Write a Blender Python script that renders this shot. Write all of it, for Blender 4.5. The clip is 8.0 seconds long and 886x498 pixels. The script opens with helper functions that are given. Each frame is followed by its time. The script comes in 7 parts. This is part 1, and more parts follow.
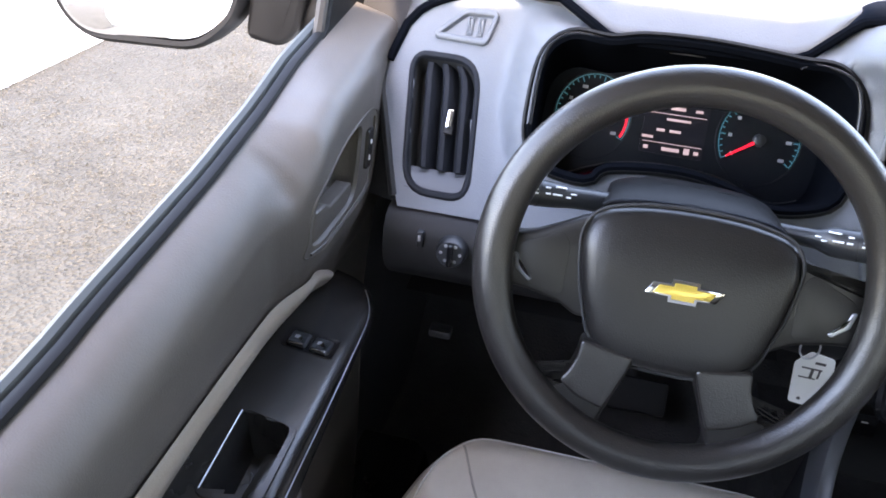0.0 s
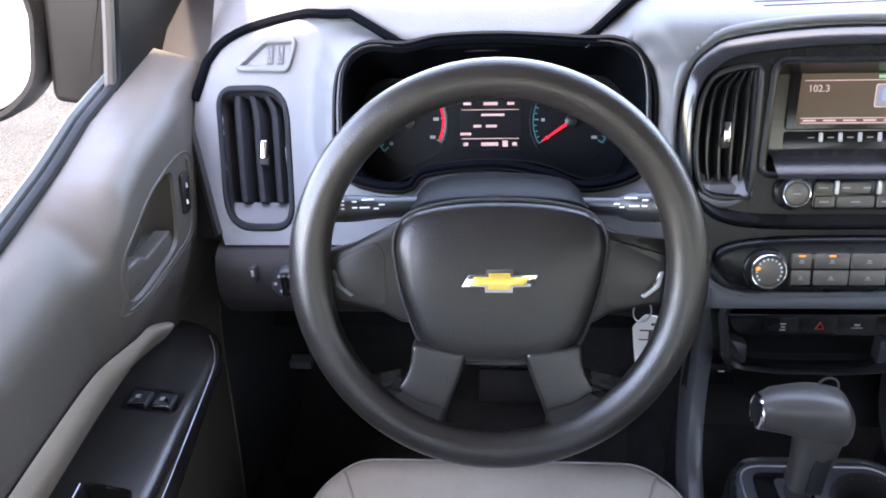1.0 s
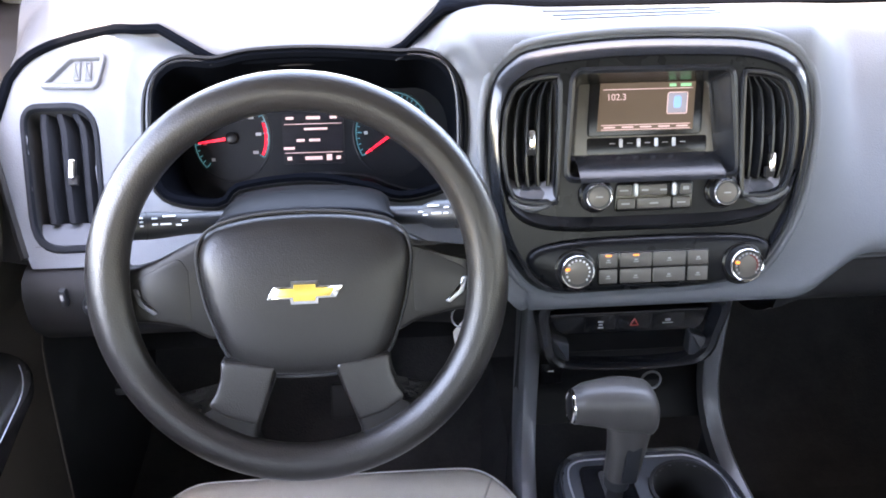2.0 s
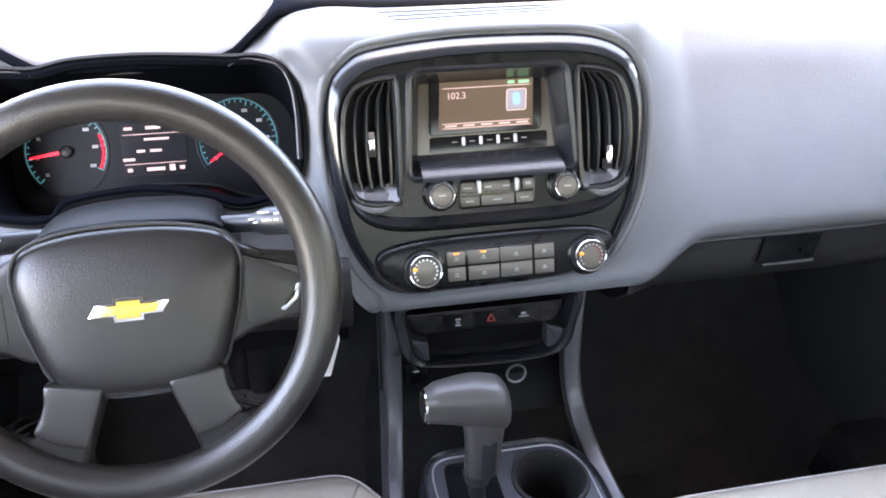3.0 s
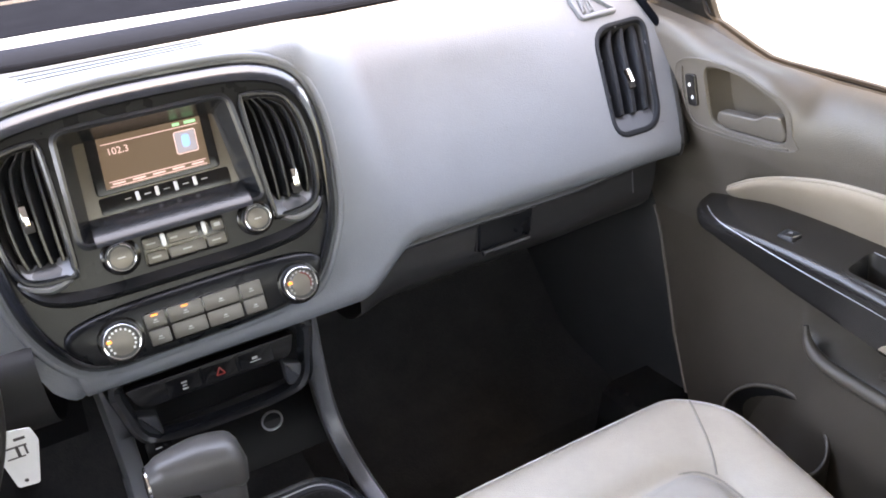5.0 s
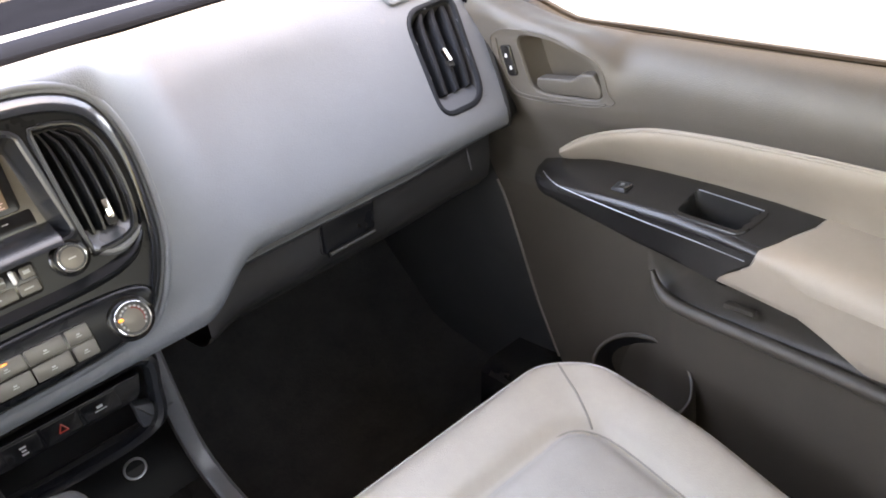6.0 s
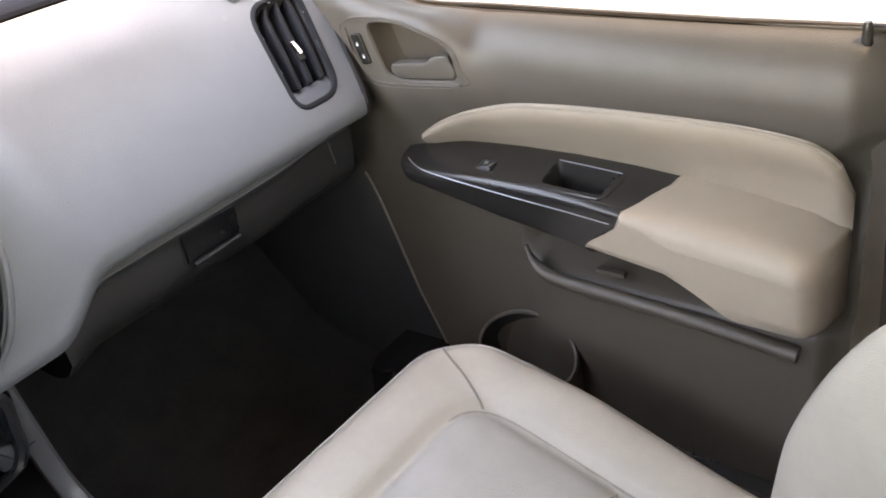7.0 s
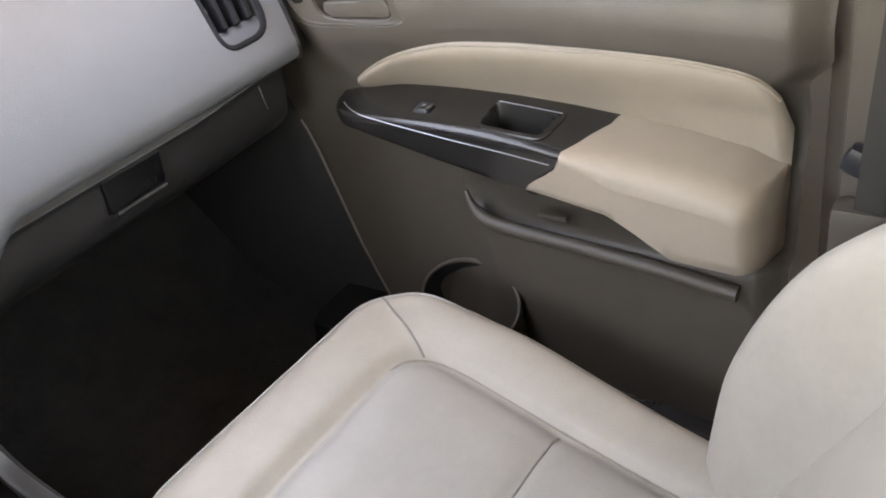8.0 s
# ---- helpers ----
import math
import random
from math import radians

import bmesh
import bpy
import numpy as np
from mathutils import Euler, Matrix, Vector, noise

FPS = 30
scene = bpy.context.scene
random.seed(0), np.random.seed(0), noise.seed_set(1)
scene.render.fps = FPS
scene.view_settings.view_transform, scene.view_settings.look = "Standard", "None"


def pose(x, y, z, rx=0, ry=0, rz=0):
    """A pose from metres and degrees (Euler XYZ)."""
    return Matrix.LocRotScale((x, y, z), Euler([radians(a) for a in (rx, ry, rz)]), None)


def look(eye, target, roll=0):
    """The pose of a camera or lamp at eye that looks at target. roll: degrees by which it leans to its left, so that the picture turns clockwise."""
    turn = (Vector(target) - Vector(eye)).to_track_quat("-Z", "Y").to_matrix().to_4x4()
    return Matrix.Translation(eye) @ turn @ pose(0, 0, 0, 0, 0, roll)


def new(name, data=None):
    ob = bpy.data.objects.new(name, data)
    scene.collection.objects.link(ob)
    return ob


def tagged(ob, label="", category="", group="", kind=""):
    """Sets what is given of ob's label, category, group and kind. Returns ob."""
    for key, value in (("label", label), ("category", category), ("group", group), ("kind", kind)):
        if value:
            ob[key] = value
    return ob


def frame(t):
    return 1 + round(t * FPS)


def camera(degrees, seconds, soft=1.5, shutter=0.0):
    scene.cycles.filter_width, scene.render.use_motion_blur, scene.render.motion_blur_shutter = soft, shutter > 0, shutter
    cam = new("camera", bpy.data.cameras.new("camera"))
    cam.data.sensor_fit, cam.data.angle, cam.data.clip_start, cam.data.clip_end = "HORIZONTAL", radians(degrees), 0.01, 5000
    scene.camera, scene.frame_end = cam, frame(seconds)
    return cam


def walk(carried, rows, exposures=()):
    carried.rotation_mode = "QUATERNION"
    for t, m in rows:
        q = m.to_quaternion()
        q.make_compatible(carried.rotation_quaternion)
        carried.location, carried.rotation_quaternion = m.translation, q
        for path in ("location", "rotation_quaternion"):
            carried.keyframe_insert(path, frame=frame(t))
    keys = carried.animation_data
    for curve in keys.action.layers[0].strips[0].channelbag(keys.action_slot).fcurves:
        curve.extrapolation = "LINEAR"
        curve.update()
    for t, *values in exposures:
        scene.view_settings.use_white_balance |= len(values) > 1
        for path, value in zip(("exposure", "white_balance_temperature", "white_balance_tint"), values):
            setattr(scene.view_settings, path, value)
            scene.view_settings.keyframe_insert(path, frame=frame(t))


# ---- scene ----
import functools
cam = camera(58.0, 8.0, soft=1.8)
PATH = [
    (0, (-0.112, -0.66, 1.561), (-0.426, 1.014, 0.514), 4.9),
    (0.2, (-0.087, -0.653, 1.562), (-0.378, 1.038, 0.534), 2.4),
    (0.5, (-0.048, -0.642, 1.564), (-0.297, 1.058, 0.54), -1.2),
    (1, (-0.007, -0.647, 1.56), (-0.137, 1.08, 0.558), -2.1),
    (1.5, (0.035, -0.65, 1.557), (0.048, 1.093, 0.577), -0.9),
    (2, (0.08, -0.658, 1.555), (0.212, 1.088, 0.588), -0.2),
    (2.2, (0.094, -0.659, 1.554), (0.275, 1.082, 0.586), -0.1),
    (3.3, (0.183, -0.668, 1.553), (0.587, 1.041, 0.595), -0.0),
    (3.5, (0.194, -0.671, 1.552), (0.651, 1.03, 0.606), -0.1),
    (4, (0.236, -0.672, 1.544), (0.8, 1.011, 0.622), -1.6),
    (4.2, (0.246, -0.675, 1.541), (0.86, 0.995, 0.629), -2.3),
    (5.3, (0.318, -0.689, 1.516), (1.14, 0.889, 0.602), -8.2),
    (5.5, (0.325, -0.689, 1.51), (1.197, 0.854, 0.583), -9.2),
    (6, (0.348, -0.702, 1.499), (1.348, 0.748, 0.553), -12.0),
    (6.5, (0.361, -0.706, 1.488), (1.481, 0.638, 0.519), -13.6),
    (7, (0.368, -0.711, 1.471), (1.558, 0.551, 0.475), -14.1),
    (7.5, (0.384, -0.707, 1.447), (1.601, 0.475, 0.388), -13.7),
    (8, (0.386, -0.71, 1.433), (1.598, 0.441, 0.335), -13.5),
]
EXPOSURES = [(0.0, 4.9, 8400, 22), (1.5, 5.38, 8600, 24), (3.5, 5.78, 9400, 23), (5.5, 5.7, 10700, 24), (7.0, 5.48, 11800, 24), (8.0, 5.47, 12400, 24)]
walk(cam, [(t, look(eye, target, roll)) for t, eye, target, roll in PATH], EXPOSURES)

# ---------- world, sun ----------
SUN_DIR = Vector((0.11, -0.43, 0.90)).normalized()
world = bpy.data.worlds.new("sky")
scene.world = world
world.use_nodes = True
wn = world.node_tree.nodes
sky = wn.new("ShaderNodeTexSky")
sky.sky_type = "NISHITA"
sky.sun_disc = False
sky.sun_elevation = math.asin(SUN_DIR.z)
sky.sun_rotation = math.atan2(SUN_DIR.x, SUN_DIR.y)
wn["Background"].inputs["Strength"].default_value = 0.15
world.node_tree.links.new(sky.outputs["Color"], wn["Background"].inputs["Color"])
sun = new("sun", bpy.data.lights.new("sun", "SUN"))
sun.data.energy, sun.data.angle, sun.data.color = 0.9, radians(2.5), (1.0, 0.95, 0.88)
sun.matrix_world = look(SUN_DIR * 20, (0, 0, 0))

# ---------- materials ----------
def material(name, color, rough=0.5, metal=0.0, grain=0.0, grain_size=0.001, vary=0.08, vary_size=0.06, spec=0.5, coat=0.0, wear=0.0, leather=False):
    m = bpy.data.materials.new(name)
    m.use_nodes = True
    n, l = m.node_tree.nodes, m.node_tree.links
    b = n["Principled BSDF"]
    b.inputs["Metallic"].default_value = metal
    b.inputs["Specular IOR Level"].default_value = spec
    b.inputs["Coat Weight"].default_value = coat
    co = n.new("ShaderNodeTexCoord")
    big, fine = n.new("ShaderNodeTexNoise"), n.new("ShaderNodeTexNoise")
    big.inputs["Scale"].default_value, big.inputs["Detail"].default_value = 1 / vary_size, 4
    fine.inputs["Scale"].default_value, fine.inputs["Detail"].default_value = 6 / vary_size, 3
    for t in (big, fine):
        l.new(co.outputs["Object"], t.inputs["Vector"])
    add = n.new("ShaderNodeMath")
    add.operation = "MULTIPLY_ADD"
    l.new(fine.outputs["Fac"], add.inputs[0])
    add.inputs[1].default_value = 0.5
    l.new(big.outputs["Fac"], add.inputs[2])
    ramp = n.new("ShaderNodeMapRange")
    ramp.inputs["From Min"].default_value, ramp.inputs["From Max"].default_value = 0.45, 1.05
    ramp.inputs["To Min"].default_value, ramp.inputs["To Max"].default_value = 1 - vary, 1 + vary
    l.new(add.outputs[0], ramp.inputs["Value"])
    mul = n.new("ShaderNodeVectorMath")
    mul.operation = "SCALE"
    mul.inputs[0].default_value = color
    l.new(ramp.outputs[0], mul.inputs["Scale"])
    l.new(mul.outputs[0], b.inputs["Base Color"])
    rr = n.new("ShaderNodeMapRange")
    rr.inputs["From Min"].default_value, rr.inputs["From Max"].default_value = 0.3, 0.7
    rr.inputs["To Min"].default_value, rr.inputs["To Max"].default_value = max(0.02, rough - 0.012 - wear * 0.5), min(1, rough + 0.012 + wear * 0.5)
    l.new(fine.outputs["Fac"], rr.inputs["Value"])
    l.new(rr.outputs[0], b.inputs["Roughness"])
    if grain:
        g = n.new("ShaderNodeTexVoronoi" if leather else "ShaderNodeTexNoise")
        g.inputs["Scale"].default_value = 1 / grain_size
        l.new(co.outputs["Object"], g.inputs["Vector"])
        bump = n.new("ShaderNodeBump")
        bump.inputs["Strength"].default_value, bump.inputs["Distance"].default_value = grain, grain_size * 0.25
        l.new(g.outputs["Distance" if leather else "Fac"], bump.inputs["Height"])
        l.new(bump.outputs["Normal"], b.inputs["Normal"])
    return m


def glowing(name, color, strength):
    m = bpy.data.materials.new(name)
    m.use_nodes = True
    b = m.node_tree.nodes["Principled BSDF"]
    b.inputs["Base Color"].default_value = (*[c * 0.3 for c in color], 1)
    b.inputs["Emission Color"].default_value = (*color, 1)
    b.inputs["Emission Strength"].default_value = strength
    b.inputs["Roughness"].default_value = 0.3
    return m


def pane_material(name, tint):
    m = bpy.data.materials.new(name)
    m.use_nodes = True
    n, l = m.node_tree.nodes, m.node_tree.links
    n.remove(n["Principled BSDF"])
    clear, gloss, mix = n.new("ShaderNodeBsdfTransparent"), n.new("ShaderNodeBsdfGlossy"), n.new("ShaderNodeMixShader")
    clear.inputs["Color"].default_value = (*tint, 1)
    gloss.inputs["Roughness"].default_value = 0.01
    mix.inputs["Fac"].default_value = 0.05
    l.new(clear.outputs[0], mix.inputs[1])
    l.new(gloss.outputs[0], mix.inputs[2])
    l.new(mix.outputs[0], n["Material Output"].inputs["Surface"])
    return m


SOFT_GREY = material("light_grey_soft_plastic", (0.103, 0.113, 0.128), 0.55, grain=0.5, grain_size=0.0016, vary=0.05, leather=True)
PAD_DARK = material("dark_grey_dash_top", (0.082, 0.082, 0.088), 0.62, grain=0.4, grain_size=0.0018, vary=0.07, leather=True)
BLACK = material("black_matt_plastic", (0.018, 0.0177, 0.0185), 0.58, spec=0.2, grain=0.3, grain_size=0.0012, vary=0.12)
SATIN_BLACK = material("satin_black_plastic", (0.0145, 0.0162, 0.0188), 0.38, spec=0.5, grain=0.0, grain_size=0.0012, vary=0.1)
CHARCOAL = material("charcoal_bezel_plastic", (0.0115, 0.0130, 0.0158), 0.25, vary=0.04, vary_size=0.2, spec=0.4)
GLOSS_BLACK = material("gloss_black_plastic", (0.006, 0.006, 0.007), 0.16, vary=0.1, spec=0.35)
CAVITY = material("black_cavity", (0.017, 0.017, 0.018), 0.7, vary=0.1)
WHEEL_SKIN = material("grained_black_urethane", (0.0160, 0.0142, 0.0130), 0.30, grain=0.45, grain_size=0.0016, vary=0.03, wear=0.0, leather=True, spec=0.6)
WHEEL_COVER = material("grained_airbag_cover", (0.0112, 0.0101, 0.0096), 0.35, grain=0.45, grain_size=0.0014, vary=0.1, leather=True, spec=0.5)
WHEEL_SMOOTH = material("smooth_dark_plastic", (0.0095, 0.0086, 0.0080), 0.36, grain=0.3, grain_size=0.0014, vary=0.1, spec=0.4)
DOOR_DARK = material("charcoal_door_plastic", (0.076, 0.0655, 0.0562), 0.48, grain=0.5, grain_size=0.0016, vary=0.07, leather=True)
STRIP_BEIGE = material("beige_weatherstrip", (0.16, 0.135, 0.115), 0.6, vary=0.1)
GEAR_GREY = material("dark_grey_rubberised_grip", (0.055, 0.051, 0.048), 0.38, grain=0.2, grain_size=0.001, vary=0.08)
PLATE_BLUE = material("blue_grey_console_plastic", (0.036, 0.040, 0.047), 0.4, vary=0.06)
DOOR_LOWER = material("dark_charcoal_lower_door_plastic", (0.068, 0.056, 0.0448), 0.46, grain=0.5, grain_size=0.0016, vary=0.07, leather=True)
SURROUND_GLOSS = material("polished_charcoal_surround", (0.0092, 0.0108, 0.0138), 0.18, vary=0.03, vary_size=0.3, spec=0.6)
FASCIA = material("near_black_fascia_plastic", (0.0055, 0.0063, 0.0078), 0.28, vary=0.03, vary_size=0.3, spec=0.2)
DOOR_BLACK = material("black_switch_panel_plastic", (0.0165, 0.0155, 0.0150), 0.25, grain=0.0, grain_size=0.001, vary=0.1)
VINYL_BEIGE = material("grey_beige_vinyl", (0.325, 0.265, 0.211), 0.5, grain=0.35, grain_size=0.0014, vary=0.05, leather=True)
BOLSTER_BEIGE = material("brown_beige_bolster_vinyl", (0.27, 0.222, 0.177), 0.5, grain=0.45, grain_size=0.0014, vary=0.06, leather=True)
SEAT_INSERT = material("grey_seat_insert_vinyl", (0.325, 0.307, 0.28), 0.42, grain=0.5, grain_size=0.0016, vary=0.06, wear=0.05, leather=True)
SEAT_VINYL = material("beige_grey_seat_vinyl", (0.35, 0.318, 0.272), 0.42, grain=0.5, grain_size=0.0016, vary=0.06, wear=0.05, leather=True)
SEAT_SIDE = material("grey_seat_side_vinyl", (0.29, 0.274, 0.255), 0.5, grain=0.5, grain_size=0.0016, vary=0.06, leather=True)
STITCH = material("pale_stitching", (0.45, 0.44, 0.42), 0.7)
# dark line colour that paints the shade in the seat seam creases
SEAM_DARK = material("seam_crease_shade", (0.23, 0.215, 0.19), 0.8)
CHROME = material("chrome", (0.86, 0.86, 0.87), 0.10, metal=1.0, vary=0.03)
SATIN_SILVER = material("satin_silver_paint", (0.45, 0.46, 0.48), 0.32, metal=0.7, vary=0.05)
RAIL_GREY = material("graphite_metallic_plastic", (0.12, 0.126, 0.137), 0.32, metal=0.3, vary=0.04, vary_size=0.2)
GOLD = material("gold_enamel", (0.72, 0.50, 0.10), 0.25, metal=0.5, vary=0.06, coat=0.4)
CARPET = material("black_carpet", (0.042, 0.041, 0.0416), 0.95, grain=1.0, grain_size=0.004, vary=0.25, spec=0.1)
MIRROR_BLACK = material("weathered_black_mirror_plastic", (0.003, 0.003, 0.0032), 0.55, vary=0.1, spec=0.15)
GLOVE_BLACK = material("black_glove_box_plastic", (0.023, 0.0232, 0.0248), 0.40, grain=0.3, grain_size=0.0012, vary=0.08)
STRIP_BROWN = material("weathered_brown_weatherstrip", (0.030, 0.0245, 0.020), 0.7, vary=0.15)
COLUMN_BLACK = material("black_column_plastic", (0.0040, 0.0041, 0.0044), 0.5, vary=0.08, spec=0.15)
KICK_BLACK = material("black_kick_panel_plastic", (0.030, 0.0295, 0.0300), 0.55, vary=0.1, spec=0.25)
RUBBER = material("black_rubber_seal", (0.014, 0.0142, 0.0145), 0.6, vary=0.1, spec=0.25)
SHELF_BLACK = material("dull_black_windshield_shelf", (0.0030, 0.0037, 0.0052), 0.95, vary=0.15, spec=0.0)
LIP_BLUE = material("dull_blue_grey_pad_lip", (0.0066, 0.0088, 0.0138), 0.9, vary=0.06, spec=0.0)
LEDGE_BLACK = material("matt_blue_black_ledge", (0.0105, 0.0122, 0.0158), 0.6, vary=0.08, spec=0.12)
SEAL_SHEEN = material("grey_green_window_seal", (0.032, 0.038, 0.037), 0.55, vary=0.08, spec=0.3)
HEADLINER = material("light_grey_headliner", (0.32, 0.315, 0.305), 0.9, grain=0.6, grain_size=0.003, vary=0.04)
PILLAR_CLOTH = material("light_grey_pillar_cloth", (0.50, 0.49, 0.47), 0.85, grain=0.5, grain_size=0.003, vary=0.04)
WEBBING = material("dark_grey_webbing", (0.026, 0.0235, 0.021), 0.8, grain=0.8, grain_size=0.0015)
BODY_WHITE = material("white_car_paint", (0.80, 0.80, 0.80), 0.25, vary=0.02, coat=0.6)
BUTTON_GREY = material("grey_button_plastic", (0.088, 0.080, 0.071), 0.3, vary=0.08)
KNOB_GREY = material("warm_grey_metallic_knob", (0.11, 0.099, 0.088), 0.3, metal=0.3, vary=0.05)
PRINT_WHITE = material("white_print", (0.75, 0.75, 0.75), 0.5)
PRINT_GREY = material("grey_print", (0.30, 0.30, 0.30), 0.5)
PAPER = material("white_card_tag", (0.80, 0.79, 0.77), 0.6, vary=0.05)
INK = material("dark_ink", (0.06, 0.05, 0.05), 0.6)
TICK_TEAL = glowing("teal_gauge_marks", (0.08, 0.45, 0.60), 0.01233)
NEEDLE_RED = glowing("red_needle", (1.0, 0.02, 0.055), 0.0609)
LED_ORANGE = glowing("orange_led", (1.0, 0.30, 0.05), 0.0609)
# red print given a faint glow of its own
HAZARD_RED = glowing("glowing_red_print", (0.40, 0.04, 0.03), 0.0058)
SCREEN_TEXT = glowing("pale_pink_screen_text", (1.0, 0.80, 0.88), 0.0165)
SCREEN_BLUE = glowing("blue_screen_icon", (0.16, 0.40, 0.9), 0.0377)
SCREEN_FIELD = glowing("dim_blue_icon_field", (0.30, 0.34, 0.46), 0.0232)
SCREEN_GREEN = glowing("green_screen_text", (0.25, 0.8, 0.5), 0.0261)
LCD_GLASS = material("dark_lcd_glass", (0.010, 0.0095, 0.013), 0.3, vary=0.1, spec=0.2)
DIAL_FACE = material("matt_black_dial", (0.006, 0.007, 0.009), 0.4, vary=0.1, spec=0.15)
RADIO_GLASS = glowing("brown_lit_radio_screen", (0.14, 0.112, 0.085), 0.0150)
RADIO_FACE = material("warm_grey_radio_face", (0.085, 0.073, 0.06), 0.25, vary=0.08)
MIRROR = material("mirror_glass", (0.92, 0.93, 0.93), 0.02, metal=1.0, vary=0.01)
# dark tint for the unseen rear panes, added to hold light off the dash
DARK_PANE = pane_material("light_cutting_rear_glass", (0.20, 0.215, 0.21))
# strong tint added to cut passenger-side light on the driver door
SIDE_PANE = pane_material("light_cutting_window_glass", (0.15, 0.158, 0.154))
PANE = pane_material("clear_window_glass", (0.88, 0.92, 0.90))

# ---------- shape helpers ----------
XC = 0.387


def smooth(a, b, v):
    t = min(1.0, max(0.0, (v - a) / (b - a)))
    return t * t * (3 - 2 * t)


def lerp_table(table, v):
    for (a, p), (b, q) in zip(table, table[1:]):
        if v <= b:
            t = min(1.0, max(0.0, (v - a) / (b - a)))
            return p + (q - p) * t
    return table[-1][1]


def curve(points, n, closed=False):
    """Points evenly along a Catmull-Rom curve."""
    p = [Vector(q) for q in points]
    m = len(p)
    dense = []
    for i in range(m if closed else m - 1):
        if closed:
            a, b, c, d = p[i - 1], p[i], p[(i + 1) % m], p[(i + 2) % m]
        else:
            a, b, c, d = p[max(i - 1, 0)], p[i], p[i + 1], p[min(i + 2, m - 1)]
        for k in range(16):
            t = k / 16
            dense.append(0.5 * (2 * b + (c - a) * t + (2 * a - 5 * b + 4 * c - d) * t * t + (3 * b - a - 3 * c + d) * t ** 3))
    dense.append(p[0].copy() if closed else p[-1].copy())
    far = [0.0]
    for a, b in zip(dense, dense[1:]):
        far.append(far[-1] + (b - a).length)
    out, j = [], 0
    steps = n if closed else n - 1
    for i in range(n):
        want = far[-1] * i / steps
        while j < len(far) - 2 and far[j + 1] < want:
            j += 1
        span = far[j + 1] - far[j]
        out.append(dense[j].lerp(dense[j + 1], (want - far[j]) / span if span > 1e-9 else 0))
    return out


def rounded(points, r, n=5):
    """A closed outline with rounded corners; r: one radius or one for each corner."""
    p = [Vector(q) for q in points]
    out = []
    for i, b in enumerate(p):
        a, c = p[i - 1], p[(i + 1) % len(p)]
        rad = r[i] if isinstance(r, (list, tuple)) else r
        u, w = (a - b), (c - b)
        s, e = b + u.normalized() * min(rad, u.length * 0.48), b + w.normalized() * min(rad, w.length * 0.48)
        for k in range(n + 1):
            t = k / n
            out.append(s * (1 - t) ** 2 + b * 2 * t * (1 - t) + e * t * t)
    return out


def grow(outline, by):
    """An outline pushed outwards (counter-clockwise or clockwise alike)."""
    p = [Vector(q) for q in outline]
    area = sum(a.x * b.y - b.x * a.y for a, b in zip(p, p[1:] + p[:1]))
    s = 1 if area > 0 else -1
    out = []
    for i, b in enumerate(p):
        d = p[(i + 1) % len(p)] - p[i - 1]
        nrm = Vector((d.y, -d.x))
        out.append(b + (nrm.normalized() * by * s if nrm.length > 1e-9 else Vector((0, 0))))
    return out


def loft(rings, closed=True, cap0=False, cap1=False, bm=None):
    bm = bm or bmesh.new()
    rows = [[bm.verts.new(v) for v in ring] for ring in rings]
    for r, q in zip(rows, rows[1:]):
        n = len(r)
        for i in range(n if closed else n - 1):
            j = (i + 1) % n
            bm.faces.new((r[i], r[j], q[j], q[i]))
    if cap0:
        bm.faces.new(rows[0][::-1])
    if cap1:
        bm.faces.new(rows[-1])
    return bm


def lean_plane(y0, z0, degrees):
    """Maps x, z on a plane that leans away from the driver at its top, and d towards the driver."""
    s, c = math.sin(radians(degrees)), math.cos(radians(degrees))

    def place(x, z, d=0.0):
        return Vector((x, y0 + (z - z0) * s / c - d * c, z + d * s))

    return place


def slab(outline, place, d0, d1, soft=0.0, bm=None):
    """A plate between depths d0 (back) and d1 (front), with a softened front edge."""
    rings = [[place(p[0], p[1], d0) for p in outline]]
    if soft:
        for t in (0.0, 0.3, 0.65, 1.0):
            inner = grow(outline, -soft * (1 - math.cos(t * math.pi / 2)))
            rings.append([place(p[0], p[1], d1 - soft + soft * math.sin(t * math.pi / 2)) for p in inner])
    else:
        rings.append([place(p[0], p[1], d1) for p in outline])
    return loft(rings, True, True, True, bm)


def hoop(outer, inner, place, back, front, bm=None, inner_back=None):
    """A frame between two outlines of the same count, with a rounded face."""
    mid = [(Vector(a) + Vector(b)) / 2 for a, b in zip(outer, inner)]
    q1 = [Vector(a).lerp(Vector(b), 0.2) for a, b in zip(outer, inner)]
    q2 = [Vector(a).lerp(Vector(b), 0.8) for a, b in zip(outer, inner)]
    h = front - back
    rings = [(outer, back), (outer, back + 0.6 * h), (q1, back + 0.92 * h), (mid, front), (q2, back + 0.92 * h), (inner, back + 0.6 * h), (inner, back if inner_back is None else inner_back)]
    return loft([[place(p[0], p[1], d) for p in o] for o, d in rings], True, bm=bm)


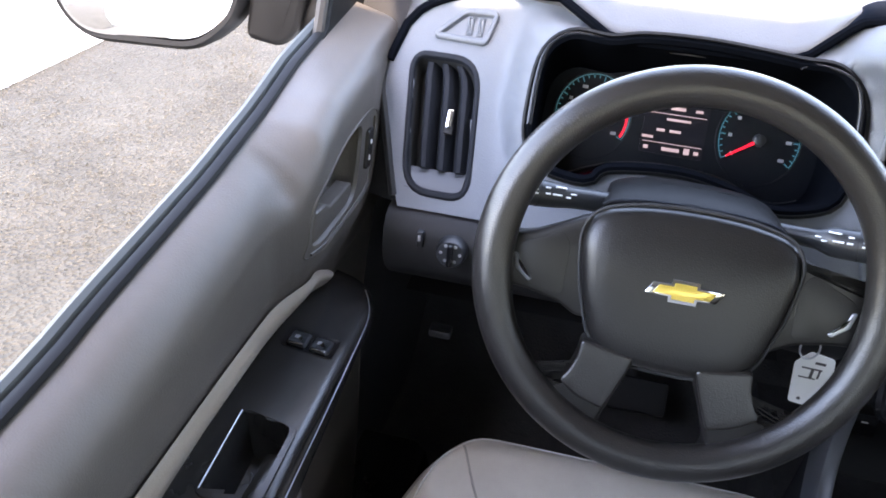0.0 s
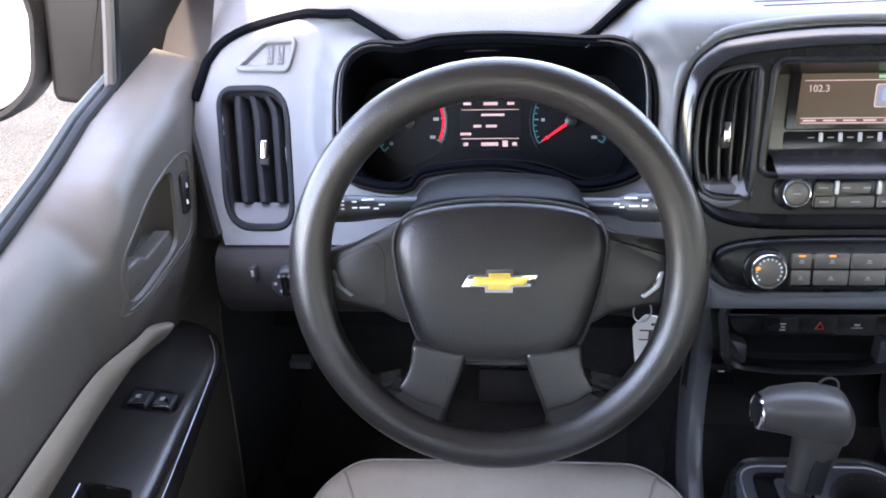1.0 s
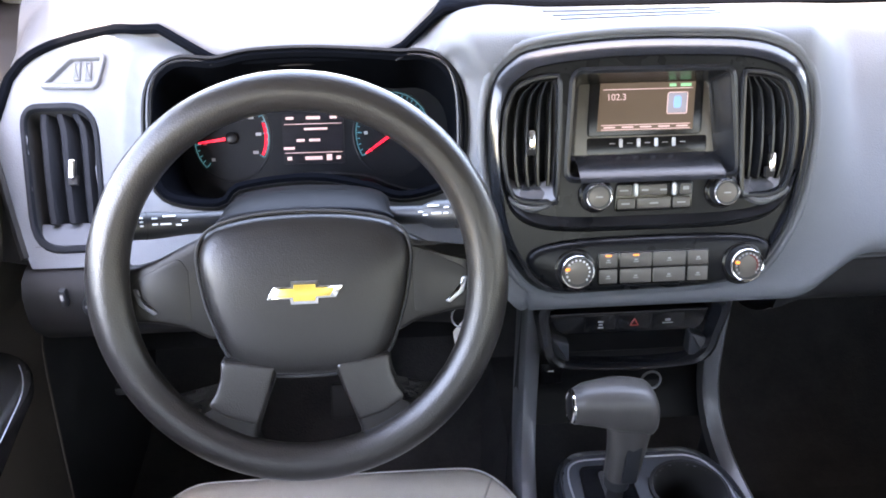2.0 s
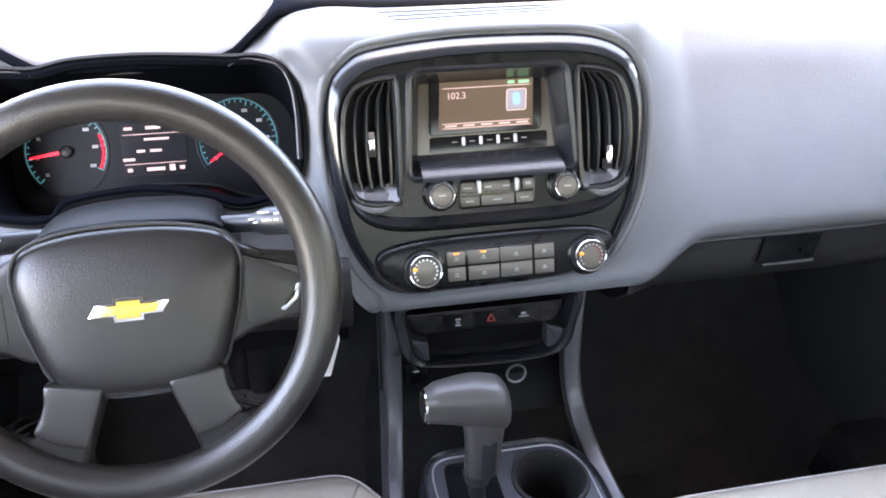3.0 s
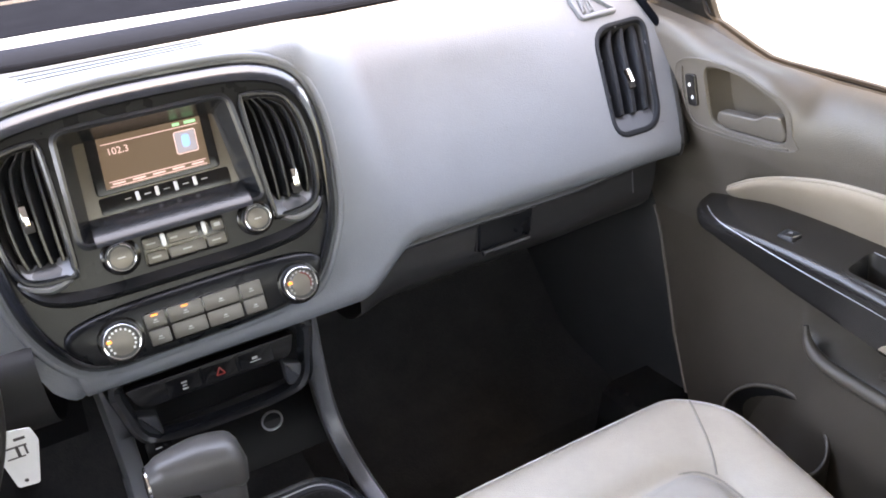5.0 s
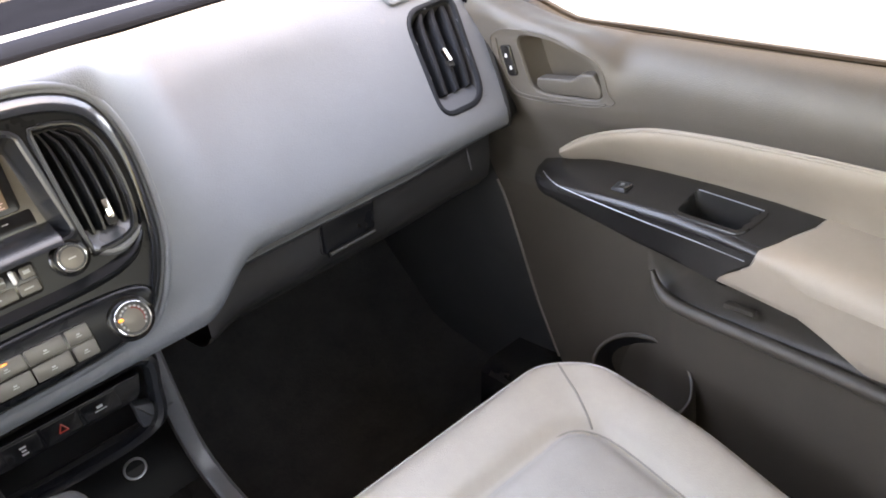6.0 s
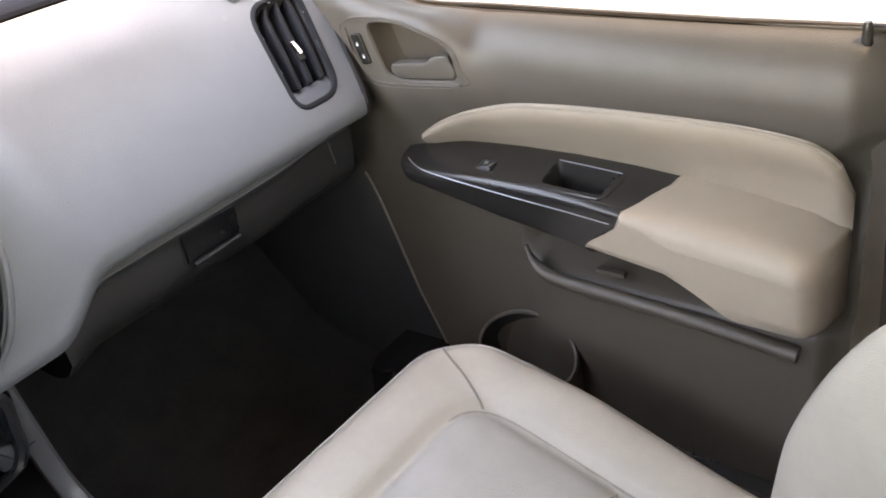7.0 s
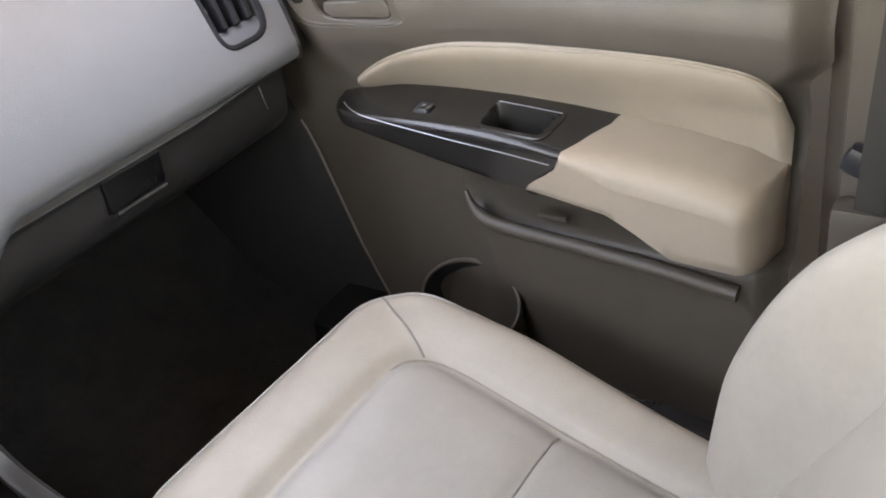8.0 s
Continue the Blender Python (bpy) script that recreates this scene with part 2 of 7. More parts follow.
def tube(path, radius, n=10, squash=1.0, caps=True, bm=None):
    """A round bar along points; radius: a number or a function of 0..1."""
    p = [Vector(q) for q in path]
    rings, side = [], None
    for i, q in enumerate(p):
        d = (p[min(i + 1, len(p) - 1)] - p[max(i - 1, 0)]).normalized()
        ref = side if side is not None else (Vector((0, 0, 1)) if abs(d.z) < 0.9 else Vector((0, 1, 0)))
        u = (ref - d * ref.dot(d)).normalized()
        side = u
        w = d.cross(u)
        r = radius(i / (len(p) - 1)) if callable(radius) else radius
        rings.append([q + u * r * math.cos(a) + w * r * squash * math.sin(a) for a in (2 * math.pi * k / n for k in range(n))])
    return loft(rings, True, caps, caps, bm)


def turned(profile, origin, axis, n=28, bm=None, first=True):
    """A turned solid: profile rows of (distance along the axis, radius)."""
    axis = Vector(axis).normalized()
    ref = Vector((1, 0, 0)) if abs(axis.x) < 0.9 else Vector((0, 0, 1))
    u = (ref - axis * ref.dot(axis)).normalized()
    w = axis.cross(u)
    rings = [[Vector(origin) + axis * h + (u * math.cos(a) + w * math.sin(a)) * max(r, 1e-5) for a in (2 * math.pi * k / n for k in range(n))] for h, r in profile]
    return loft(rings, True, first, True, bm)


def block(size, centre, soft=0.003, turn=None, bm=None):
    made = bmesh.new()
    bmesh.ops.create_cube(made, size=1.0, matrix=Matrix.Diagonal((*size, 1)))
    if soft:
        bmesh.ops.bevel(made, geom=made.edges[:], offset=soft, segments=2, affect="EDGES", profile=0.6)
    m = Matrix.Translation(centre) @ (turn.to_4x4() if turn else Matrix())
    bmesh.ops.transform(made, matrix=m, verts=made.verts[:])
    if bm is None:
        return made
    join(bm, made)
    return bm


def join(bm, other):
    me = bpy.data.meshes.new("join")
    other.to_mesh(me)
    other.free()
    bm.from_mesh(me)
    bpy.data.meshes.remove(me)
    return bm


def part(name, bm, mat, parent=None, label="", sharp=40):
    me = bpy.data.meshes.new(name)
    bmesh.ops.recalc_face_normals(bm, faces=bm.faces[:])
    bm.to_mesh(me)
    bm.free()
    for f in me.polygons:
        f.use_smooth = True
    me.set_sharp_from_angle(angle=radians(sharp))
    me.materials.append(mat)
    ob = new(name, me)
    if parent is not None:
        ob.parent = parent
        if parent.type == "EMPTY":
            ob.matrix_parent_inverse = Matrix.Translation(-parent.location)
    if label:
        tagged(ob, label)
    return ob


def thing(name, at, label, category, group="", kind=""):
    ob = new(name)
    ob.empty_display_size = 0.05
    ob.location = at
    return tagged(ob, label, category, group, kind)


def solid(name, bm, mat, label, category, kind="", sharp=40):
    return tagged(part(name, bm, mat, None, "", sharp), label, category, "", kind)


def text(name, body, size, place_matrix, mat, parent):
    cu = bpy.data.curves.new(name, "FONT")
    cu.body, cu.size, cu.align_x, cu.align_y, cu.extrude = body, size, "CENTER", "CENTER", 0.0002
    tmp = new(name, cu)
    me = bpy.data.meshes.new_from_object(tmp.evaluated_get(bpy.context.evaluated_depsgraph_get()))
    bpy.data.objects.remove(tmp)
    me.transform(place_matrix)
    me.materials.clear()
    me.materials.append(mat)
    ob = new(name, me)
    ob.parent = parent
    if parent.type == "EMPTY":
        ob.matrix_parent_inverse = Matrix.Translation(-parent.location)
    return ob


def bars(rows, place, d, thick=0.0004, bm=None):
    """Flat printed bars: rows of x, z, width, height."""
    bm = bm or bmesh.new()
    for x, z, w, h in rows:
        slab([(x - w / 2, z - h / 2), (x + w / 2, z - h / 2), (x + w / 2, z + h / 2), (x - w / 2, z + h / 2)], place, d, d + thick, bm=bm)
    return bm

# ---------- ground ----------
def ground_material():
    m = material("pale_gravel", (0.031, 0.0308, 0.0272), 0.95, vary=0.3, vary_size=0.35, spec=0.2)
    n, l = m.node_tree.nodes, m.node_tree.links
    co = n.new("ShaderNodeTexCoord")
    v = n.new("ShaderNodeTexVoronoi")
    v.inputs["Scale"].default_value = 55
    l.new(co.outputs["Object"], v.inputs["Vector"])
    bump = n.new("ShaderNodeBump")
    bump.inputs["Strength"].default_value, bump.inputs["Distance"].default_value = 1.0, 0.02
    l.new(v.outputs["Distance"], bump.inputs["Height"])
    l.new(bump.outputs["Normal"], n["Principled BSDF"].inputs["Normal"])
    return m


bm = bmesh.new()
bmesh.ops.create_grid(bm, x_segments=120, y_segments=120, size=1)
for v in bm.verts:
    v.co.x = math.copysign(abs(v.co.x) ** 3.2, v.co.x) * 900
    v.co.y = math.copysign(abs(v.co.y) ** 3.2, v.co.y) * 900
    r = v.co.length
    v.co.z = 0.02 * noise.noise(v.co * 0.9) + (0.004 * r ** 0.5 * noise.noise(v.co * 0.05) if r > 12 else 0)
solid("ground", bm, ground_material(), "pale gravel and dry grass lot", "ground", "structure")

random.seed(4)
pebbles, straw = bmesh.new(), bmesh.new()
for k in range(9000):
    x, y = -0.95 - 3.2 * random.random() ** 1.2, random.uniform(-0.6, 6.0)
    r = random.uniform(0.003, 0.007)
    base = [pebbles.verts.new((x + r * random.uniform(0.7, 1.2) * math.cos(a), y + r * random.uniform(0.7, 1.2) * math.sin(a), -0.004 + 0.02 * noise.noise(Vector((x, y, 0)) * 0.9))) for a in (0, 1.25, 2.5, 3.8, 5.0)]
    top = pebbles.verts.new((x, y, base[0].co.z + r * random.uniform(0.6, 1.0)))
    for a, b in zip(base, base[1:] + base[:1]):
        pebbles.faces.new((a, b, top))
for k in range(36000):
    x, y = -0.95 - 3.4 * random.random() ** 1.2, random.uniform(-0.6, 6.5)
    if noise.noise(Vector((x, y, 3)) * 1.1) < -0.15:
        continue
    a, h, w = random.uniform(0, 6.28), random.uniform(0.007, 0.020), random.uniform(0.0005, 0.0011)
    z = 0.02 * noise.noise(Vector((x, y, 0)) * 0.9) - 0.003
    dx, dy = math.cos(a), math.sin(a)
    v1, v2 = straw.verts.new((x - dy * w, y + dx * w, z)), straw.verts.new((x + dy * w, y - dx * w, z))
    v3 = straw.verts.new((x + dx * h * 0.7, y + dy * h * 0.7, z + h * 0.8))
    v4 = straw.verts.new((x + dx * h * 1.4, y + dy * h * 1.4, z + h * 0.6))
    straw.faces.new((v1, v2, v3))
    straw.faces.new((v2, v4, v3))
PEBBLE = material("grey_pebbles", (0.054, 0.053, 0.050), 0.9, vary=0.3, vary_size=0.03)
STRAW = material("dry_straw_grass", (0.058, 0.055, 0.046), 0.85, vary=0.3, vary_size=0.05)
solid("gravel", pebbles, PEBBLE, "loose pale gravel stones on the lot", "gravel", "stuff", 10)
solid("dry_grass", straw, STRAW, "short dry straw-coloured grass on the gravel", "grass", "stuff", 10)

PALE_CONCRETE = material("pale_concrete", (0.62, 0.60, 0.56), 0.9, grain=0.5, grain_size=0.01, vary=0.08, vary_size=0.6)
pad = bmesh.new()
loft([[Vector((x, y, z)) for y in (-40, -10, 0, 4, 10, 60)] for x, z in ((-3.0, 0.0), (-3.0, 0.035), (-3.02, 0.045), (-9, 0.05), (-60, 0.12), (-60, -0.1))], False, bm=pad)
# slab added on the right so the passenger window looks out on bright ground
loft([[Vector((x, y, z)) for y in (-40, -10, 0, 4, 10, 60)] for x, z in ((2.2, 0.0), (2.2, 0.035), (2.22, 0.045), (9, 0.05), (60, 0.12), (60, -0.1))], False, bm=pad)
solid("pavement", pad, PALE_CONCRETE, "sunlit pale concrete slab beyond the gravel, with a bright one added on the right", "pavement", "structure")

# ---------- truck body round the cabin ----------
FLOOR = 0.47


def side(s, u):
    return XC + s * u


floor_bm = bmesh.new()
block((1.62, 2.35, 0.04), (XC, -0.42, FLOOR - 0.02), 0.0, None, floor_bm)
tunnel = [[Vector((x, y, z)) for x, z in ((XC - 0.17, FLOOR - 0.01), (XC - 0.12, FLOOR + 0.14), (XC + 0.12, FLOOR + 0.14), (XC + 0.17, FLOOR - 0.01))] for y in (-0.5, 0.2, 0.75)]
loft(tunnel, False, bm=floor_bm)
solid("floor", floor_bm, CARPET, "black carpeted cabin floor", "floor", "structure")

toe = bmesh.new()
loft([[Vector((x, y, z)) for x in (-0.45, 0.1, 0.7, 1.22)] for y, z in ((0.35, FLOOR), (0.55, FLOOR + 0.08), (0.74, FLOOR + 0.3), (0.80, 1.0), (0.86, 1.36))], False, bm=toe)
solid("wall_firewall", toe, CARPET, "black carpeted firewall under the dashboard", "wall", "structure")

rear = bmesh.new()
outer = [(XC - 0.80, FLOOR), (XC + 0.80, FLOOR), (XC + 0.80, 1.22), (XC + 0.66, 1.74), (XC - 0.66, 1.74), (XC - 0.80, 1.22)]
hole = [(XC - 0.60, 1.24), (XC + 0.60, 1.24), (XC + 0.62, 1.30), (XC + 0.55, 1.62), (XC - 0.55, 1.62), (XC - 0.62, 1.30)]
loft([[Vector((x, -1.56, z)) for x, z in outer], [Vector((x, -1.56, z)) for x, z in hole], [Vector((x, -1.60, z)) for x, z in hole], [Vector((x, -1.60, z)) for x, z in outer]], True, bm=rear)
solid("wall_rear", rear, DOOR_DARK, "dark trimmed cabin rear wall with a window opening", "wall", "structure")

roof = bmesh.new()
grid = []
for i in range(13):
    y = 0.16 - 1.76 * i / 12
    row = []
    for k in range(13):
        u = -0.70 + 1.40 * k / 12
        row.append(Vector((XC + u, y, 1.735 - 0.10 * (u / 0.70) ** 4 - 0.05 * (max(0, y + 0.25) / 0.3) ** 2)))
    grid.append(row)
loft(grid, False, bm=roof)
loft([[Vector((XC + (p.x - XC) * 1.24, p.y, p.z + 0.04)) for p in row] for row in grid], False, bm=roof)
solid("ceiling", roof, HEADLINER, "light grey fabric headliner", "ceiling", "structure")

for s, tag in ((-1, "left"), (1, "right")):
    # front pillar with a pale inner cover
    a, b = Vector((side(s, 0.835), 0.64, 1.27)), Vector((side(s, 0.665), 0.08, 1.665))
    path = [a.lerp(b, t / 10) + Vector((0, 0, 0.035 * math.sin(math.pi * t / 10))) for t in range(11)]
    solid("pillar_front_" + tag, tube(path, lambda t: 0.058 - 0.012 * t, 14, 0.8), PILLAR_CLOTH, "light grey cloth-textured front pillar cover", "pillar", "structure")
    a, b = Vector((side(s, 0.83), -0.60, 1.15)), Vector((side(s, 0.67), -0.66, 1.68))
    solid("pillar_middle_" + tag, tube([a.lerp(b, t / 8) for t in range(9)], lambda t: 0.075 - 0.02 * t, 14, 0.6), HEADLINER, "light grey upper middle pillar cover", "pillar", "structure")
    a, b = Vector((side(s, 0.83), -1.40, 1.15)), Vector((side(s, 0.67), -1.48, 1.68))
    solid("pillar_rear_" + tag, tube([a.lerp(b, t / 8) for t in range(9)], 0.09, 14, 0.7), HEADLINER, "light grey rear pillar cover", "pillar", "structure")
    rail = [Vector((side(s, 0.69), 0.14 - 1.68 * t / 10, 1.66 + 0.02 * math.sin(math.pi * t / 10))) for t in range(11)]
    solid("trim_roof_rail_" + tag, tube(rail, 0.035, 10), HEADLINER, "light grey roof rail trim", "trim", "structure")
    # outer skin of the truck side
    rings = []
    for y in [1.95 - 3.9 * t / 20 for t in range(21)]:
        front = smooth(0.7, 1.9, y)
        rings.append([Vector((side(s, u - 0.05 * front), y, z - (0.05 if z > 1.15 else 0.0) * (1 - smooth(0.15, 0.5, y)))) for u, z in ((0.845, 1.205 + 0.0 * front), (0.875, 1.195), (0.905, 1.10), (0.915, 1.0), (0.925, 0.85), (0.92, 0.65), (0.90, 0.48), (0.86, 0.42))])
    solid("body_side_" + tag, loft(rings, False), BODY_WHITE, "white painted pickup body side", "body side", "structure")
    rearbody = bmesh.new()
    loft([[Vector((side(s, u), y, z)) for u, z in ((0.80, FLOOR), (0.81, 0.8), (0.82, 1.21), (0.845, 1.215))] for y in (-0.66, -1.0, -1.58)], False, bm=rearbody)
    solid("wall_rear_side_" + tag, rearbody, DOOR_DARK, "charcoal rear side panel", "wall", "structure")

for s, tag in ((-1, "left"), (1, "right")):
    base = loft([[Vector((side(s, u), y, z)) for y, z in (((0.285, 1.225), (0.315, 1.255)) + ((0.345, 1.272), (0.38, 1.296), (0.45, 1.318), (0.62, 1.335), (0.86, 1.342)))] for u in (0.742, 0.775, 0.80, 0.832)], False)
    solid("trim_pillar_base_" + tag, base, BLACK, "dark trim at the foot of the front pillar", "trim", "structure")

hood = bmesh.new()
loft([[Vector((XC + 0.86 * k / 8, y, 1.235 - 0.10 * smooth(0.9, 2.3, y) - 0.05 * abs(k / 8) ** 3)) for k in range(-8, 9)] for y in [1.02 + 1.2 * t / 12 for t in range(13)]], False, bm=hood)
solid("hood", hood, BODY_WHITE, "white painted engine hood", "hood", "structure")
cowl = bmesh.new()
loft([[Vector((XC + 0.84 * k / 12, 0.96 - 0.30 * (k / 12) ** 2 * 0.7 + dy, z)) for k in range(-12, 13)] for dy, z in ((-0.04, 1.365), (0.0, 1.335), (0.05, 1.27), (0.12, 1.235))], False, bm=cowl)
solid("trim_cowl", cowl, RUBBER, "black plastic cowl below the windshield", "trim", "structure")
glass = bmesh.new()
loft([[Vector((XC + (0.80 - 0.15 * t) * k / 12, (0.96 - 0.20 * (k / 12) ** 2) * (1 - t) + (0.16 - 0.06 * (k / 12) ** 2) * t, 1.345 + 0.315 * t)) for k in range(-12, 13)] for t in (0, 0.25, 0.5, 0.75, 1.0)], False, bm=glass)
ws = solid("window_1", glass, PANE, "clear raked windshield glass", "windshield", "structure")
ws.visible_shadow = False
pane = bmesh.new()
loft([[Vector((side(1, 0.828 - 0.145 * t), y, 1.165 + 0.485 * t)) for y in (0.42 - 0.38 * t, 0.1 - 0.1 * t, -0.25, -0.60)] for t in (0, 0.5, 1.0)], False, bm=pane)
solid("window_2", pane, SIDE_PANE, "closed passenger door window glass, tint added to cut the light", "window", "structure")

# unseen rear panes, tinted only to limit light from behind
for s, n in ((-1, 3), (1, 4)):
    pane = bmesh.new()
    loft([[Vector((side(s, 0.828 - 0.165 * t), y, 1.19 + 0.49 * t)) for y in (-0.60, -1.0, -1.56)] for t in (0, 0.5, 1.0)], False, bm=pane)
    solid(f"window_{n}", pane, DARK_PANE, "unseen rear side window glass, darkened to cut the light", "window", "structure")
pane = bmesh.new()
loft([[Vector((x, -1.58, z)) for x in (XC - 0.64, XC, XC + 0.64)] for z in (1.22, 1.64)], False, bm=pane)
solid("window_5", pane, DARK_PANE, "unseen rear window glass, darkened to cut the light", "window", "structure")

# ---------- dashboard ----------
SIDE_PROFILE = curve([(0.50, 1.345), (0.42, 1.338), (0.346, 1.322), (0.311, 1.283), (0.275, 1.240), (0.232, 1.187), (0.185, 1.130), (0.164, 1.102), (0.157, 1.086), (0.163, 1.071), (0.19, 1.062)], 90)
MID_PROFILE = curve([(0.50, 1.352), (0.40, 1.350), (0.30, 1.347), (0.243, 1.338), (0.222, 1.310), (0.200, 1.230), (0.172, 1.140), (0.148, 1.060), (0.138, 1.040), (0.143, 1.022), (0.175, 1.012)], 90)
TOP_EDGE = [(-0.374, 1.236), (-0.358, 1.280), (-0.320, 1.305), (-0.25, 1.320), (-0.185, 1.322), (0.08, 1.322), (0.14, 1.336), (0.19, 1.36), (0.62, 1.36), (0.80, 1.352), (0.93, 1.338), (1.03, 1.326), (1.104, 1.306), (1.145, 1.280), (1.160, 1.236)]
TOP_CURVE = [(p.x, p.y) for p in curve(TOP_EDGE, 240)]
LOW_EDGE = [(-0.40, 1.095), (0.165, 1.095), (0.185, 1.08), (0.225, 1.03), (0.26, 1.0), (1.3, 1.0)]
DEEP_EDGE = [(-0.4, 0.6), (0.10, 0.36), (0.17, 0.325), (0.30, 0.331), (0.45, 0.345), (0.60, 0.358), (0.80, 0.370), (0.93, 0.366), (1.2, 0.345)]


SEAM_Y = [(0.17, 0.324), (0.30, 0.330), (0.45, 0.345), (0.60, 0.360), (0.80, 0.379), (1.0, 0.390)]


def dash_row(x, n=56):
    w = smooth(0.09, 0.185, x) * (1 - smooth(0.57, 0.675, x))
    bulge = 0.024 * smooth(-0.238, -0.18, x) * (1 - smooth(0.05, 0.12, x))
    pts = []
    for a, b in zip(SIDE_PROFILE, MID_PROFILE):
        p = a.lerp(b, w)
        roll = 0.013 * smooth(0.60, 0.74, x) * (1 - smooth(0.88, 1.01, x)) * math.exp(-((p.y - 1.292) / 0.045) ** 2)
        pts.append(Vector((x, p.x - bulge * smooth(1.10, 1.2, p.y) - roll, p.y + 0.12 * roll)))
    top, low, deep = lerp_table(TOP_CURVE, x), lerp_table(LOW_EDGE, x), lerp_table(DEEP_EDGE, x)
    kept = [p for p in pts if p.z <= top and p.y <= deep and p.z >= low] if x < 0.24 else [p for p in pts if p.z <= top and p.y <= deep]
    first = next(i for i, p in enumerate(pts) if p.z <= top and p.y <= deep)
    if first:
        a, b = pts[first - 1], pts[first]
        cut = min((top - b.z) / (a.z - b.z) if a.z > top else 1.0, (deep - b.y) / (a.y - b.y) if a.y > deep else 1.0)
        if cut > 0.03:
            kept = [b.lerp(a, cut)] + kept
    row = curve(kept, n)
    hold = smooth(0.20, 0.28, x) * (1 - smooth(0.84, 1.0, x))
    if hold:
        shift = Vector((0, lerp_table(SEAM_Y, x) - row[0].y, 1.343 - 0.024 * (x - 0.30) - row[0].z)) * hold
        run = 0.0
        spots = [p.copy() for p in row]
        for k, p in enumerate(row):
            run += (spots[k] - spots[k - 1]).length if k else 0.0
            p += shift * (1 - smooth(0.0, 0.13, run))
    if -0.26 < x < 0.24:
        for p in row:
            near = min((p.x - q.x) ** 2 + (p.z - q.y) ** 2 for q in CLUSTER[::2]) ** 0.5
            if near < 0.045:
                p.y += (lean_plane(0.235, 1.25, 28)(p.x, p.z).y - p.y) * (1 - smooth(0.004, 0.045, near)) * (1 - smooth(1.30, 1.315 + 0.032 * smooth(0.06, 0.13, x), p.z))
    u = abs(x - XC)
    if u > 0.55:
        for p in row:
            p.x -= math.copysign((u - 0.55) / 0.19 * 0.045 * min(1, max(0, (1.21 - p.z) / 0.12)), x - XC)
    return row


def inside(p, outline):
    hit = False
    for a, b in zip(outline, outline[1:] + outline[:1]):
        if (a[1] > p[1]) != (b[1] > p[1]) and p[0] < (b[0] - a[0]) * (p[1] - a[1]) / (b[1] - a[1]) + a[0]:
            hit = not hit
    return hit


CLUSTER = curve([(-0.186, 1.223), (-0.181, 1.275), (-0.155, 1.298), (-0.112, 1.297), (-0.072, 1.304), (-0.007, 1.306), (0.057, 1.303), (0.096, 1.300), (0.135, 1.298), (0.161, 1.274), (0.167, 1.233), (0.160, 1.185), (0.139, 1.169), (0.094, 1.162), (0.055, 1.174), (-0.01, 1.184), (-0.089, 1.177), (-0.112, 1.161), (-0.165, 1.168), (-0.182, 1.19)], 96, True)
VENT_L = rounded([(-0.345, 1.246), (-0.264, 1.246), (-0.247, 1.116), (-0.322, 1.116)], [0.018, 0.03, 0.02, 0.03], 6)
VENT_R = rounded([(1.139, 1.250), (1.046, 1.248), (1.006, 1.121), (1.084, 1.121)], [0.018, 0.03, 0.02, 0.03], 6)
vent_face = lean_plane(0.232, 1.187, 39.5)
stack_face = lean_plane(0.149, 1.075, 17)

ST_OUT = curve([(0.203, 1.285), (0.222, 1.307), (0.251, 1.320), (0.34, 1.329), (0.444, 1.329), (0.512, 1.324), (0.553, 1.309), (0.572, 1.286), (0.581, 1.247), (0.580, 1.20), (0.571, 1.143), (0.555, 1.105), (0.530, 1.070), (0.498, 1.052), (0.44, 1.046), (0.39, 1.045), (0.33, 1.044), (0.28, 1.044), (0.247, 1.055), (0.222, 1.085), (0.205, 1.125), (0.197, 1.18), (0.195, 1.237)], 110, True)

dash = thing("dashboard", (XC, 0.45, FLOOR), "two-tone grey pickup dashboard with soft light grey panel", "dashboard")
xs = [-0.374 + 1.534 * k / 250 for k in range(251)]
rows = [dash_row(x) for x in xs]
bm = loft(rows, False)
lip = lean_plane(0.235, 1.25, 28)
holes = [(grow(CLUSTER, 0.004), lip, 0.001), (VENT_L, vent_face, 0.0), (VENT_R, vent_face, 0.0), (grow(ST_OUT, -0.002), stack_face, -0.006)]
gone = []
for f in bm.faces:
    c = f.calc_center_median()
    if any(inside((c.x, c.z), [tuple(q) for q in h]) and (k < 3 or c.y < 0.26) for k, (h, _, _) in enumerate(holes)):
        gone.append(f)
rim_verts = {v for f in gone for v in f.verts}
bmesh.ops.delete(bm, geom=gone, context="FACES")
for v in [v for v in bm.verts if v in rim_verts]:
    best = None
    for h, place, d in holes:
        for p in h:
            gap = (v.co.x - p.x) ** 2 + (v.co.z - p.y) ** 2
            if best is None or gap < best[0]:
                best = (gap, place(p.x, p.y, d))
    if best[0] < 0.009 ** 2:
        v.co = best[1]
panel = part("soft_panel", bm, SOFT_GREY, dash, "light grey grained soft-touch panel", 60)

VISOR = [(-0.25, None), (-0.178, (0.300, 1.331)), (-0.135, (0.279, 1.311)), (-0.113, (0.271, 1.300)), (0.084, (0.273, 1.301)), (0.104, (0.277, 1.309)), (0.150, (0.300, 1.345)), (0.205, None)]


def pad_edge(x, row):
    own = (row[0].y, row[0].z)
    for (x0, a), (x1, b) in zip(VISOR, VISOR[1:]):
        if x0 <= x <= x1:
            t = (x - x0) / (x1 - x0)
            a, b = a or own, b or own
            return a[0] + (b[0] - a[0]) * t, a[1] + (b[1] - a[1]) * t
    return own


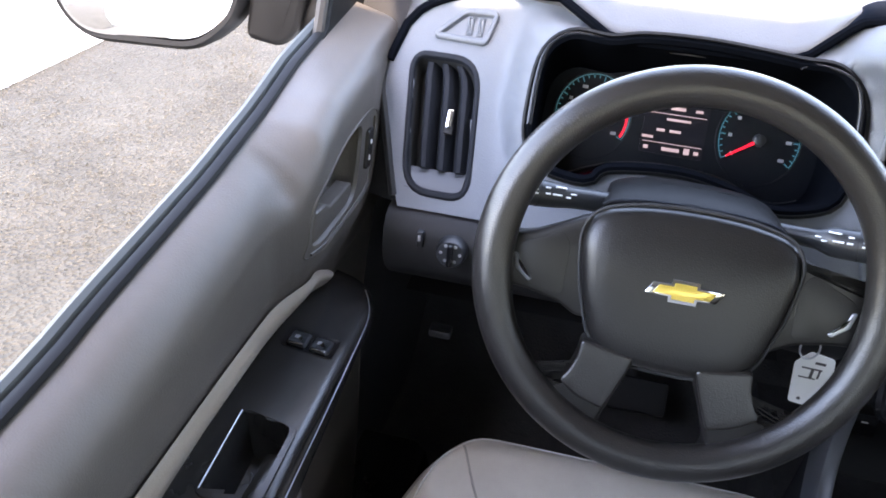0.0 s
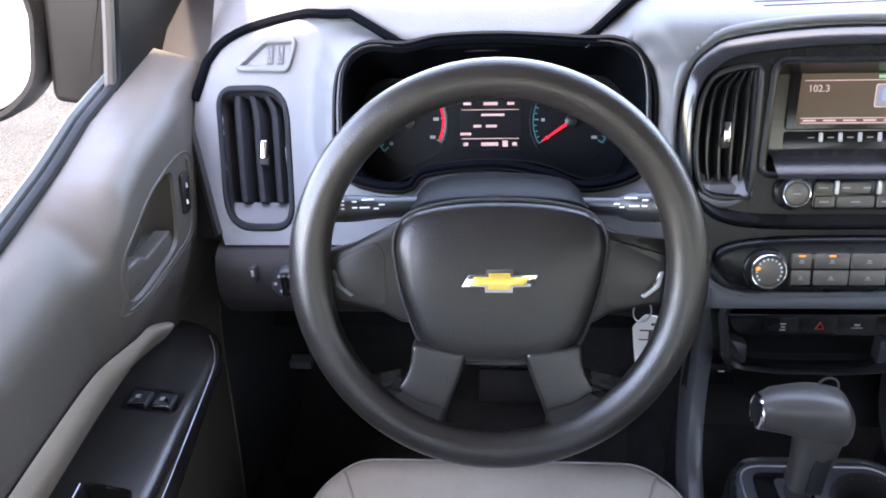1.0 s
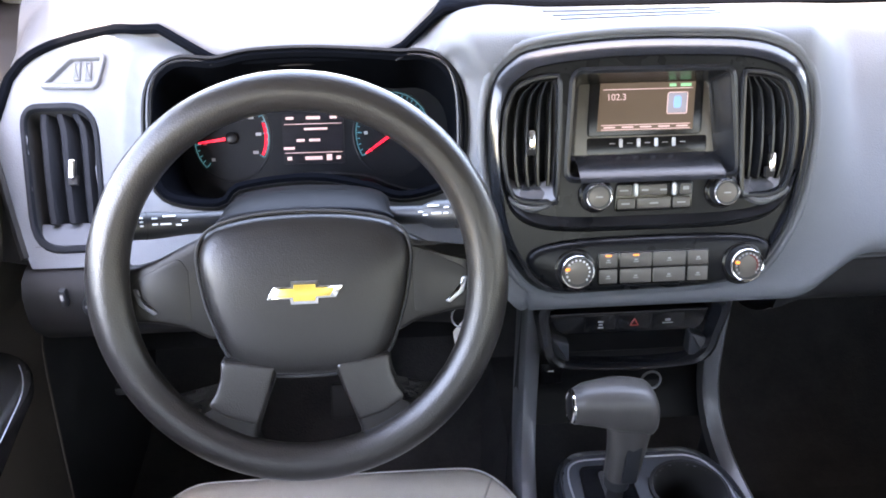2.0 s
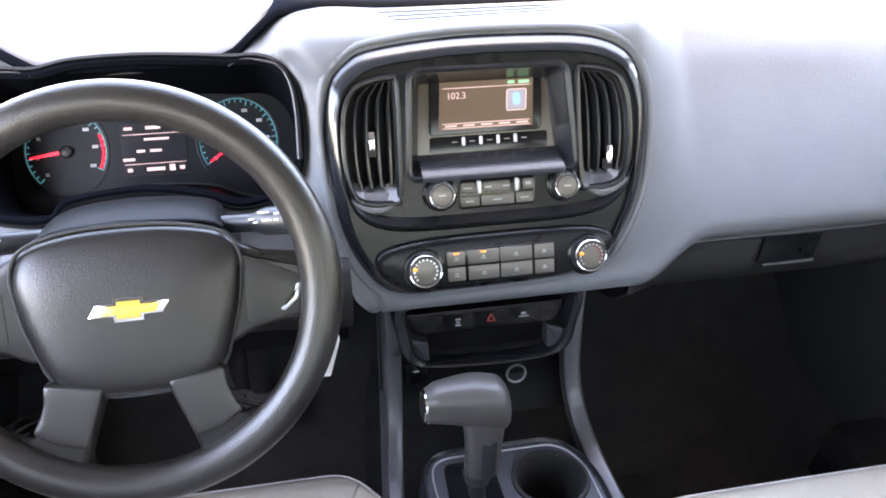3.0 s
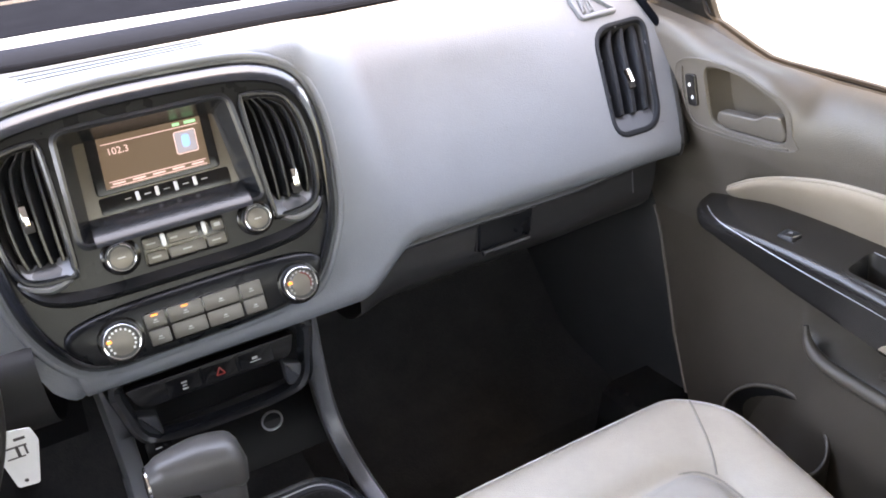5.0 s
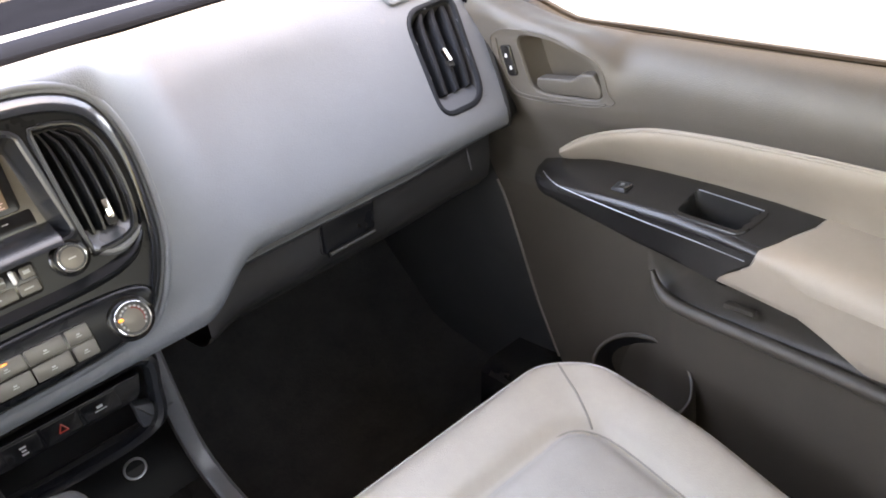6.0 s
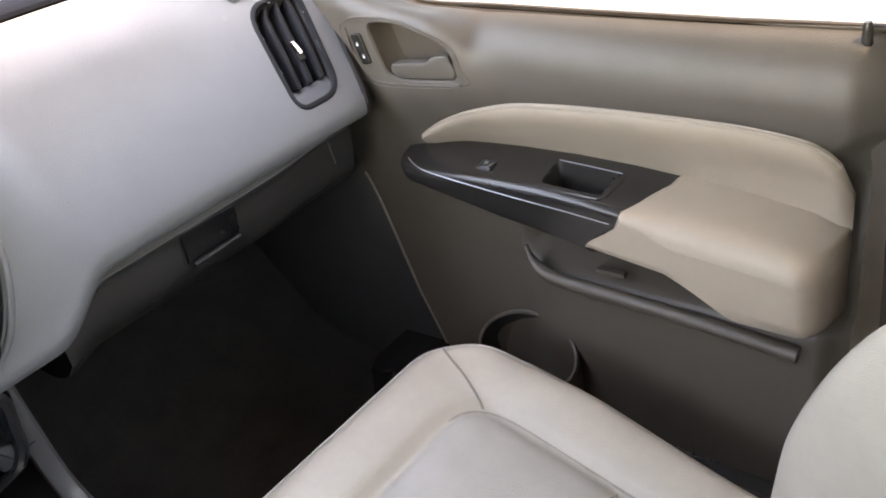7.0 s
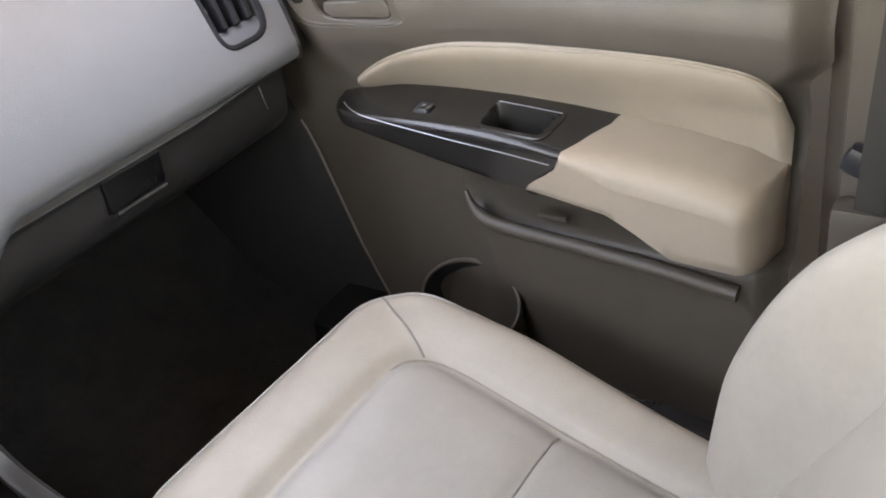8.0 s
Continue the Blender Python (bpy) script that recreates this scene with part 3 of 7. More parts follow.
pad_rows, shelf_rows, lip_rows, seam = [], [], [], []
for x, row in zip(xs, rows):
    y0, z0 = pad_edge(x, row)
    seam.append(Vector((x, y0 - 0.001 - 0.003 * smooth(0.10, 0.20, x), z0 + 0.001)))
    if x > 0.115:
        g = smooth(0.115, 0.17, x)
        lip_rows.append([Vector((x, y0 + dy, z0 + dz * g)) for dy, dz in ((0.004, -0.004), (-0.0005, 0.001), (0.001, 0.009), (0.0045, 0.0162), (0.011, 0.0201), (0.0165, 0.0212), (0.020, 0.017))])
    far = 0.445 + 0.05 * (1 - smooth(0.0, 0.25, x)) + 0.018 * smooth(0.20, 0.35, x) - 0.03 * smooth(0.5, 1.0, x)
    step = smooth(0.10, 0.20, x)
    rise = max(z0 + 0.012, min(1.352, z0 + 0.040))
    ends = smooth(0.60, 0.78, abs(x - XC)) * 0.05
    low = [(y0 + 0.014, z0 - 0.012), (y0 + 0.003, z0 - 0.002), (y0 + 0.005, z0 + 0.006), (y0 + 0.014, z0 + 0.013), (y0 + 0.085, rise + 0.004), (0.42, 1.356 - ends * 0.3), (far - 0.02, 1.357 - ends * 0.3), (far, 1.354 - ends * 0.3)]
    high = [(y0 + 0.014, z0 - 0.012), (y0 + 0.004, z0 - 0.002), (y0 + 0.0045, z0 + 0.008), (y0 + 0.009, z0 + 0.0155), (y0 + 0.024, z0 + 0.0195), (y0 + 0.05, z0 + 0.020), (far - 0.015, z0 + 0.019), (far, z0 + 0.013)]
    ctl = [(a[0] + (b[0] - a[0]) * step, a[1] + (b[1] - a[1]) * step) for a, b in zip(low, high)]
    pad_rows.append([Vector((x, p.x, p.y)) for p in curve(ctl, 34)])
    shelf_rows.append([Vector((x, y, z)) for y, z in ((far - 0.012, ctl[-1][1] - 0.016), (far - 0.001, ctl[-1][1] - 0.004), (far + 0.02, ctl[-1][1] + 0.002), (far + 0.035, ctl[-1][1] + 0.001), (far + 0.05, ctl[-1][1] - 0.012), (0.68, 1.340), (0.955 - 0.20 * ((x - XC) / 0.8) ** 2, 1.362 - ends * 0.3))])
part("top_pad", loft(pad_rows, False), PAD_DARK, dash, "dark grey grained dash top pad with gauge visor", 60)
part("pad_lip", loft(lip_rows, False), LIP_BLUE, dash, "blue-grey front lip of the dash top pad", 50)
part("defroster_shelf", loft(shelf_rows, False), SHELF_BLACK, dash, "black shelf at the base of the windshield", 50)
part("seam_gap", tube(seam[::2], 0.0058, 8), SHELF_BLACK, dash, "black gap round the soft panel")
edge_l = [p for p in rows[0]]
edge_r = [p for p in rows[-1]]
part("end_gap", tube([Vector((p.x - 0.004, p.y + 0.004, p.z)) for p in edge_l[::4]], 0.006, 8), RUBBER, dash)
part("end_gap", tube([Vector((p.x + 0.004, p.y + 0.004, p.z)) for p in edge_r[::4]], 0.006, 8), RUBBER, dash)

for edge in (edge_l, edge_r):
    part("end_cap", loft([[Vector((p.x, p.y + (0.86 - p.y) * t + 0.004, p.z - 0.002)) for p in edge] for t in (0, 0.5, 1)] , False), BLACK, dash, "black dashboard end panel")
for edge, x in ((edge_l, 2 * XC - 1.168), (edge_r, 1.180)):
    part("end_filler", loft([[Vector((p.x, p.y + 0.012, p.z - 0.003)) for p in edge], [Vector((x, p.y + 0.035, p.z - 0.003)) for p in edge]], False), BLACK, dash, "black filler beside the dashboard end")
# speaker or defroster grille on top of the pad
def dash_top(x, y):
    row = dash_row(x)
    for p, q in zip(row, row[1:]):
        if q.y <= y <= p.y:
            return q.z + (p.z - q.z) * (y - q.y) / (p.y - q.y)
    return row[0].z


for x0, y0, wide, mat in ((0.286, 0.261, 0.0022, GEAR_GREY), (0.280, 0.276, 0.0095, PLATE_BLUE), (0.272, 0.294, 0.0100, GEAR_GREY)):
    strip = [[Vector((x0 + (0.482 - x0) * t, y, dash_top(x0 + (0.482 - x0) * t, y) + up)) for y, up in ((y0 + 0.018 * t - 0.0005, -0.001), (y0 + 0.018 * t, 0.0012), (y0 + 0.018 * t + wide * 0.33, 0.0013), (y0 + 0.018 * t + wide * 0.67, 0.0013), (y0 + 0.018 * t + wide, 0.0012), (y0 + 0.018 * t + wide + 0.0005, -0.001))] for t in [k / 30 for k in range(31)]]
    part("grille_slot", loft(strip, False), mat, dash, "thin slot in the dash top grille")


def slider(parent, at, lean_deg, tall=0.022):
    rot = Euler((radians(-lean_deg), 0, 0)).to_matrix()
    s = part("slider", block((0.007, 0.008, tall), at, 0.0018, rot), CHROME, parent, "chrome vent slider tab")
    block_bm = block((0.011, 0.006, tall * 0.55), Vector(at) + rot @ Vector((0, 0.004, -tall * 0.55)), 0.0015, rot)
    part("slider_clip", block_bm, BLACK, s)


def vent(parent, outline, place, depth, count, mat_frame, lean_deg, flange=0.008, front=0.005, slide=None, slant=0.0, fat=1.0, foot=0.017, slat_mat=None):
    """A rectangular air vent with upright slats."""
    slat_mat = slat_mat or LEDGE_BLACK
    name = part("vent_frame", hoop(grow(outline, flange), grow(outline, -0.002), place, -0.006, front, inner_back=-depth), mat_frame, parent, "air vent surround")
    back = bmesh.new()
    loft([[place(p.x, p.y, 0.0) for p in grow(outline, -0.0015)], [place(p.x, p.y, -depth) for p in grow(outline, -0.006)]], True, False, True, back)
    part("vent_duct", back, CAVITY, name)
    xs_ = [p.x for p in outline]
    zs_ = [p.y for p in outline]
    for k in range(count):
        t = (k + 0.9) / (count + 0.5)
        zt, zb = max(zs_) - 0.004, min(zs_) + foot - 0.001
        def across(z):
            cut = sorted(a.x + (b.x - a.x) * (z - a.y) / (b.y - a.y) for a, b in zip(outline, outline[1:] + outline[:1]) if (a.y > z) != (b.y > z))
            return cut[0] + (cut[-1] - cut[0]) * t if len(cut) > 1 else sum(xs_) / len(xs_)
        rings = []
        for j in range(9):
            z = zb + (zt - zb) * j / 8
            x = across(z)
            bow = 0.003 * math.sin(math.pi * j / 8)
            rings.append([place(x + dx, z, d + bow) for dx, d in ((-0.0026 * fat, -0.009), (-0.0013 * fat, -0.0062), (0.0013 * fat, -0.0062), (0.0026 * fat, -0.009), (0.0020 * fat + 0.003 + slant, -depth * 0.75), (0.003 + slant - 0.001 * fat, -depth * 0.75))])
        part("slat", loft(rings, True, True, True), slat_mat, name)
    # sloping ledge at the foot of the vent
    zb = min(zs_)
    x0, x1 = min(p.x for p in outline if p.y < zb + 0.03), max(p.x for p in outline if p.y < zb + 0.03)
    part("ledge", loft([[place(x, z, d) for x in (x0 + 0.004, (x0 + x1) / 2, x1 - 0.004)] for z, d in ((zb + 0.001, 0.0), (zb + foot * 0.5, -0.005), (zb + foot, -0.014), (zb + foot + 0.003, -depth * 0.9))], False), PLATE_BLUE, name)
    if slide:
        slider(name, place(*slide), lean_deg)
    return name


vent(dash, VENT_L, vent_face, 0.035, 3, LEDGE_BLACK, 39.5, flange=0.0055, front=0.003, slide=(-0.284, 1.187, 0.002), slant=0.006, fat=2.0, foot=0.024)
vent(dash, VENT_R, vent_face, 0.035, 3, LEDGE_BLACK, 39.5, flange=0.0055, front=0.003, slide=(1.068, 1.184, 0.002), slant=-0.008, fat=2.0, foot=0.024)

# side-window demister vents
for s in (-1, 1):
    mx = lambda x: x if s < 0 else 2 * XC - x
    ol = rounded([(mx(-0.324), 1.267), (mx(-0.290), 1.294), (mx(-0.252), 1.295), (mx(-0.260), 1.265)], 0.006)
    if s > 0:
        ol = ol[::-1]
    dm = part("demister_frame", hoop(grow(ol, 0.003), grow(ol, -0.003), vent_face, 0.0, 0.0062), SOFT_GREY, dash)
    part("demister_bed", loft([[vent_face(p.x, p.y, 0.004) for p in grow(ol, -0.0028)], [vent_face(p.x, p.y, -0.004) for p in grow(ol, -0.005)]], True, False, True), SOFT_GREY, dm)
    for k in range(2):
        x = mx(-0.283 + 0.013 * k)
        part("demister_slat", slab(rounded([(x - 0.0042, 1.271), (x + 0.0042, 1.271), (x + 0.0042, 1.290), (x - 0.0042, 1.290)], 0.002, 3), vent_face, -0.006, 0.0035, 0.003), SOFT_GREY, dm)

# closing panels under the dashboard, mostly hidden, added to darken the footwell
for x0, x1, y0, z0 in ((-0.36, 0.215, 0.37, 0.83), (0.56, 1.13, 0.46, 0.925)):
    part("under_panel", loft([[Vector((x0 + (x1 - x0) * k / 6, y, z)) for k in range(7)] for y, z in ((y0, z0), ((y0 + 0.81) / 2, z0 + 0.03), (0.81, z0 + 0.06))], False), BLACK, dash, "black closing panel added under the dashboard to darken the footwell")

# knee panel below the gauges, with dimmer and lamp switch
knee = []
for k in range(40):
    x = -0.335 + 0.545 * k / 39
    inn = 0.010 * smooth(0.10, 0.19, x)
    knee.append([Vector((x + (0.0 if k else -0.002), p.x - inn, p.y)) for p in curve([(0.20, 1.097), (0.158, 1.093), (0.143, 1.078), (0.139, 1.052), (0.147, 1.022), (0.185, 0.985), (0.26, 0.945), (0.40, 0.905)], 24)])
part("knee_panel", loft(knee, False), BLACK, dash, "black lower knee panel")
knob = part("lamp_switch", turned([(0, 0.019), (0.012, 0.018), (0.015, 0.016), (0.0155, 0.0)], (-0.250, 0.139, 1.063), (0, -1, 0.1)), SATIN_BLACK, dash, "round headlamp switch knob")
marks = bmesh.new()
for a in range(0, 360, 60):
    turned([(0, 0.0022), (0.0006, 0.002)], (-0.250 + 0.0115 * math.cos(radians(a)), 0.1232, 1.066 + 0.0115 * math.sin(radians(a))), (0, -1, 0.1), 8, marks)
part("lamp_marks", marks, PRINT_GREY, knob)
part("lamp_grip", block((0.007, 0.012, 0.030), (-0.250, 0.122, 1.0655), 0.003), GLOSS_BLACK, knob)
dim = part("dimmer_wheel", block((0.008, 0.010, 0.022), (-0.290, 0.138, 1.071), 0.003), SATIN_BLACK, dash)
part("dimmer_mark", block((0.003, 0.002, 0.008), (-0.290, 0.1325, 1.074), 0.0005), PRINT_GREY, dim)
part("hood_release", block((0.03, 0.02, 0.012), (-0.265, 0.19, 0.90), 0.004), SATIN_BLACK, dash, "small black hood release lever")

# glove box
glove = []
for k in range(60):
    x = 0.592 + 0.508 * k / 59
    lift = 0.004 + 0.010 * smooth(0.9, 1.09, x) - 0.025 * (1 - smooth(0.592, 0.65, x))
    glove.append([Vector((x, p.x, p.y + lift * (1 if p.y > 0.98 else 0.6))) for p in curve([(0.20, 1.062), (0.182, 1.052), (0.196, 1.046), (0.203, 1.03), (0.207, 1.0), (0.225, 0.965), (0.30, 0.925), (0.46, 0.905)], 30)])
# paler strip laid over the door's top edge to paint its highlight
bevel = [[Vector((row[0].x, y - 0.0014, z + 0.004 + 0.010 * smooth(0.9, 1.09, row[0].x) - 0.025 * (1 - smooth(0.592, 0.65, row[0].x)))) for y, z in ((0.1835, 1.0525), (0.1825, 1.0500), (0.1870, 1.0465), (0.1960, 1.0425), (0.2010, 1.0370))] for row in glove[1:-1]]
part("glove_edge_highlight", loft(bevel, False), PLATE_BLUE, dash, "blue-grey strip painted as the highlight on the glove box top edge")
part("glove_box", loft(glove, False), GLOVE_BLACK, dash, "black glove box door")
glove_face = lean_plane(0.2045, 1.02, -4)
latch_o = rounded([(0.775, 0.998), (0.862, 0.999), (0.868, 1.045), (0.779, 1.047)], 0.005)
part("latch_gap", hoop(grow(latch_o, 0.0032), grow(latch_o, -0.001), glove_face, -0.004, 0.0012), CAVITY, dash)
latch = part("glove_latch", slab(latch_o, glove_face, -0.004, 0.0075, 0.003), FASCIA, dash, "black glove box latch paddle")
part("latch_lip", tube([glove_face(x, 0.999, 0.0095) for x in (0.780, 0.80, 0.82, 0.84, 0.858)], 0.0048, 10), SATIN_BLACK, latch)
part("latch_highlight", tube([glove_face(x, 1.0465, 0.0072) for x in (0.781, 0.80, 0.83, 0.866)], 0.0009, 6), RAIL_GREY, latch)
part("glove_side_seam", tube([glove_face(1.052 + 0.006 * t, 1.058 - 0.05 * t, 0.0) for t in (0, 0.3, 0.6, 1)], 0.0012, 6), RAIL_GREY, dash)
air = bmesh.new()
for k, w in enumerate((0.009, 0.004, 0.009, 0.009, 0.009, 0.009)):
    x = 0.945 + 0.0115 * k
    slab([(x, 1.247), (x + w, 1.248), (x + w, 1.254), (x, 1.253)], vent_face, -0.01, 0.0006, bm=air)
part("embossed_bars", air, RAIL_GREY, dash, "illegible embossed lettering bars")

# ---------- gauges ----------
cl = thing("instrument_cluster", (-0.01, 0.30, 1.16), "black instrument cluster with two lit dials and small screen", "instrument cluster")
gp = lean_plane(0.324, 1.163, 25)
inner = [Vector((-0.012 + (p.x + 0.012) * 0.97, 1.176 + (p.y - 1.235) * 0.90)) for p in CLUSTER]
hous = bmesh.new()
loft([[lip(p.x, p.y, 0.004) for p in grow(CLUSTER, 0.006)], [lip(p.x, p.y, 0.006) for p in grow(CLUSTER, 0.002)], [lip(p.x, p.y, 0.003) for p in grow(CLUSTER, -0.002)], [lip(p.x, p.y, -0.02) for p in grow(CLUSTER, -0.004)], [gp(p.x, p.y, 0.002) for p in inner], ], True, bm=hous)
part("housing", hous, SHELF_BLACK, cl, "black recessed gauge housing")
part("bezel_line", loft([[lip(p.x, p.y, d) for p in grow(CLUSTER, g)] for g, d in ((0.009, 0.002), (0.0095, 0.0055), (0.0065, 0.007), (0.0055, 0.004))], True), COLUMN_BLACK, cl, "thin dark gauge surround")
face_o = grow(inner, 0.004)
part("gauge_face", slab(face_o, gp, -0.006, 0.0), DIAL_FACE, cl, "gloss black dial face")


def dial(cx, cz, r, a0, a1, n, red=None, needle=0.0, name="tachometer"):
    ring = part(name, hoop([(cx + (r + 0.006) * math.cos(t), cz + (r + 0.006) * math.sin(t)) for t in (2 * math.pi * k / 48 for k in range(48))], [(cx + (r + 0.003) * math.cos(t), cz + (r + 0.003) * math.sin(t)) for t in (2 * math.pi * k / 48 for k in range(48))], gp, 0.0, 0.0008), DIAL_FACE, cl)
    tb, lb = bmesh.new(), bmesh.new()
    for k in range(n + 1):
        a = radians(a0 + (a1 - a0) * k / n)
        long = 0.006 if k % 4 == 0 else 0.0032
        c, s = math.cos(a), math.sin(a)
        q = [(cx + c * rr - s * w, cz + s * rr + c * w) for rr, w in ((r, -0.0006), (r, 0.0006), (r - long, 0.0006), (r - long, -0.0006))]
        slab(q, gp, 0.0004, 0.001, bm=tb)
        if k % 4 == 0:
            rr = r - 0.0115
            bars([(cx + c * rr, cz + s * rr, 0.007 if k > n * 0.4 else 0.0045, 0.0036)], gp, 0.0004, bm=lb)
    arc = [(cx + (r + 0.0012) * math.cos(radians(a0 + (a1 - a0) * t / 40)), cz + (r + 0.0012) * math.sin(radians(a0 + (a1 - a0) * t / 40))) for t in range(41)]
    tube([gp(x, z, 0.0008) for x, z in arc], 0.0005, 5, bm=tb)
    part("tick_marks", tb, TICK_TEAL, ring, "teal lit tick marks")
    part("number_bars", lb, PRINT_GREY, ring, "small dial figures as bars")
    if red:
        pts = [(cx + (r - 0.002) * math.cos(radians(red[0] + (red[1] - red[0]) * t / 12)), cz + (r - 0.002) * math.sin(radians(red[0] + (red[1] - red[0]) * t / 12))) for t in range(13)]
        part("red_zone", tube([gp(x, z, 0.001) for x, z in pts], 0.0022, 6, 0.4), NEEDLE_RED, ring, "red warning arc")
    c, s = math.cos(radians(needle)), math.sin(radians(needle))
    nb = slab([(cx - s * 0.0018 + c * 0.006, cz + c * 0.0018 + s * 0.006), (cx + s * 0.0018 + c * 0.006, cz - c * 0.0018 + s * 0.006), (cx + s * 0.0009 + c * (r - 0.004), cz - c * 0.0009 + s * (r - 0.004)), (cx - s * 0.0009 + c * (r - 0.004), cz + c * 0.0009 + s * (r - 0.004))], gp, 0.004, 0.0055)
    part("needle", nb, NEEDLE_RED, ring, "red pointer")
    part("needle_hub", turned([(0, 0.008), (0.006, 0.0075), (0.0075, 0.005), (0.0078, 0)], gp(cx, cz, 0.0), gp(0, 0, 1) - gp(0, 0, 0)), SATIN_BLACK, ring)


dial(-0.118, 1.182, 0.046, 225, -30, 28, (-28, 22), 187, "tachometer")
dial(0.090, 1.182, 0.047, 212, -32, 28, None, 212, "speedometer")
dial(-0.022, 1.243, 0.017, 200, -20, 8, None, 130, "small_gauge")
dial(0.022, 1.243, 0.017, 200, -20, 8, None, 50, "small_gauge")
scr = part("display", slab(rounded([(-0.053, 1.150), (0.026, 1.149), (0.026, 1.208), (-0.053, 1.208)], 0.002), gp, -0.001, 0.0015), LCD_GLASS, cl, "dark driver display")
for z in (1.196, 1.1625):
    part("display_line", bars([(-0.0135, z, 0.074, 0.0008)], gp, 0.0016), SCREEN_TEXT, scr)
for mark in [(-0.043, 1.203, 0.010, 0.003), (-0.013, 1.203, 0.018, 0.0036), (0.013, 1.203, 0.009, 0.003), (-0.010, 1.190, 0.030, 0.0026), (-0.030, 1.177, 0.010, 0.003), (-0.012, 1.177, 0.014, 0.003), (-0.045, 1.168, 0.014, 0.003), (-0.045, 1.156, 0.006, 0.004), (-0.014, 1.156, 0.022, 0.004), (0.006, 1.1565, 0.007, 0.007), (0.018, 1.156, 0.006, 0.004)]:
    part("display_bar", bars([mark], gp, 0.0016), SCREEN_TEXT, scr, "illegible display lettering")

# raised rims round the two gauge hollows, and the curved lower edge of the lens
for pts in ([(-0.187, 1.205), (-0.187, 1.25), (-0.182, 1.281), (-0.163, 1.2995), (-0.132, 1.3025), (-0.114, 1.297)], [(0.165, 1.200), (0.166, 1.25), (0.161, 1.280), (0.147, 1.2965), (0.112, 1.3035), (0.095, 1.297)]):
    part("lobe_rim", tube([lip(p.x, p.y, 0.004) for p in curve(pts, 40)], lambda t: 0.0040 - 0.0032 * t ** 2, 10), CHARCOAL, cl, "rounded dark rim of a gauge hollow")
arch = curve([(-0.165, 1.1125), (-0.140, 1.1110), (-0.115, 1.1205), (-0.085, 1.1305), (-0.045, 1.1365), (-0.010, 1.1380), (0.030, 1.1360), (0.060, 1.1310), (0.088, 1.1205), (0.115, 1.1140), (0.140, 1.1185), (0.160, 1.1270)], 60)
part("lens_edge", tube([gp(p.x, p.y, 0.004) for p in arch], 0.0015, 8), SATIN_BLACK, cl, "thin glossy lower edge of the gauge lens")
part("lens_skirt", loft([[gp(p.x, p.y + dz, d) for p in arch] for dz, d in ((0.0, 0.003), (-0.004, 0.010), (-0.014, 0.022), (-0.030, 0.030))], False), GLOSS_BLACK, cl, "gloss black trim below the gauge lens")

# ---------- centre stack ----------
st = stack_face
stack = thing("centre_stack", (XC, 0.2, 1.0), "charcoal centre stack bezel with side air vents", "centre stack")
ST_IN = [Vector((XC + (p.x - XC) * 0.925, 1.187 + (p.y - 1.187) * (0.845 if p.y > 1.187 else 0.945))) for p in ST_OUT]
ring_at = lambda v: [Vector(p).lerp(q, v) for p, q in zip(ST_OUT, ST_IN)]
part("surround", loft([[st(p.x, p.y, dd) for p in o] for o, dd in ((ST_OUT, -0.035), (ST_OUT, -0.008), (ring_at(0.06), -0.0045), (ring_at(0.25), -0.0005), (ring_at(0.55), 0.004), (ring_at(0.80), 0.0068), (ring_at(0.93), 0.0072), (ring_at(0.99), 0.005), (ST_IN, -0.002), (ST_IN, -0.012))], True), SURROUND_GLOSS, stack, "satin charcoal rounded surround")
part("panel_roll", tube([st(p.x, p.y, -0.0055) for p in grow(ST_OUT, 0.0062)] + [st(p.x, p.y, -0.0055) for p in grow(ST_OUT, 0.0062)[:1]], 0.0046, 10, caps=False), SOFT_GREY, dash, "rolled edge of the soft panel round the centre stack")
groove = bmesh.new()
loft([[st(p.x, p.y, d) for p in grow(ST_OUT, g)] for g, d in ((0.0, -0.01), (0.004, -0.004), (0.005, -0.012))], True, bm=groove)
part("surround_gap", groove, RUBBER, stack)

# inner fascia with openings for vents and radio
VL = curve([(0.222, 1.262), (0.235, 1.280), (0.272, 1.287), (0.277, 1.275), (0.274, 1.165), (0.268, 1.154), (0.235, 1.156), (0.222, 1.168), (0.216, 1.2), (0.217, 1.24)], 44, True)
VR = [Vector((2 * 0.386 - p.x, p.y)) for p in VL][::-1]
RAD = rounded([(0.297, 1.291), (0.477, 1.291), (0.488, 1.179), (0.290, 1.179)], [0.010, 0.010, 0.008, 0.008], 6)
fb = bmesh.new()
step = 0.0035
i0, i1, j0, j1 = 0, int((0.572 - 0.200) / step), 0, int((1.318 - 1.050) / step)
ST_FILL = [tuple(p) for p in grow(ST_IN, 0.004)]
hl = [[tuple(p) for p in grow(o, 0.001)] for o in (VL, VR, RAD)]
verts = {}
for i in range(i0, i1):
    for j in range(j0, j1):
        cx, cz = 0.200 + (i + 0.5) * step, 1.050 + (j + 0.5) * step
        if not inside((cx, cz), ST_FILL) or any(inside((cx, cz), h) for h in hl):
            continue
        q = []
        for di, dj in ((0, 0), (1, 0), (1, 1), (0, 1)):
            key = (i + di, j + dj)
            if key not in verts:
                verts[key] = fb.verts.new(st(0.200 + key[0] * step, 1.050 + key[1] * step, -0.001))
            q.append(verts[key])
        fb.faces.new(q)
part("fascia", fb, FASCIA, stack, "satin black inner fascia")
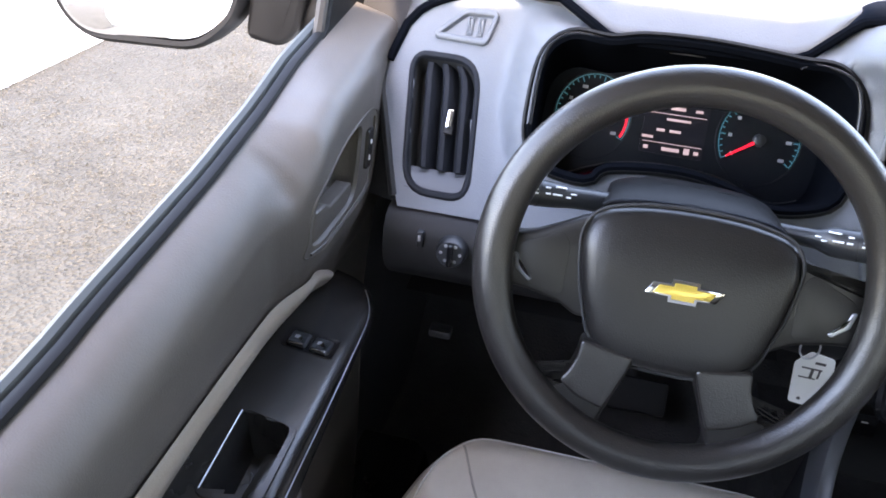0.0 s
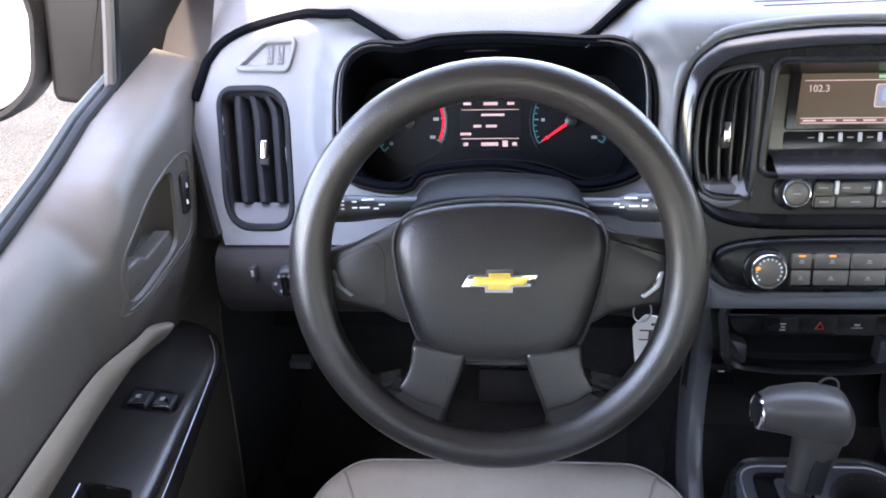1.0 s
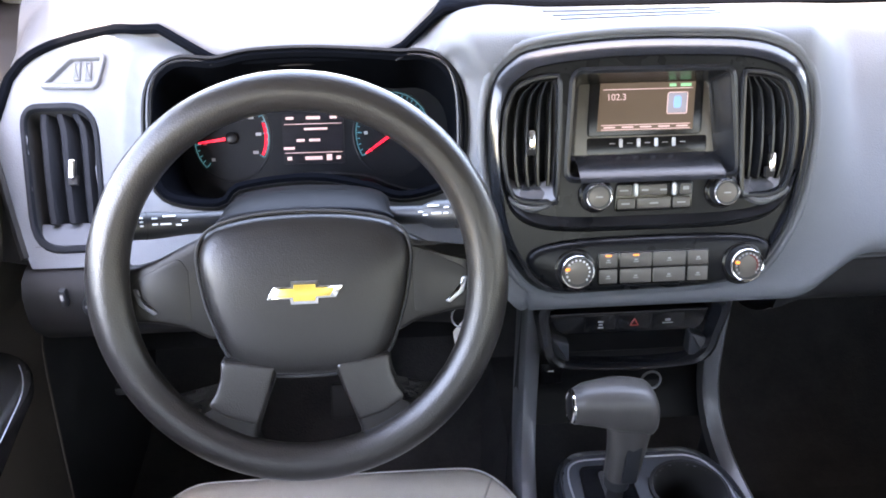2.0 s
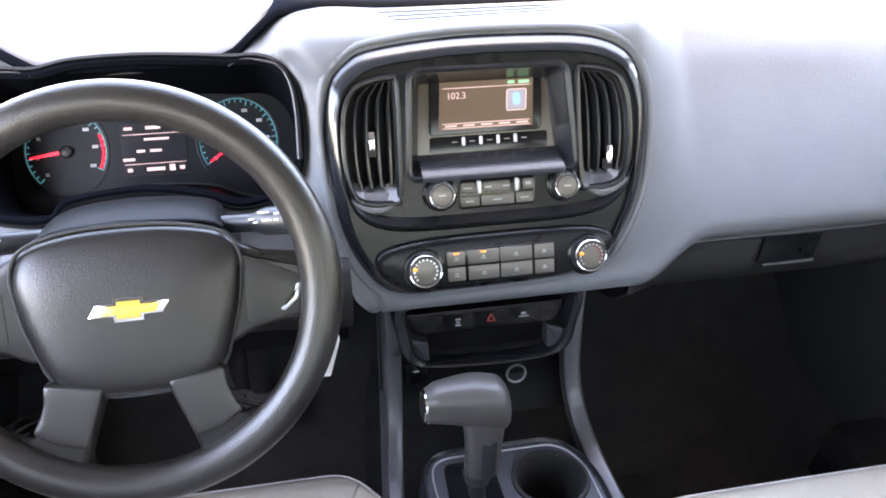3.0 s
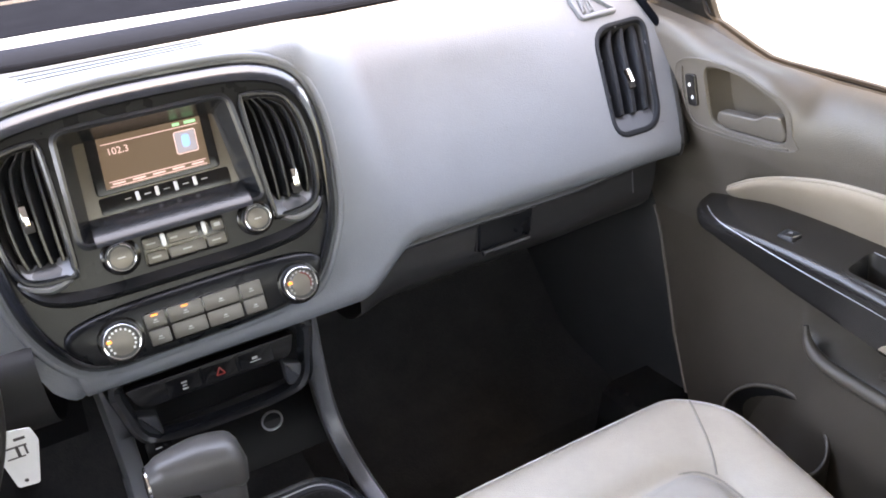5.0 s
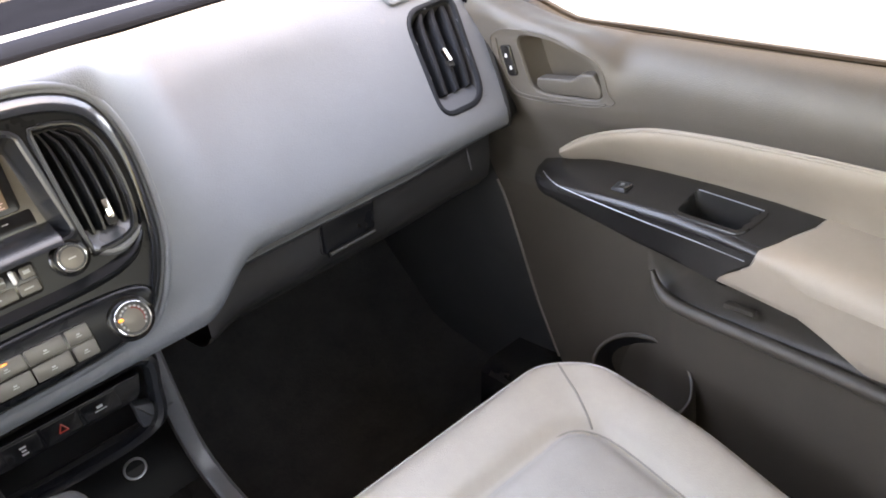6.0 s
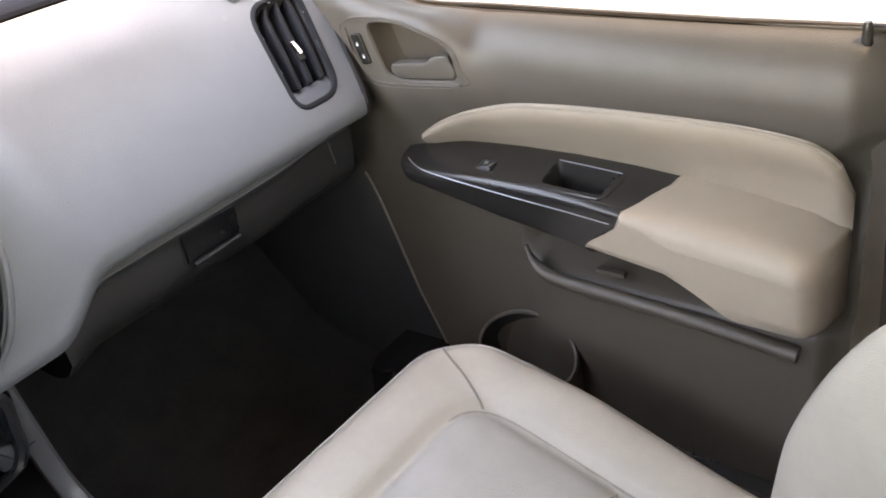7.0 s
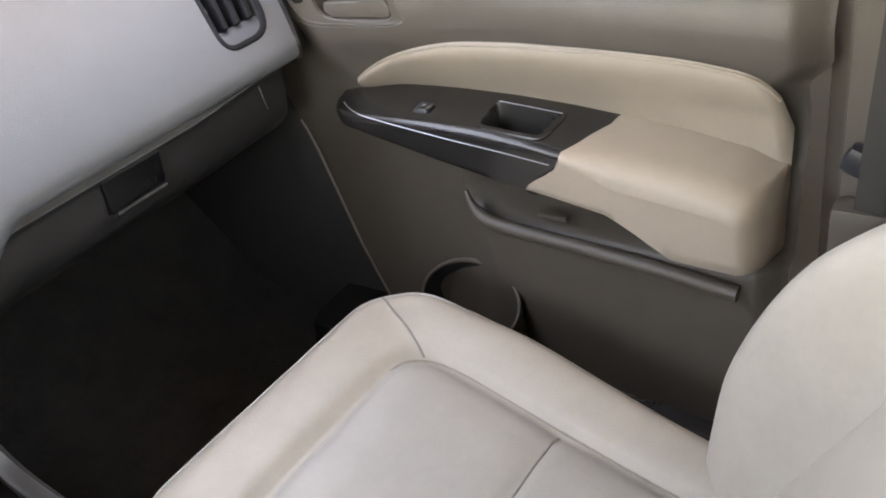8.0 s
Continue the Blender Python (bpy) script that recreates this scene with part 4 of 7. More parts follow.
for o, sx, sz in ((VL, 0.246, 1.222), (VR, 0.530, 1.189)):
    vent(stack, o, st, 0.03, 4, CHARCOAL, 17, flange=0.006, front=0.005, slide=(sx, sz, 0.004), slant=0.006 if sx < XC else -0.010, fat=0.9, slat_mat=CHARCOAL)

low_line = curve([(0.213, 1.175), (0.222, 1.150), (0.245, 1.132), (0.29, 1.124), (0.386, 1.123), (0.48, 1.124), (0.527, 1.132), (0.550, 1.150), (0.560, 1.175)], 60)
part("lower_ledge", loft([[st(p.x, p.y + dz, d) for p in low_line] for dz, d in ((0.010, -0.001), (0.004, 0.0035), (0.0, 0.006), (-0.003, 0.005), (-0.006, 0.0), (-0.008, -0.003))], False), FASCIA, stack, "rounded ledge under the vents and radio")
for s in (-1, 1):
    ax = lambda v: XC - 0.001 + s * v
    scoop = [[st(ax(0.168 - 0.060 * t), 1.163 - 0.012 * math.sin(math.pi * t) + dz, d) for t in [k / 14 for k in range(15)]] for dz, d in ((0.018, -0.014), (0.008, -0.006), (0.000, 0.001), (-0.004, 0.0045), (-0.008, 0.004), (-0.011, 0.0))]
    part("vent_scoop", loft(scoop, False), RAIL_GREY, stack, "smooth scoop below the vent")

radio = thing("radio", (XC, 0.24, 1.2), "warm grey car radio with small lit display", "radio")
well = bmesh.new()
RB = rounded([(0.310, 1.279), (0.466, 1.279), (0.470, 1.192), (0.306, 1.192)], 0.004, 6)
loft([[st(p.x, p.y, 0.002) for p in grow(RAD, 0.007)], [st(p.x, p.y, 0.0035) for p in grow(RAD, 0.003)], [st(p.x, p.y, 0.002) for p in RAD], [st(p.x, p.y, -0.004) for p in grow(RAD, -0.001)], [st(p.x, p.y, -0.036) for p in RB]], True, bm=well)
part("recess", well, CHARCOAL, radio, "deep charcoal recess round the display")
rf = lean_plane(0.246, 1.27, 22)
part("face_plate", slab(rounded([(0.300, 1.186), (0.480, 1.186), (0.474, 1.296), (0.304, 1.296)], 0.004), rf, -0.012, 0.0, 0.002), RADIO_FACE, radio, "warm grey gloss face plate")
disp = part("display", slab(rounded([(0.318, 1.2115), (0.457, 1.2115), (0.461, 1.2765), (0.323, 1.2765)], 0.006), rf, 0.0, 0.0022, 0.001), GLOSS_BLACK, radio, "black display frame")
part("display_glass", slab([(0.330, 1.217), (0.446, 1.217), (0.450, 1.269), (0.335, 1.269)], rf, 0.002, 0.0028), RADIO_GLASS, disp, "brownish lit radio screen")
for mark in [(0.392, 1.262, 0.108, 0.0008), (0.389, 1.2235, 0.108, 0.0009), (0.389, 1.2185, 0.108, 0.0009)] + [(0.345 + 0.022 * k, 1.2210, 0.014, 0.0018) for k in range(5)]:
    part("screen_line", bars([mark], rf, 0.0029), SCREEN_TEXT, disp)
icon_o = rounded([(0.414, 1.234), (0.439, 1.234), (0.441, 1.258), (0.416, 1.258)], 0.003)
part("screen_icon", hoop(icon_o, grow(icon_o, -0.0010), rf, 0.0027, 0.0032), SCREEN_TEXT, disp, "pale rounded station icon")
part("icon_field", slab(grow(icon_o, -0.0013), rf, 0.0026, 0.0030), SCREEN_FIELD, disp, "dim blue icon field")
part("icon_dot", slab(rounded([(0.4225, 1.2405), (0.4315, 1.2405), (0.4325, 1.2535), (0.4235, 1.2535)], 0.0035), rf, 0.0032, 0.0036), SCREEN_BLUE, disp)
part("screen_status", bars([(0.422, 1.2655, 0.008, 0.003), (0.438, 1.2655, 0.013, 0.003)], rf, 0.0029), SCREEN_GREEN, disp)


def on_plane(place, x, z, d, scale=1.0):
    ux, uz, ud = (place(x + 1, z, d) - place(x, z, d)).normalized(), (place(x, z + 1, d) - place(x, z, d)).normalized(), (place(x, z, d + 1) - place(x, z, d)).normalized()
    o = place(x, z, d)
    return Matrix(((ux.x, uz.x, ud.x, o.x), (ux.y, uz.y, ud.y, o.y), (ux.z, uz.z, ud.z, o.z), (0, 0, 0, 1)))


text("station", "102.3", 0.0108, on_plane(rf, 0.3540, 1.2535, 0.003), SCREEN_TEXT, disp)
bar_o = rounded([(0.316, 1.1885), (0.466, 1.1885), (0.4665, 1.2105), (0.3165, 1.2105)], 0.006)
row_p = part("preset_strip", slab(bar_o, lean_plane(0.222, 1.20, 22), -0.02, 0.004, 0.002), GLOSS_BLACK, radio, "gloss black row of preset buttons")
rp = lean_plane(0.222, 1.20, 22)
for k in range(4):
    part("preset_tab", slab(rounded([(0.3575 + 0.0215 * k, 1.1975), (0.3615 + 0.0215 * k, 1.1975), (0.3615 + 0.0215 * k, 1.2070), (0.3575 + 0.0215 * k, 1.2070)], 0.001), rp, 0.003, 0.0065, 0.001), SATIN_SILVER, row_p)
for k in range(5):
    part("preset_mark", bars([(0.349 + 0.0215 * k, 1.2020, 0.007, 0.001)], rp, 0.0042), PRINT_GREY, row_p)
shelf = loft([[Vector((x, y, z)) for x in (0.302, 0.34, 0.386, 0.43, 0.474)] for y, z in ((0.168, 1.176), (0.172, 1.181), (0.200, 1.190), (0.225, 1.193))], False)
part("shelf", shelf, CHARCOAL, radio, "sloping ledge below the display")


def rocker(parent, x0, x1, z0, z1, place, d, name="button", mat=None, label=""):
    return part(name, slab(rounded([(x0, z0), (x1, z0), (x1, z1), (x0, z1)], 0.0022, 3), place, d - 0.004, d, 0.0012), mat or BUTTON_GREY, parent, label)


rb = rounded([(0.344, 1.138), (0.437, 1.138), (0.439, 1.171), (0.346, 1.171)], 0.005)
rb_bed = part("button_bed", slab(rb, st, -0.004, 0.0015, 0.001), GLOSS_BLACK, radio, "black frame of the radio keys")
for x0, x1, z0, z1 in ((0.347, 0.3645, 1.156, 1.168), (0.3735, 0.4065, 1.156, 1.168), (0.4165, 0.4195, 1.156, 1.168), (0.4225, 0.436, 1.156, 1.168), (0.347, 0.369, 1.141, 1.1535), (0.371, 0.4115, 1.141, 1.1535), (0.414, 0.435, 1.141, 1.1535)):
    rocker(rb_bed, x0, x1, z0, z1, st, 0.0028)
for x in (0.369, 0.4145):
    rocker(rb_bed, x - 0.0024, x + 0.0024, 1.155, 1.170, st, 0.006, "silver_key", SATIN_SILVER)
for mark in [(0.380, 1.162, 0.008, 0.002), (0.402, 1.162, 0.008, 0.002), (0.355, 1.162, 0.010, 0.0015), (0.429, 1.163, 0.007, 0.004), (0.357, 1.147, 0.010, 0.002), (0.391, 1.147, 0.010, 0.0015), (0.424, 1.147, 0.010, 0.0015)]:
    part("key_mark", bars([mark], st, 0.0030), PRINT_GREY, rb_bed)
out_dir = st(0, 0, 1) - st(0, 0, 0)


def knob_at(parent, x, z, r, name, label, dots=False):
    base = part(name, turned([(0, r * 1.28), (0.003, r * 1.26), (0.0045, r * 1.1), (0.005, r)], st(x, z, -0.001), out_dir, 36), GLOSS_BLACK, parent, label)
    part("knob_grip", turned([(0.003, r * 0.98), (0.014, r * 0.92), (0.0165, r * 0.86)], st(x, z, 0), out_dir, 36), SATIN_BLACK, base)
    part("knob_ring", turned([(0.0145, r * 0.94), (0.0170, r * 0.93), (0.0180, r * 0.89), (0.0176, r * 0.84), (0.0160, r * 0.82)], st(x, z, 0), out_dir, 36), CHROME, base, "chrome ring")
    part("knob_cap", turned([(0.014, r * 0.84), (0.0162, r * 0.82), (0.0170, r * 0.5), (0.0172, 0)], st(x, z, 0), out_dir, 30), KNOB_GREY, base)
    return base


for x in (0.322, 0.473):
    k = knob_at(radio, x, 1.158, 0.0165, "radio_knob", "round black radio knob with bright ring")
    part("knob_mark", bars([(x, 1.158, 0.008, 0.0014)], st, 0.0176), PRINT_GREY, k)

clim = thing("climate_control", (XC, 0.15, 1.075), "oval climate control panel with two ringed knobs", "climate control")
POD = curve([(0.240, 1.086), (0.252, 1.100), (0.30, 1.108), (0.386, 1.110), (0.48, 1.109), (0.522, 1.103), (0.534, 1.090), (0.525, 1.072), (0.50, 1.058), (0.45, 1.050), (0.386, 1.048), (0.31, 1.048), (0.268, 1.055), (0.248, 1.070)], 80, True)
part("pod", slab(POD, st, -0.004, 0.011, 0.008), FASCIA, clim, "satin black oval pod")
cb = rounded([(0.322, 1.056), (0.457, 1.056), (0.457, 1.0945), (0.322, 1.0945)], 0.005)
bed = part("button_bed", slab(cb, st, 0.006, 0.0125, 0.001), GLOSS_BLACK, clim, "black frame of the climate keys")
for x0, x1 in ((0.324, 0.346), (0.349, 0.387), (0.3885, 0.428), (0.431, 0.4555)):
    for z0, z1 in ((1.058, 1.0745), (1.0765, 1.093)):
        rocker(bed, x0, x1, z0, z1, st, 0.0136)
for x in (0.335, 0.368, 0.408, 0.443):
    for z in (1.0655, 1.084):
        part("key_mark", bars([(x, z - 0.0012, 0.0062, 0.0009), (x, z + 0.0012, 0.0036, 0.0016)], st, 0.0137), PRINT_GREY, bed)
for mark in [(0.335, 1.0905, 0.007, 0.0016), (0.368, 1.0905, 0.007, 0.0016)]:
    part("key_lamp", bars([mark], st, 0.0138), LED_ORANGE, bed, "orange indicator lamp")
for x, col in ((0.296, None), (0.498, True)):
    k = knob_at(clim, x, 1.076, 0.0215, "climate_knob", "large climate knob with chrome ring")
    k.location += out_dir * 0.008
    tb = bmesh.new()
    for a in range(-130, 131, 20):
        c, s = math.sin(radians(a)), math.cos(radians(a))
        rr = 0.0135
        bars([(x + c * rr, 1.076 + s * rr, 0.0022, 0.0022)], st, 0.0262, bm=tb)
    part("knob_marks", tb, PRINT_WHITE if not col else PRINT_GREY, k).matrix_parent_inverse = Matrix.Translation(-out_dir * 0.008)
    part("knob_lamp", bars([(x - 0.0125, 1.0795, 0.005, 0.003)], st, 0.0264), LED_ORANGE, k).matrix_parent_inverse = Matrix.Translation(-out_dir * 0.008)
    if col:
        for a0, a1, mm in ((-120, -10, PLATE_BLUE), (10, 120, HAZARD_RED)):
            pts = [(x + 0.0118 * math.sin(radians(a0 + (a1 - a0) * t / 10)), 1.076 + 0.0118 * math.cos(radians(a0 + (a1 - a0) * t / 10))) for t in range(11)]
            part("temperature_arc", tube([st(px, pz, 0.0262) for px, pz in pts], 0.0008, 5, 0.5), mm, k).matrix_parent_inverse = Matrix.Translation(-out_dir * 0.008)

# switch strip and tray below the stack
sw = thing("switch_strip", (XC, 0.18, 0.97), "gloss black switch strip with hazard button", "switch panel")
sp = lean_plane(0.179, 0.974, 10)
so = rounded([(0.292, 0.959), (0.480, 0.959), (0.490, 0.988), (0.278, 0.988)], [0.014, 0.014, 0.004, 0.004])
part("strip", slab(so, sp, -0.02, 0.0, 0.002), GLOSS_BLACK, sw)
for x0, x1 in ((0.325, 0.366), (0.369, 0.411), (0.414, 0.458)):
    rocker(sw, x0, x1, 0.962, 0.985, sp, 0.001, "switch", GLOSS_BLACK)
tri = bmesh.new()
for k in range(3):
    a, b = radians(90 + 120 * k), radians(210 + 120 * k)
    tube([sp(0.390 + 0.006 * math.cos(a), 0.9725 + 0.006 * math.sin(a), 0.0024), sp(0.390 + 0.006 * math.cos(b), 0.9725 + 0.006 * math.sin(b), 0.0024)], 0.0008, 5, bm=tri)
part("hazard_mark", tri, HAZARD_RED, sw, "red hazard triangle")
for mark in ([(0.346, 0.976, 0.007, 0.002), (0.346, 0.972, 0.005, 0.002), (0.346, 0.968, 0.007, 0.002)], [(0.434, 0.971, 0.014, 0.0012), (0.434, 0.975, 0.007, 0.003)]):
    part("switch_mark", bars(mark, sp, 0.0024), PRINT_GREY, sw)

cons = thing("centre_console", (XC, 0.0, FLOOR), "black centre console with tray, cup holders and graphite rails", "centre console")
tp = lean_plane(0.168, 0.95, 3)
TO = curve([(0.262, 1.01), (0.266, 0.96), (0.276, 0.925), (0.305, 0.911), (0.39, 0.905), (0.468, 0.909), (0.498, 0.924), (0.507, 0.96), (0.511, 1.01), (0.45, 1.02), (0.386, 1.02), (0.32, 1.02)], 60, True)
TI = curve([(0.281, 1.0), (0.283, 0.965), (0.290, 0.935), (0.312, 0.921), (0.39, 0.916), (0.462, 0.919), (0.483, 0.935), (0.490, 0.965), (0.492, 1.0), (0.45, 1.003), (0.386, 1.003), (0.32, 1.003)], 60, True)
part("tray_frame", hoop(TO, TI, tp, -0.03, 0.006, inner_back=-0.02), CHARCOAL, cons, "charcoal frame of the storage tray")
tray = bmesh.new()
loft([[tp(p.x, p.y, -0.018) for p in TI], [tp(p.x, p.y, -0.09) for p in grow(TI, -0.004)]], True, False, True, tray)
part("tray", tray, CAVITY, cons, "dark open storage tray")
for x, k in ((0.296, 1), (0.478, -1)):
    part("tray_cheek", slab(rounded([(x - 0.012, 0.922), (x + 0.012, 0.918), (x + 0.010, 0.947), (x - 0.012, 0.955)], 0.003), tp, -0.022, -0.004, 0.003), PLATE_BLUE, cons)
# console front wall with outlet and socket
fw = bmesh.new()
loft([[Vector((x, y, z)) for x in (0.262, 0.30, 0.386, 0.47, 0.512)] for y, z in ((0.185, 0.925), (0.215, 0.90), (0.226, 0.86), (0.222, 0.82), (0.20, 0.79))], False, bm=fw)
part("console_front", fw, COLUMN_BLACK, cons)
# graphite rails down both sides
for s in (-1, 1):
    u = lambda v: XC + s * v
    spine = curve([(u(0.126), 0.195, 1.0), (u(0.126), 0.196, 0.93), (u(0.127), 0.19, 0.86), (u(0.131), 0.165, 0.81), (u(0.138), 0.115, 0.775), (u(0.146), 0.03, 0.755), (u(0.150), -0.12, 0.745), (u(0.150), -0.40, 0.74)], 40)
    rings = []
    for i, p in enumerate(spine):
        d = (spine[min(i + 1, 39)] - spine[max(i - 1, 0)]).normalized()
        out = Vector((s, 0, 0))
        nrm = d.cross(out).normalized()
        if nrm.y > 0 or (abs(nrm.y) < 0.2 and nrm.z < 0):
            nrm = -nrm
        w = 0.012
        rings.append([p - out * w - nrm * 0.02, p - out * w + nrm * 0.002, p - out * w * 0.6 + nrm * 0.006, p + out * w * 0.6 + nrm * 0.006, p + out * w + nrm * 0.001, p + out * (w + 0.004) - nrm * 0.03])
    part("rail", loft(rings, True, True, True), RAIL_GREY, cons, "graphite satin side rail")
    wall = bmesh.new()
    loft([[Vector((u(0.140), p.y + 0.004, p.z - 0.004)) for p in spine], [Vector((u(0.150), p.y + 0.05, FLOOR)) for p in spine]], False, bm=wall)
    part("console_side", wall, BLACK, cons)
# top plate with cup holders
plate = bmesh.new()
PL = rounded([(0.268, -0.42), (0.508, -0.42), (0.506, 0.06), (0.470, 0.118), (0.300, 0.118), (0.272, 0.08)], [0.01, 0.01, 0.05, 0.03, 0.03, 0.04], 6)
top = lambda x, y, d: Vector((x, y, 0.815 + d + 0.06 * (y - 0.1) * 0.3))
part("top_plate_edge", hoop(PL, grow(PL, -0.014), top, -0.05, 0.004), CHARCOAL, cons, "charcoal rim of the console top")


def plate_with_holes(outline, circles, place, d):
    b = bmesh.new()
    vs, stp = {}, 0.004
    xs0, ys0 = min(p[0] for p in outline), min(p[1] for p in outline)
    nx, ny = int((max(p[0] for p in outline) - xs0) / stp) + 1, int((max(p[1] for p in outline) - ys0) / stp) + 1
    ol = [tuple(p) for p in outline]
    for i in range(nx):
        for j in range(ny):
            cx, cy = xs0 + (i + 0.5) * stp, ys0 + (j + 0.5) * stp
            if not inside((cx, cy), ol) or any((cx - a) ** 2 + (cy - c) ** 2 < r * r for a, c, r in circles):
                continue
            q = []
            for di, dj in ((0, 0), (1, 0), (1, 1), (0, 1)):
                key = (i + di, j + dj)
                if key not in vs:
                    vs[key] = b.verts.new(place(xs0 + key[0] * stp, ys0 + key[1] * stp, d))
                q.append(vs[key])
            b.faces.new(q)
    return b


CUPS = [(0.438, 0.040, 0.044), (0.438, -0.062, 0.044)]
part("top_plate", plate_with_holes(grow(PL, -0.010), CUPS, top, 0.0), PLATE_BLUE, cons, "blue-grey console top plate")
for cx, cy, r in CUPS:
    cup = part("cup_holder", turned([(-0.004, r + 0.006), (0.003, r + 0.005), (0.004, r + 0.001), (0.0, r - 0.001), (-0.03, r - 0.003), (-0.07, r - 0.006), (-0.0705, 0.0)], top(cx, cy, 0), (0, 0, 1), 40, None, False), BLACK, cons, "round black cup holder well")
    part("cup_pad", turned([(-0.069, r - 0.010), (-0.067, r - 0.012), (-0.0668, 0)], top(cx, cy, 0), (0, 0, 1), 30), RUBBER, cup)
line_o = rounded([(0.296, -0.12), (0.492, -0.12), (0.490, 0.062), (0.462, 0.100), (0.306, 0.100), (0.290, 0.08)], [0.01, 0.01, 0.04, 0.02, 0.02, 0.03], 5)
part("bright_line", hoop(line_o, grow(line_o, -0.0022), top, 0.0, 0.0018), SATIN_SILVER, cons, "thin bright inlay line")
gate = rounded([(0.302, -0.03), (0.372, -0.03), (0.372, 0.086), (0.308, 0.086)], 0.012)
part("gate_plate", slab(gate, top, -0.002, 0.004, 0.002), GLOSS_BLACK, cons, "gloss black gear gate plate")
part("gate_slot", slab(rounded([(0.330, -0.02), (0.350, -0.02), (0.350, 0.075), (0.330, 0.075)], 0.008), top, 0.003, 0.0046), CAVITY, cons)

outlet = thing("power_outlet", (0.443, 0.22, 0.84), "round power outlet with bright ring", "power outlet")
part("socket_ring", turned([(-0.002, 0.0152), (0.004, 0.0152), (0.0055, 0.0142), (0.005, 0.0127), (-0.002, 0.0124)], (0.443, 0.226, 0.840), (0, -1, 0.12), 32, None, False), SATIN_SILVER, outlet, "bright socket ring")
part("socket_well", turned([(0.001, 0.0127), (-0.02, 0.012), (-0.0205, 0.0)], (0.443, 0.225, 0.840), (0, -1, 0.12), 24), CAVITY, outlet)
usb = thing("usb_port", (0.292, 0.215, 0.875), "small black port cover with white marks", "port")
up = lean_plane(0.223, 0.87, 10)
part("cover", slab(rounded([(0.280, 0.848), (0.312, 0.848), (0.312, 0.892), (0.280, 0.892)], 0.004), up, -0.004, 0.004, 0.0015), GLOSS_BLACK, usb)
part("cover_marks", bars([(0.296, 0.884, 0.014, 0.0016), (0.296, 0.868, 0.008, 0.0016)], up, 0.0042), PRINT_WHITE, usb)

# ---------- gear selector ----------
gear = thing("gear_selector", (0.338, 0.03, 0.815), "dark grey T-handle gear selector with chrome button", "gear selector")
spine = curve([(0.278, 0.030, 0.965), (0.292, 0.030, 0.968), (0.318, 0.030, 0.967), (0.342, 0.031, 0.963), (0.362, 0.032, 0.957), (0.378, 0.033, 0.949)], 20)
rings = []
for i, p in enumerate(spine):
    t = i / 19
    ry = 0.021 + 0.008 * smooth(0, 0.6, t)
    rz = 0.0225 + 0.0075 * smooth(0, 0.6, t)
    k = math.sqrt(max(0.0, 1 - max(0, (t - 0.8) / 0.2) ** 2.4)) if t > 0.8 else (0.86 + 0.14 * smooth(0, 0.12, t))
    rings.append([p + Vector((0, math.copysign(abs(math.cos(a)) ** 0.8, math.cos(a)) * ry * max(k, 0.02), math.copysign(abs(math.sin(a)) ** 0.8, math.sin(a)) * rz * max(k, 0.02))) for a in (2 * math.pi * j / 24 for j in range(24))])
part("handle", loft(rings, True, True, True), GEAR_GREY, gear, "grey rubberised handle top")
neck = []
for t in range(9):
    v = t / 8
    c = Vector((0.350 - 0.006 * v, 0.030, 0.958 - 0.10 * v))
    wx, wy = 0.0225 - 0.003 * v, 0.024 - 0.006 * v
    neck.append([c + Vector((math.copysign(abs(math.cos(a)) ** 0.7, math.cos(a)) * (wx + (0.016 * (1 - v) ** 3 if math.cos(a) < 0 else 0.0)), math.copysign(abs(math.sin(a)) ** 0.7, math.sin(a)) * wy, 0)) for a in (2 * math.pi * j / 20 for j in range(20))])
part("neck", loft(neck, True, True, True), GEAR_GREY, gear)
part("neck_inlay", block((0.018, 0.004, 0.070), (0.348, 0.0100, 0.900), 0.0018, Euler((radians(-4), radians(3), 0)).to_matrix()), SATIN_BLACK, gear)
part("collar", turned([(0, 0.015), (0.008, 0.0155), (0.014, 0.013), (0.02, 0.0125)], (0.340, 0.030, 0.842), (0, 0, 1), 24), SATIN_BLACK, gear)
part("stem", tube([(0.340, 0.030, 0.812), (0.340, 0.030, 0.83), (0.340, 0.030, 0.85)], 0.010, 14), BLACK, gear)
btn = part("shift_button", turned([(0.0, 0.0165), (0.003, 0.0165), (0.005, 0.013), (0.006, 0.0)], (0.278, 0.030, 0.965), (-1, 0, 0.05), 28), BLACK, gear, "side shift button")
part("button_ring", turned([(0.0005, 0.019), (0.003, 0.0195), (0.0042, 0.017), (0.003, 0.0155), (0.0, 0.0155)], (0.278, 0.030, 0.965), (-1, 0, 0.05), 30), CHROME, btn, "chrome ring")

# ---------- steering wheel ----------
TILT_W = radians(21)
W_UP, W_OUT = Vector((0, math.sin(TILT_W), math.cos(TILT_W))), Vector((0, -math.cos(TILT_W), math.sin(TILT_W)))
W_C = Vector((-0.0062, 0.004, 1.1586))


def wp(a, b, d=0.0):
    return W_C + Vector((a, 0, 0)) + W_UP * b + W_OUT * d


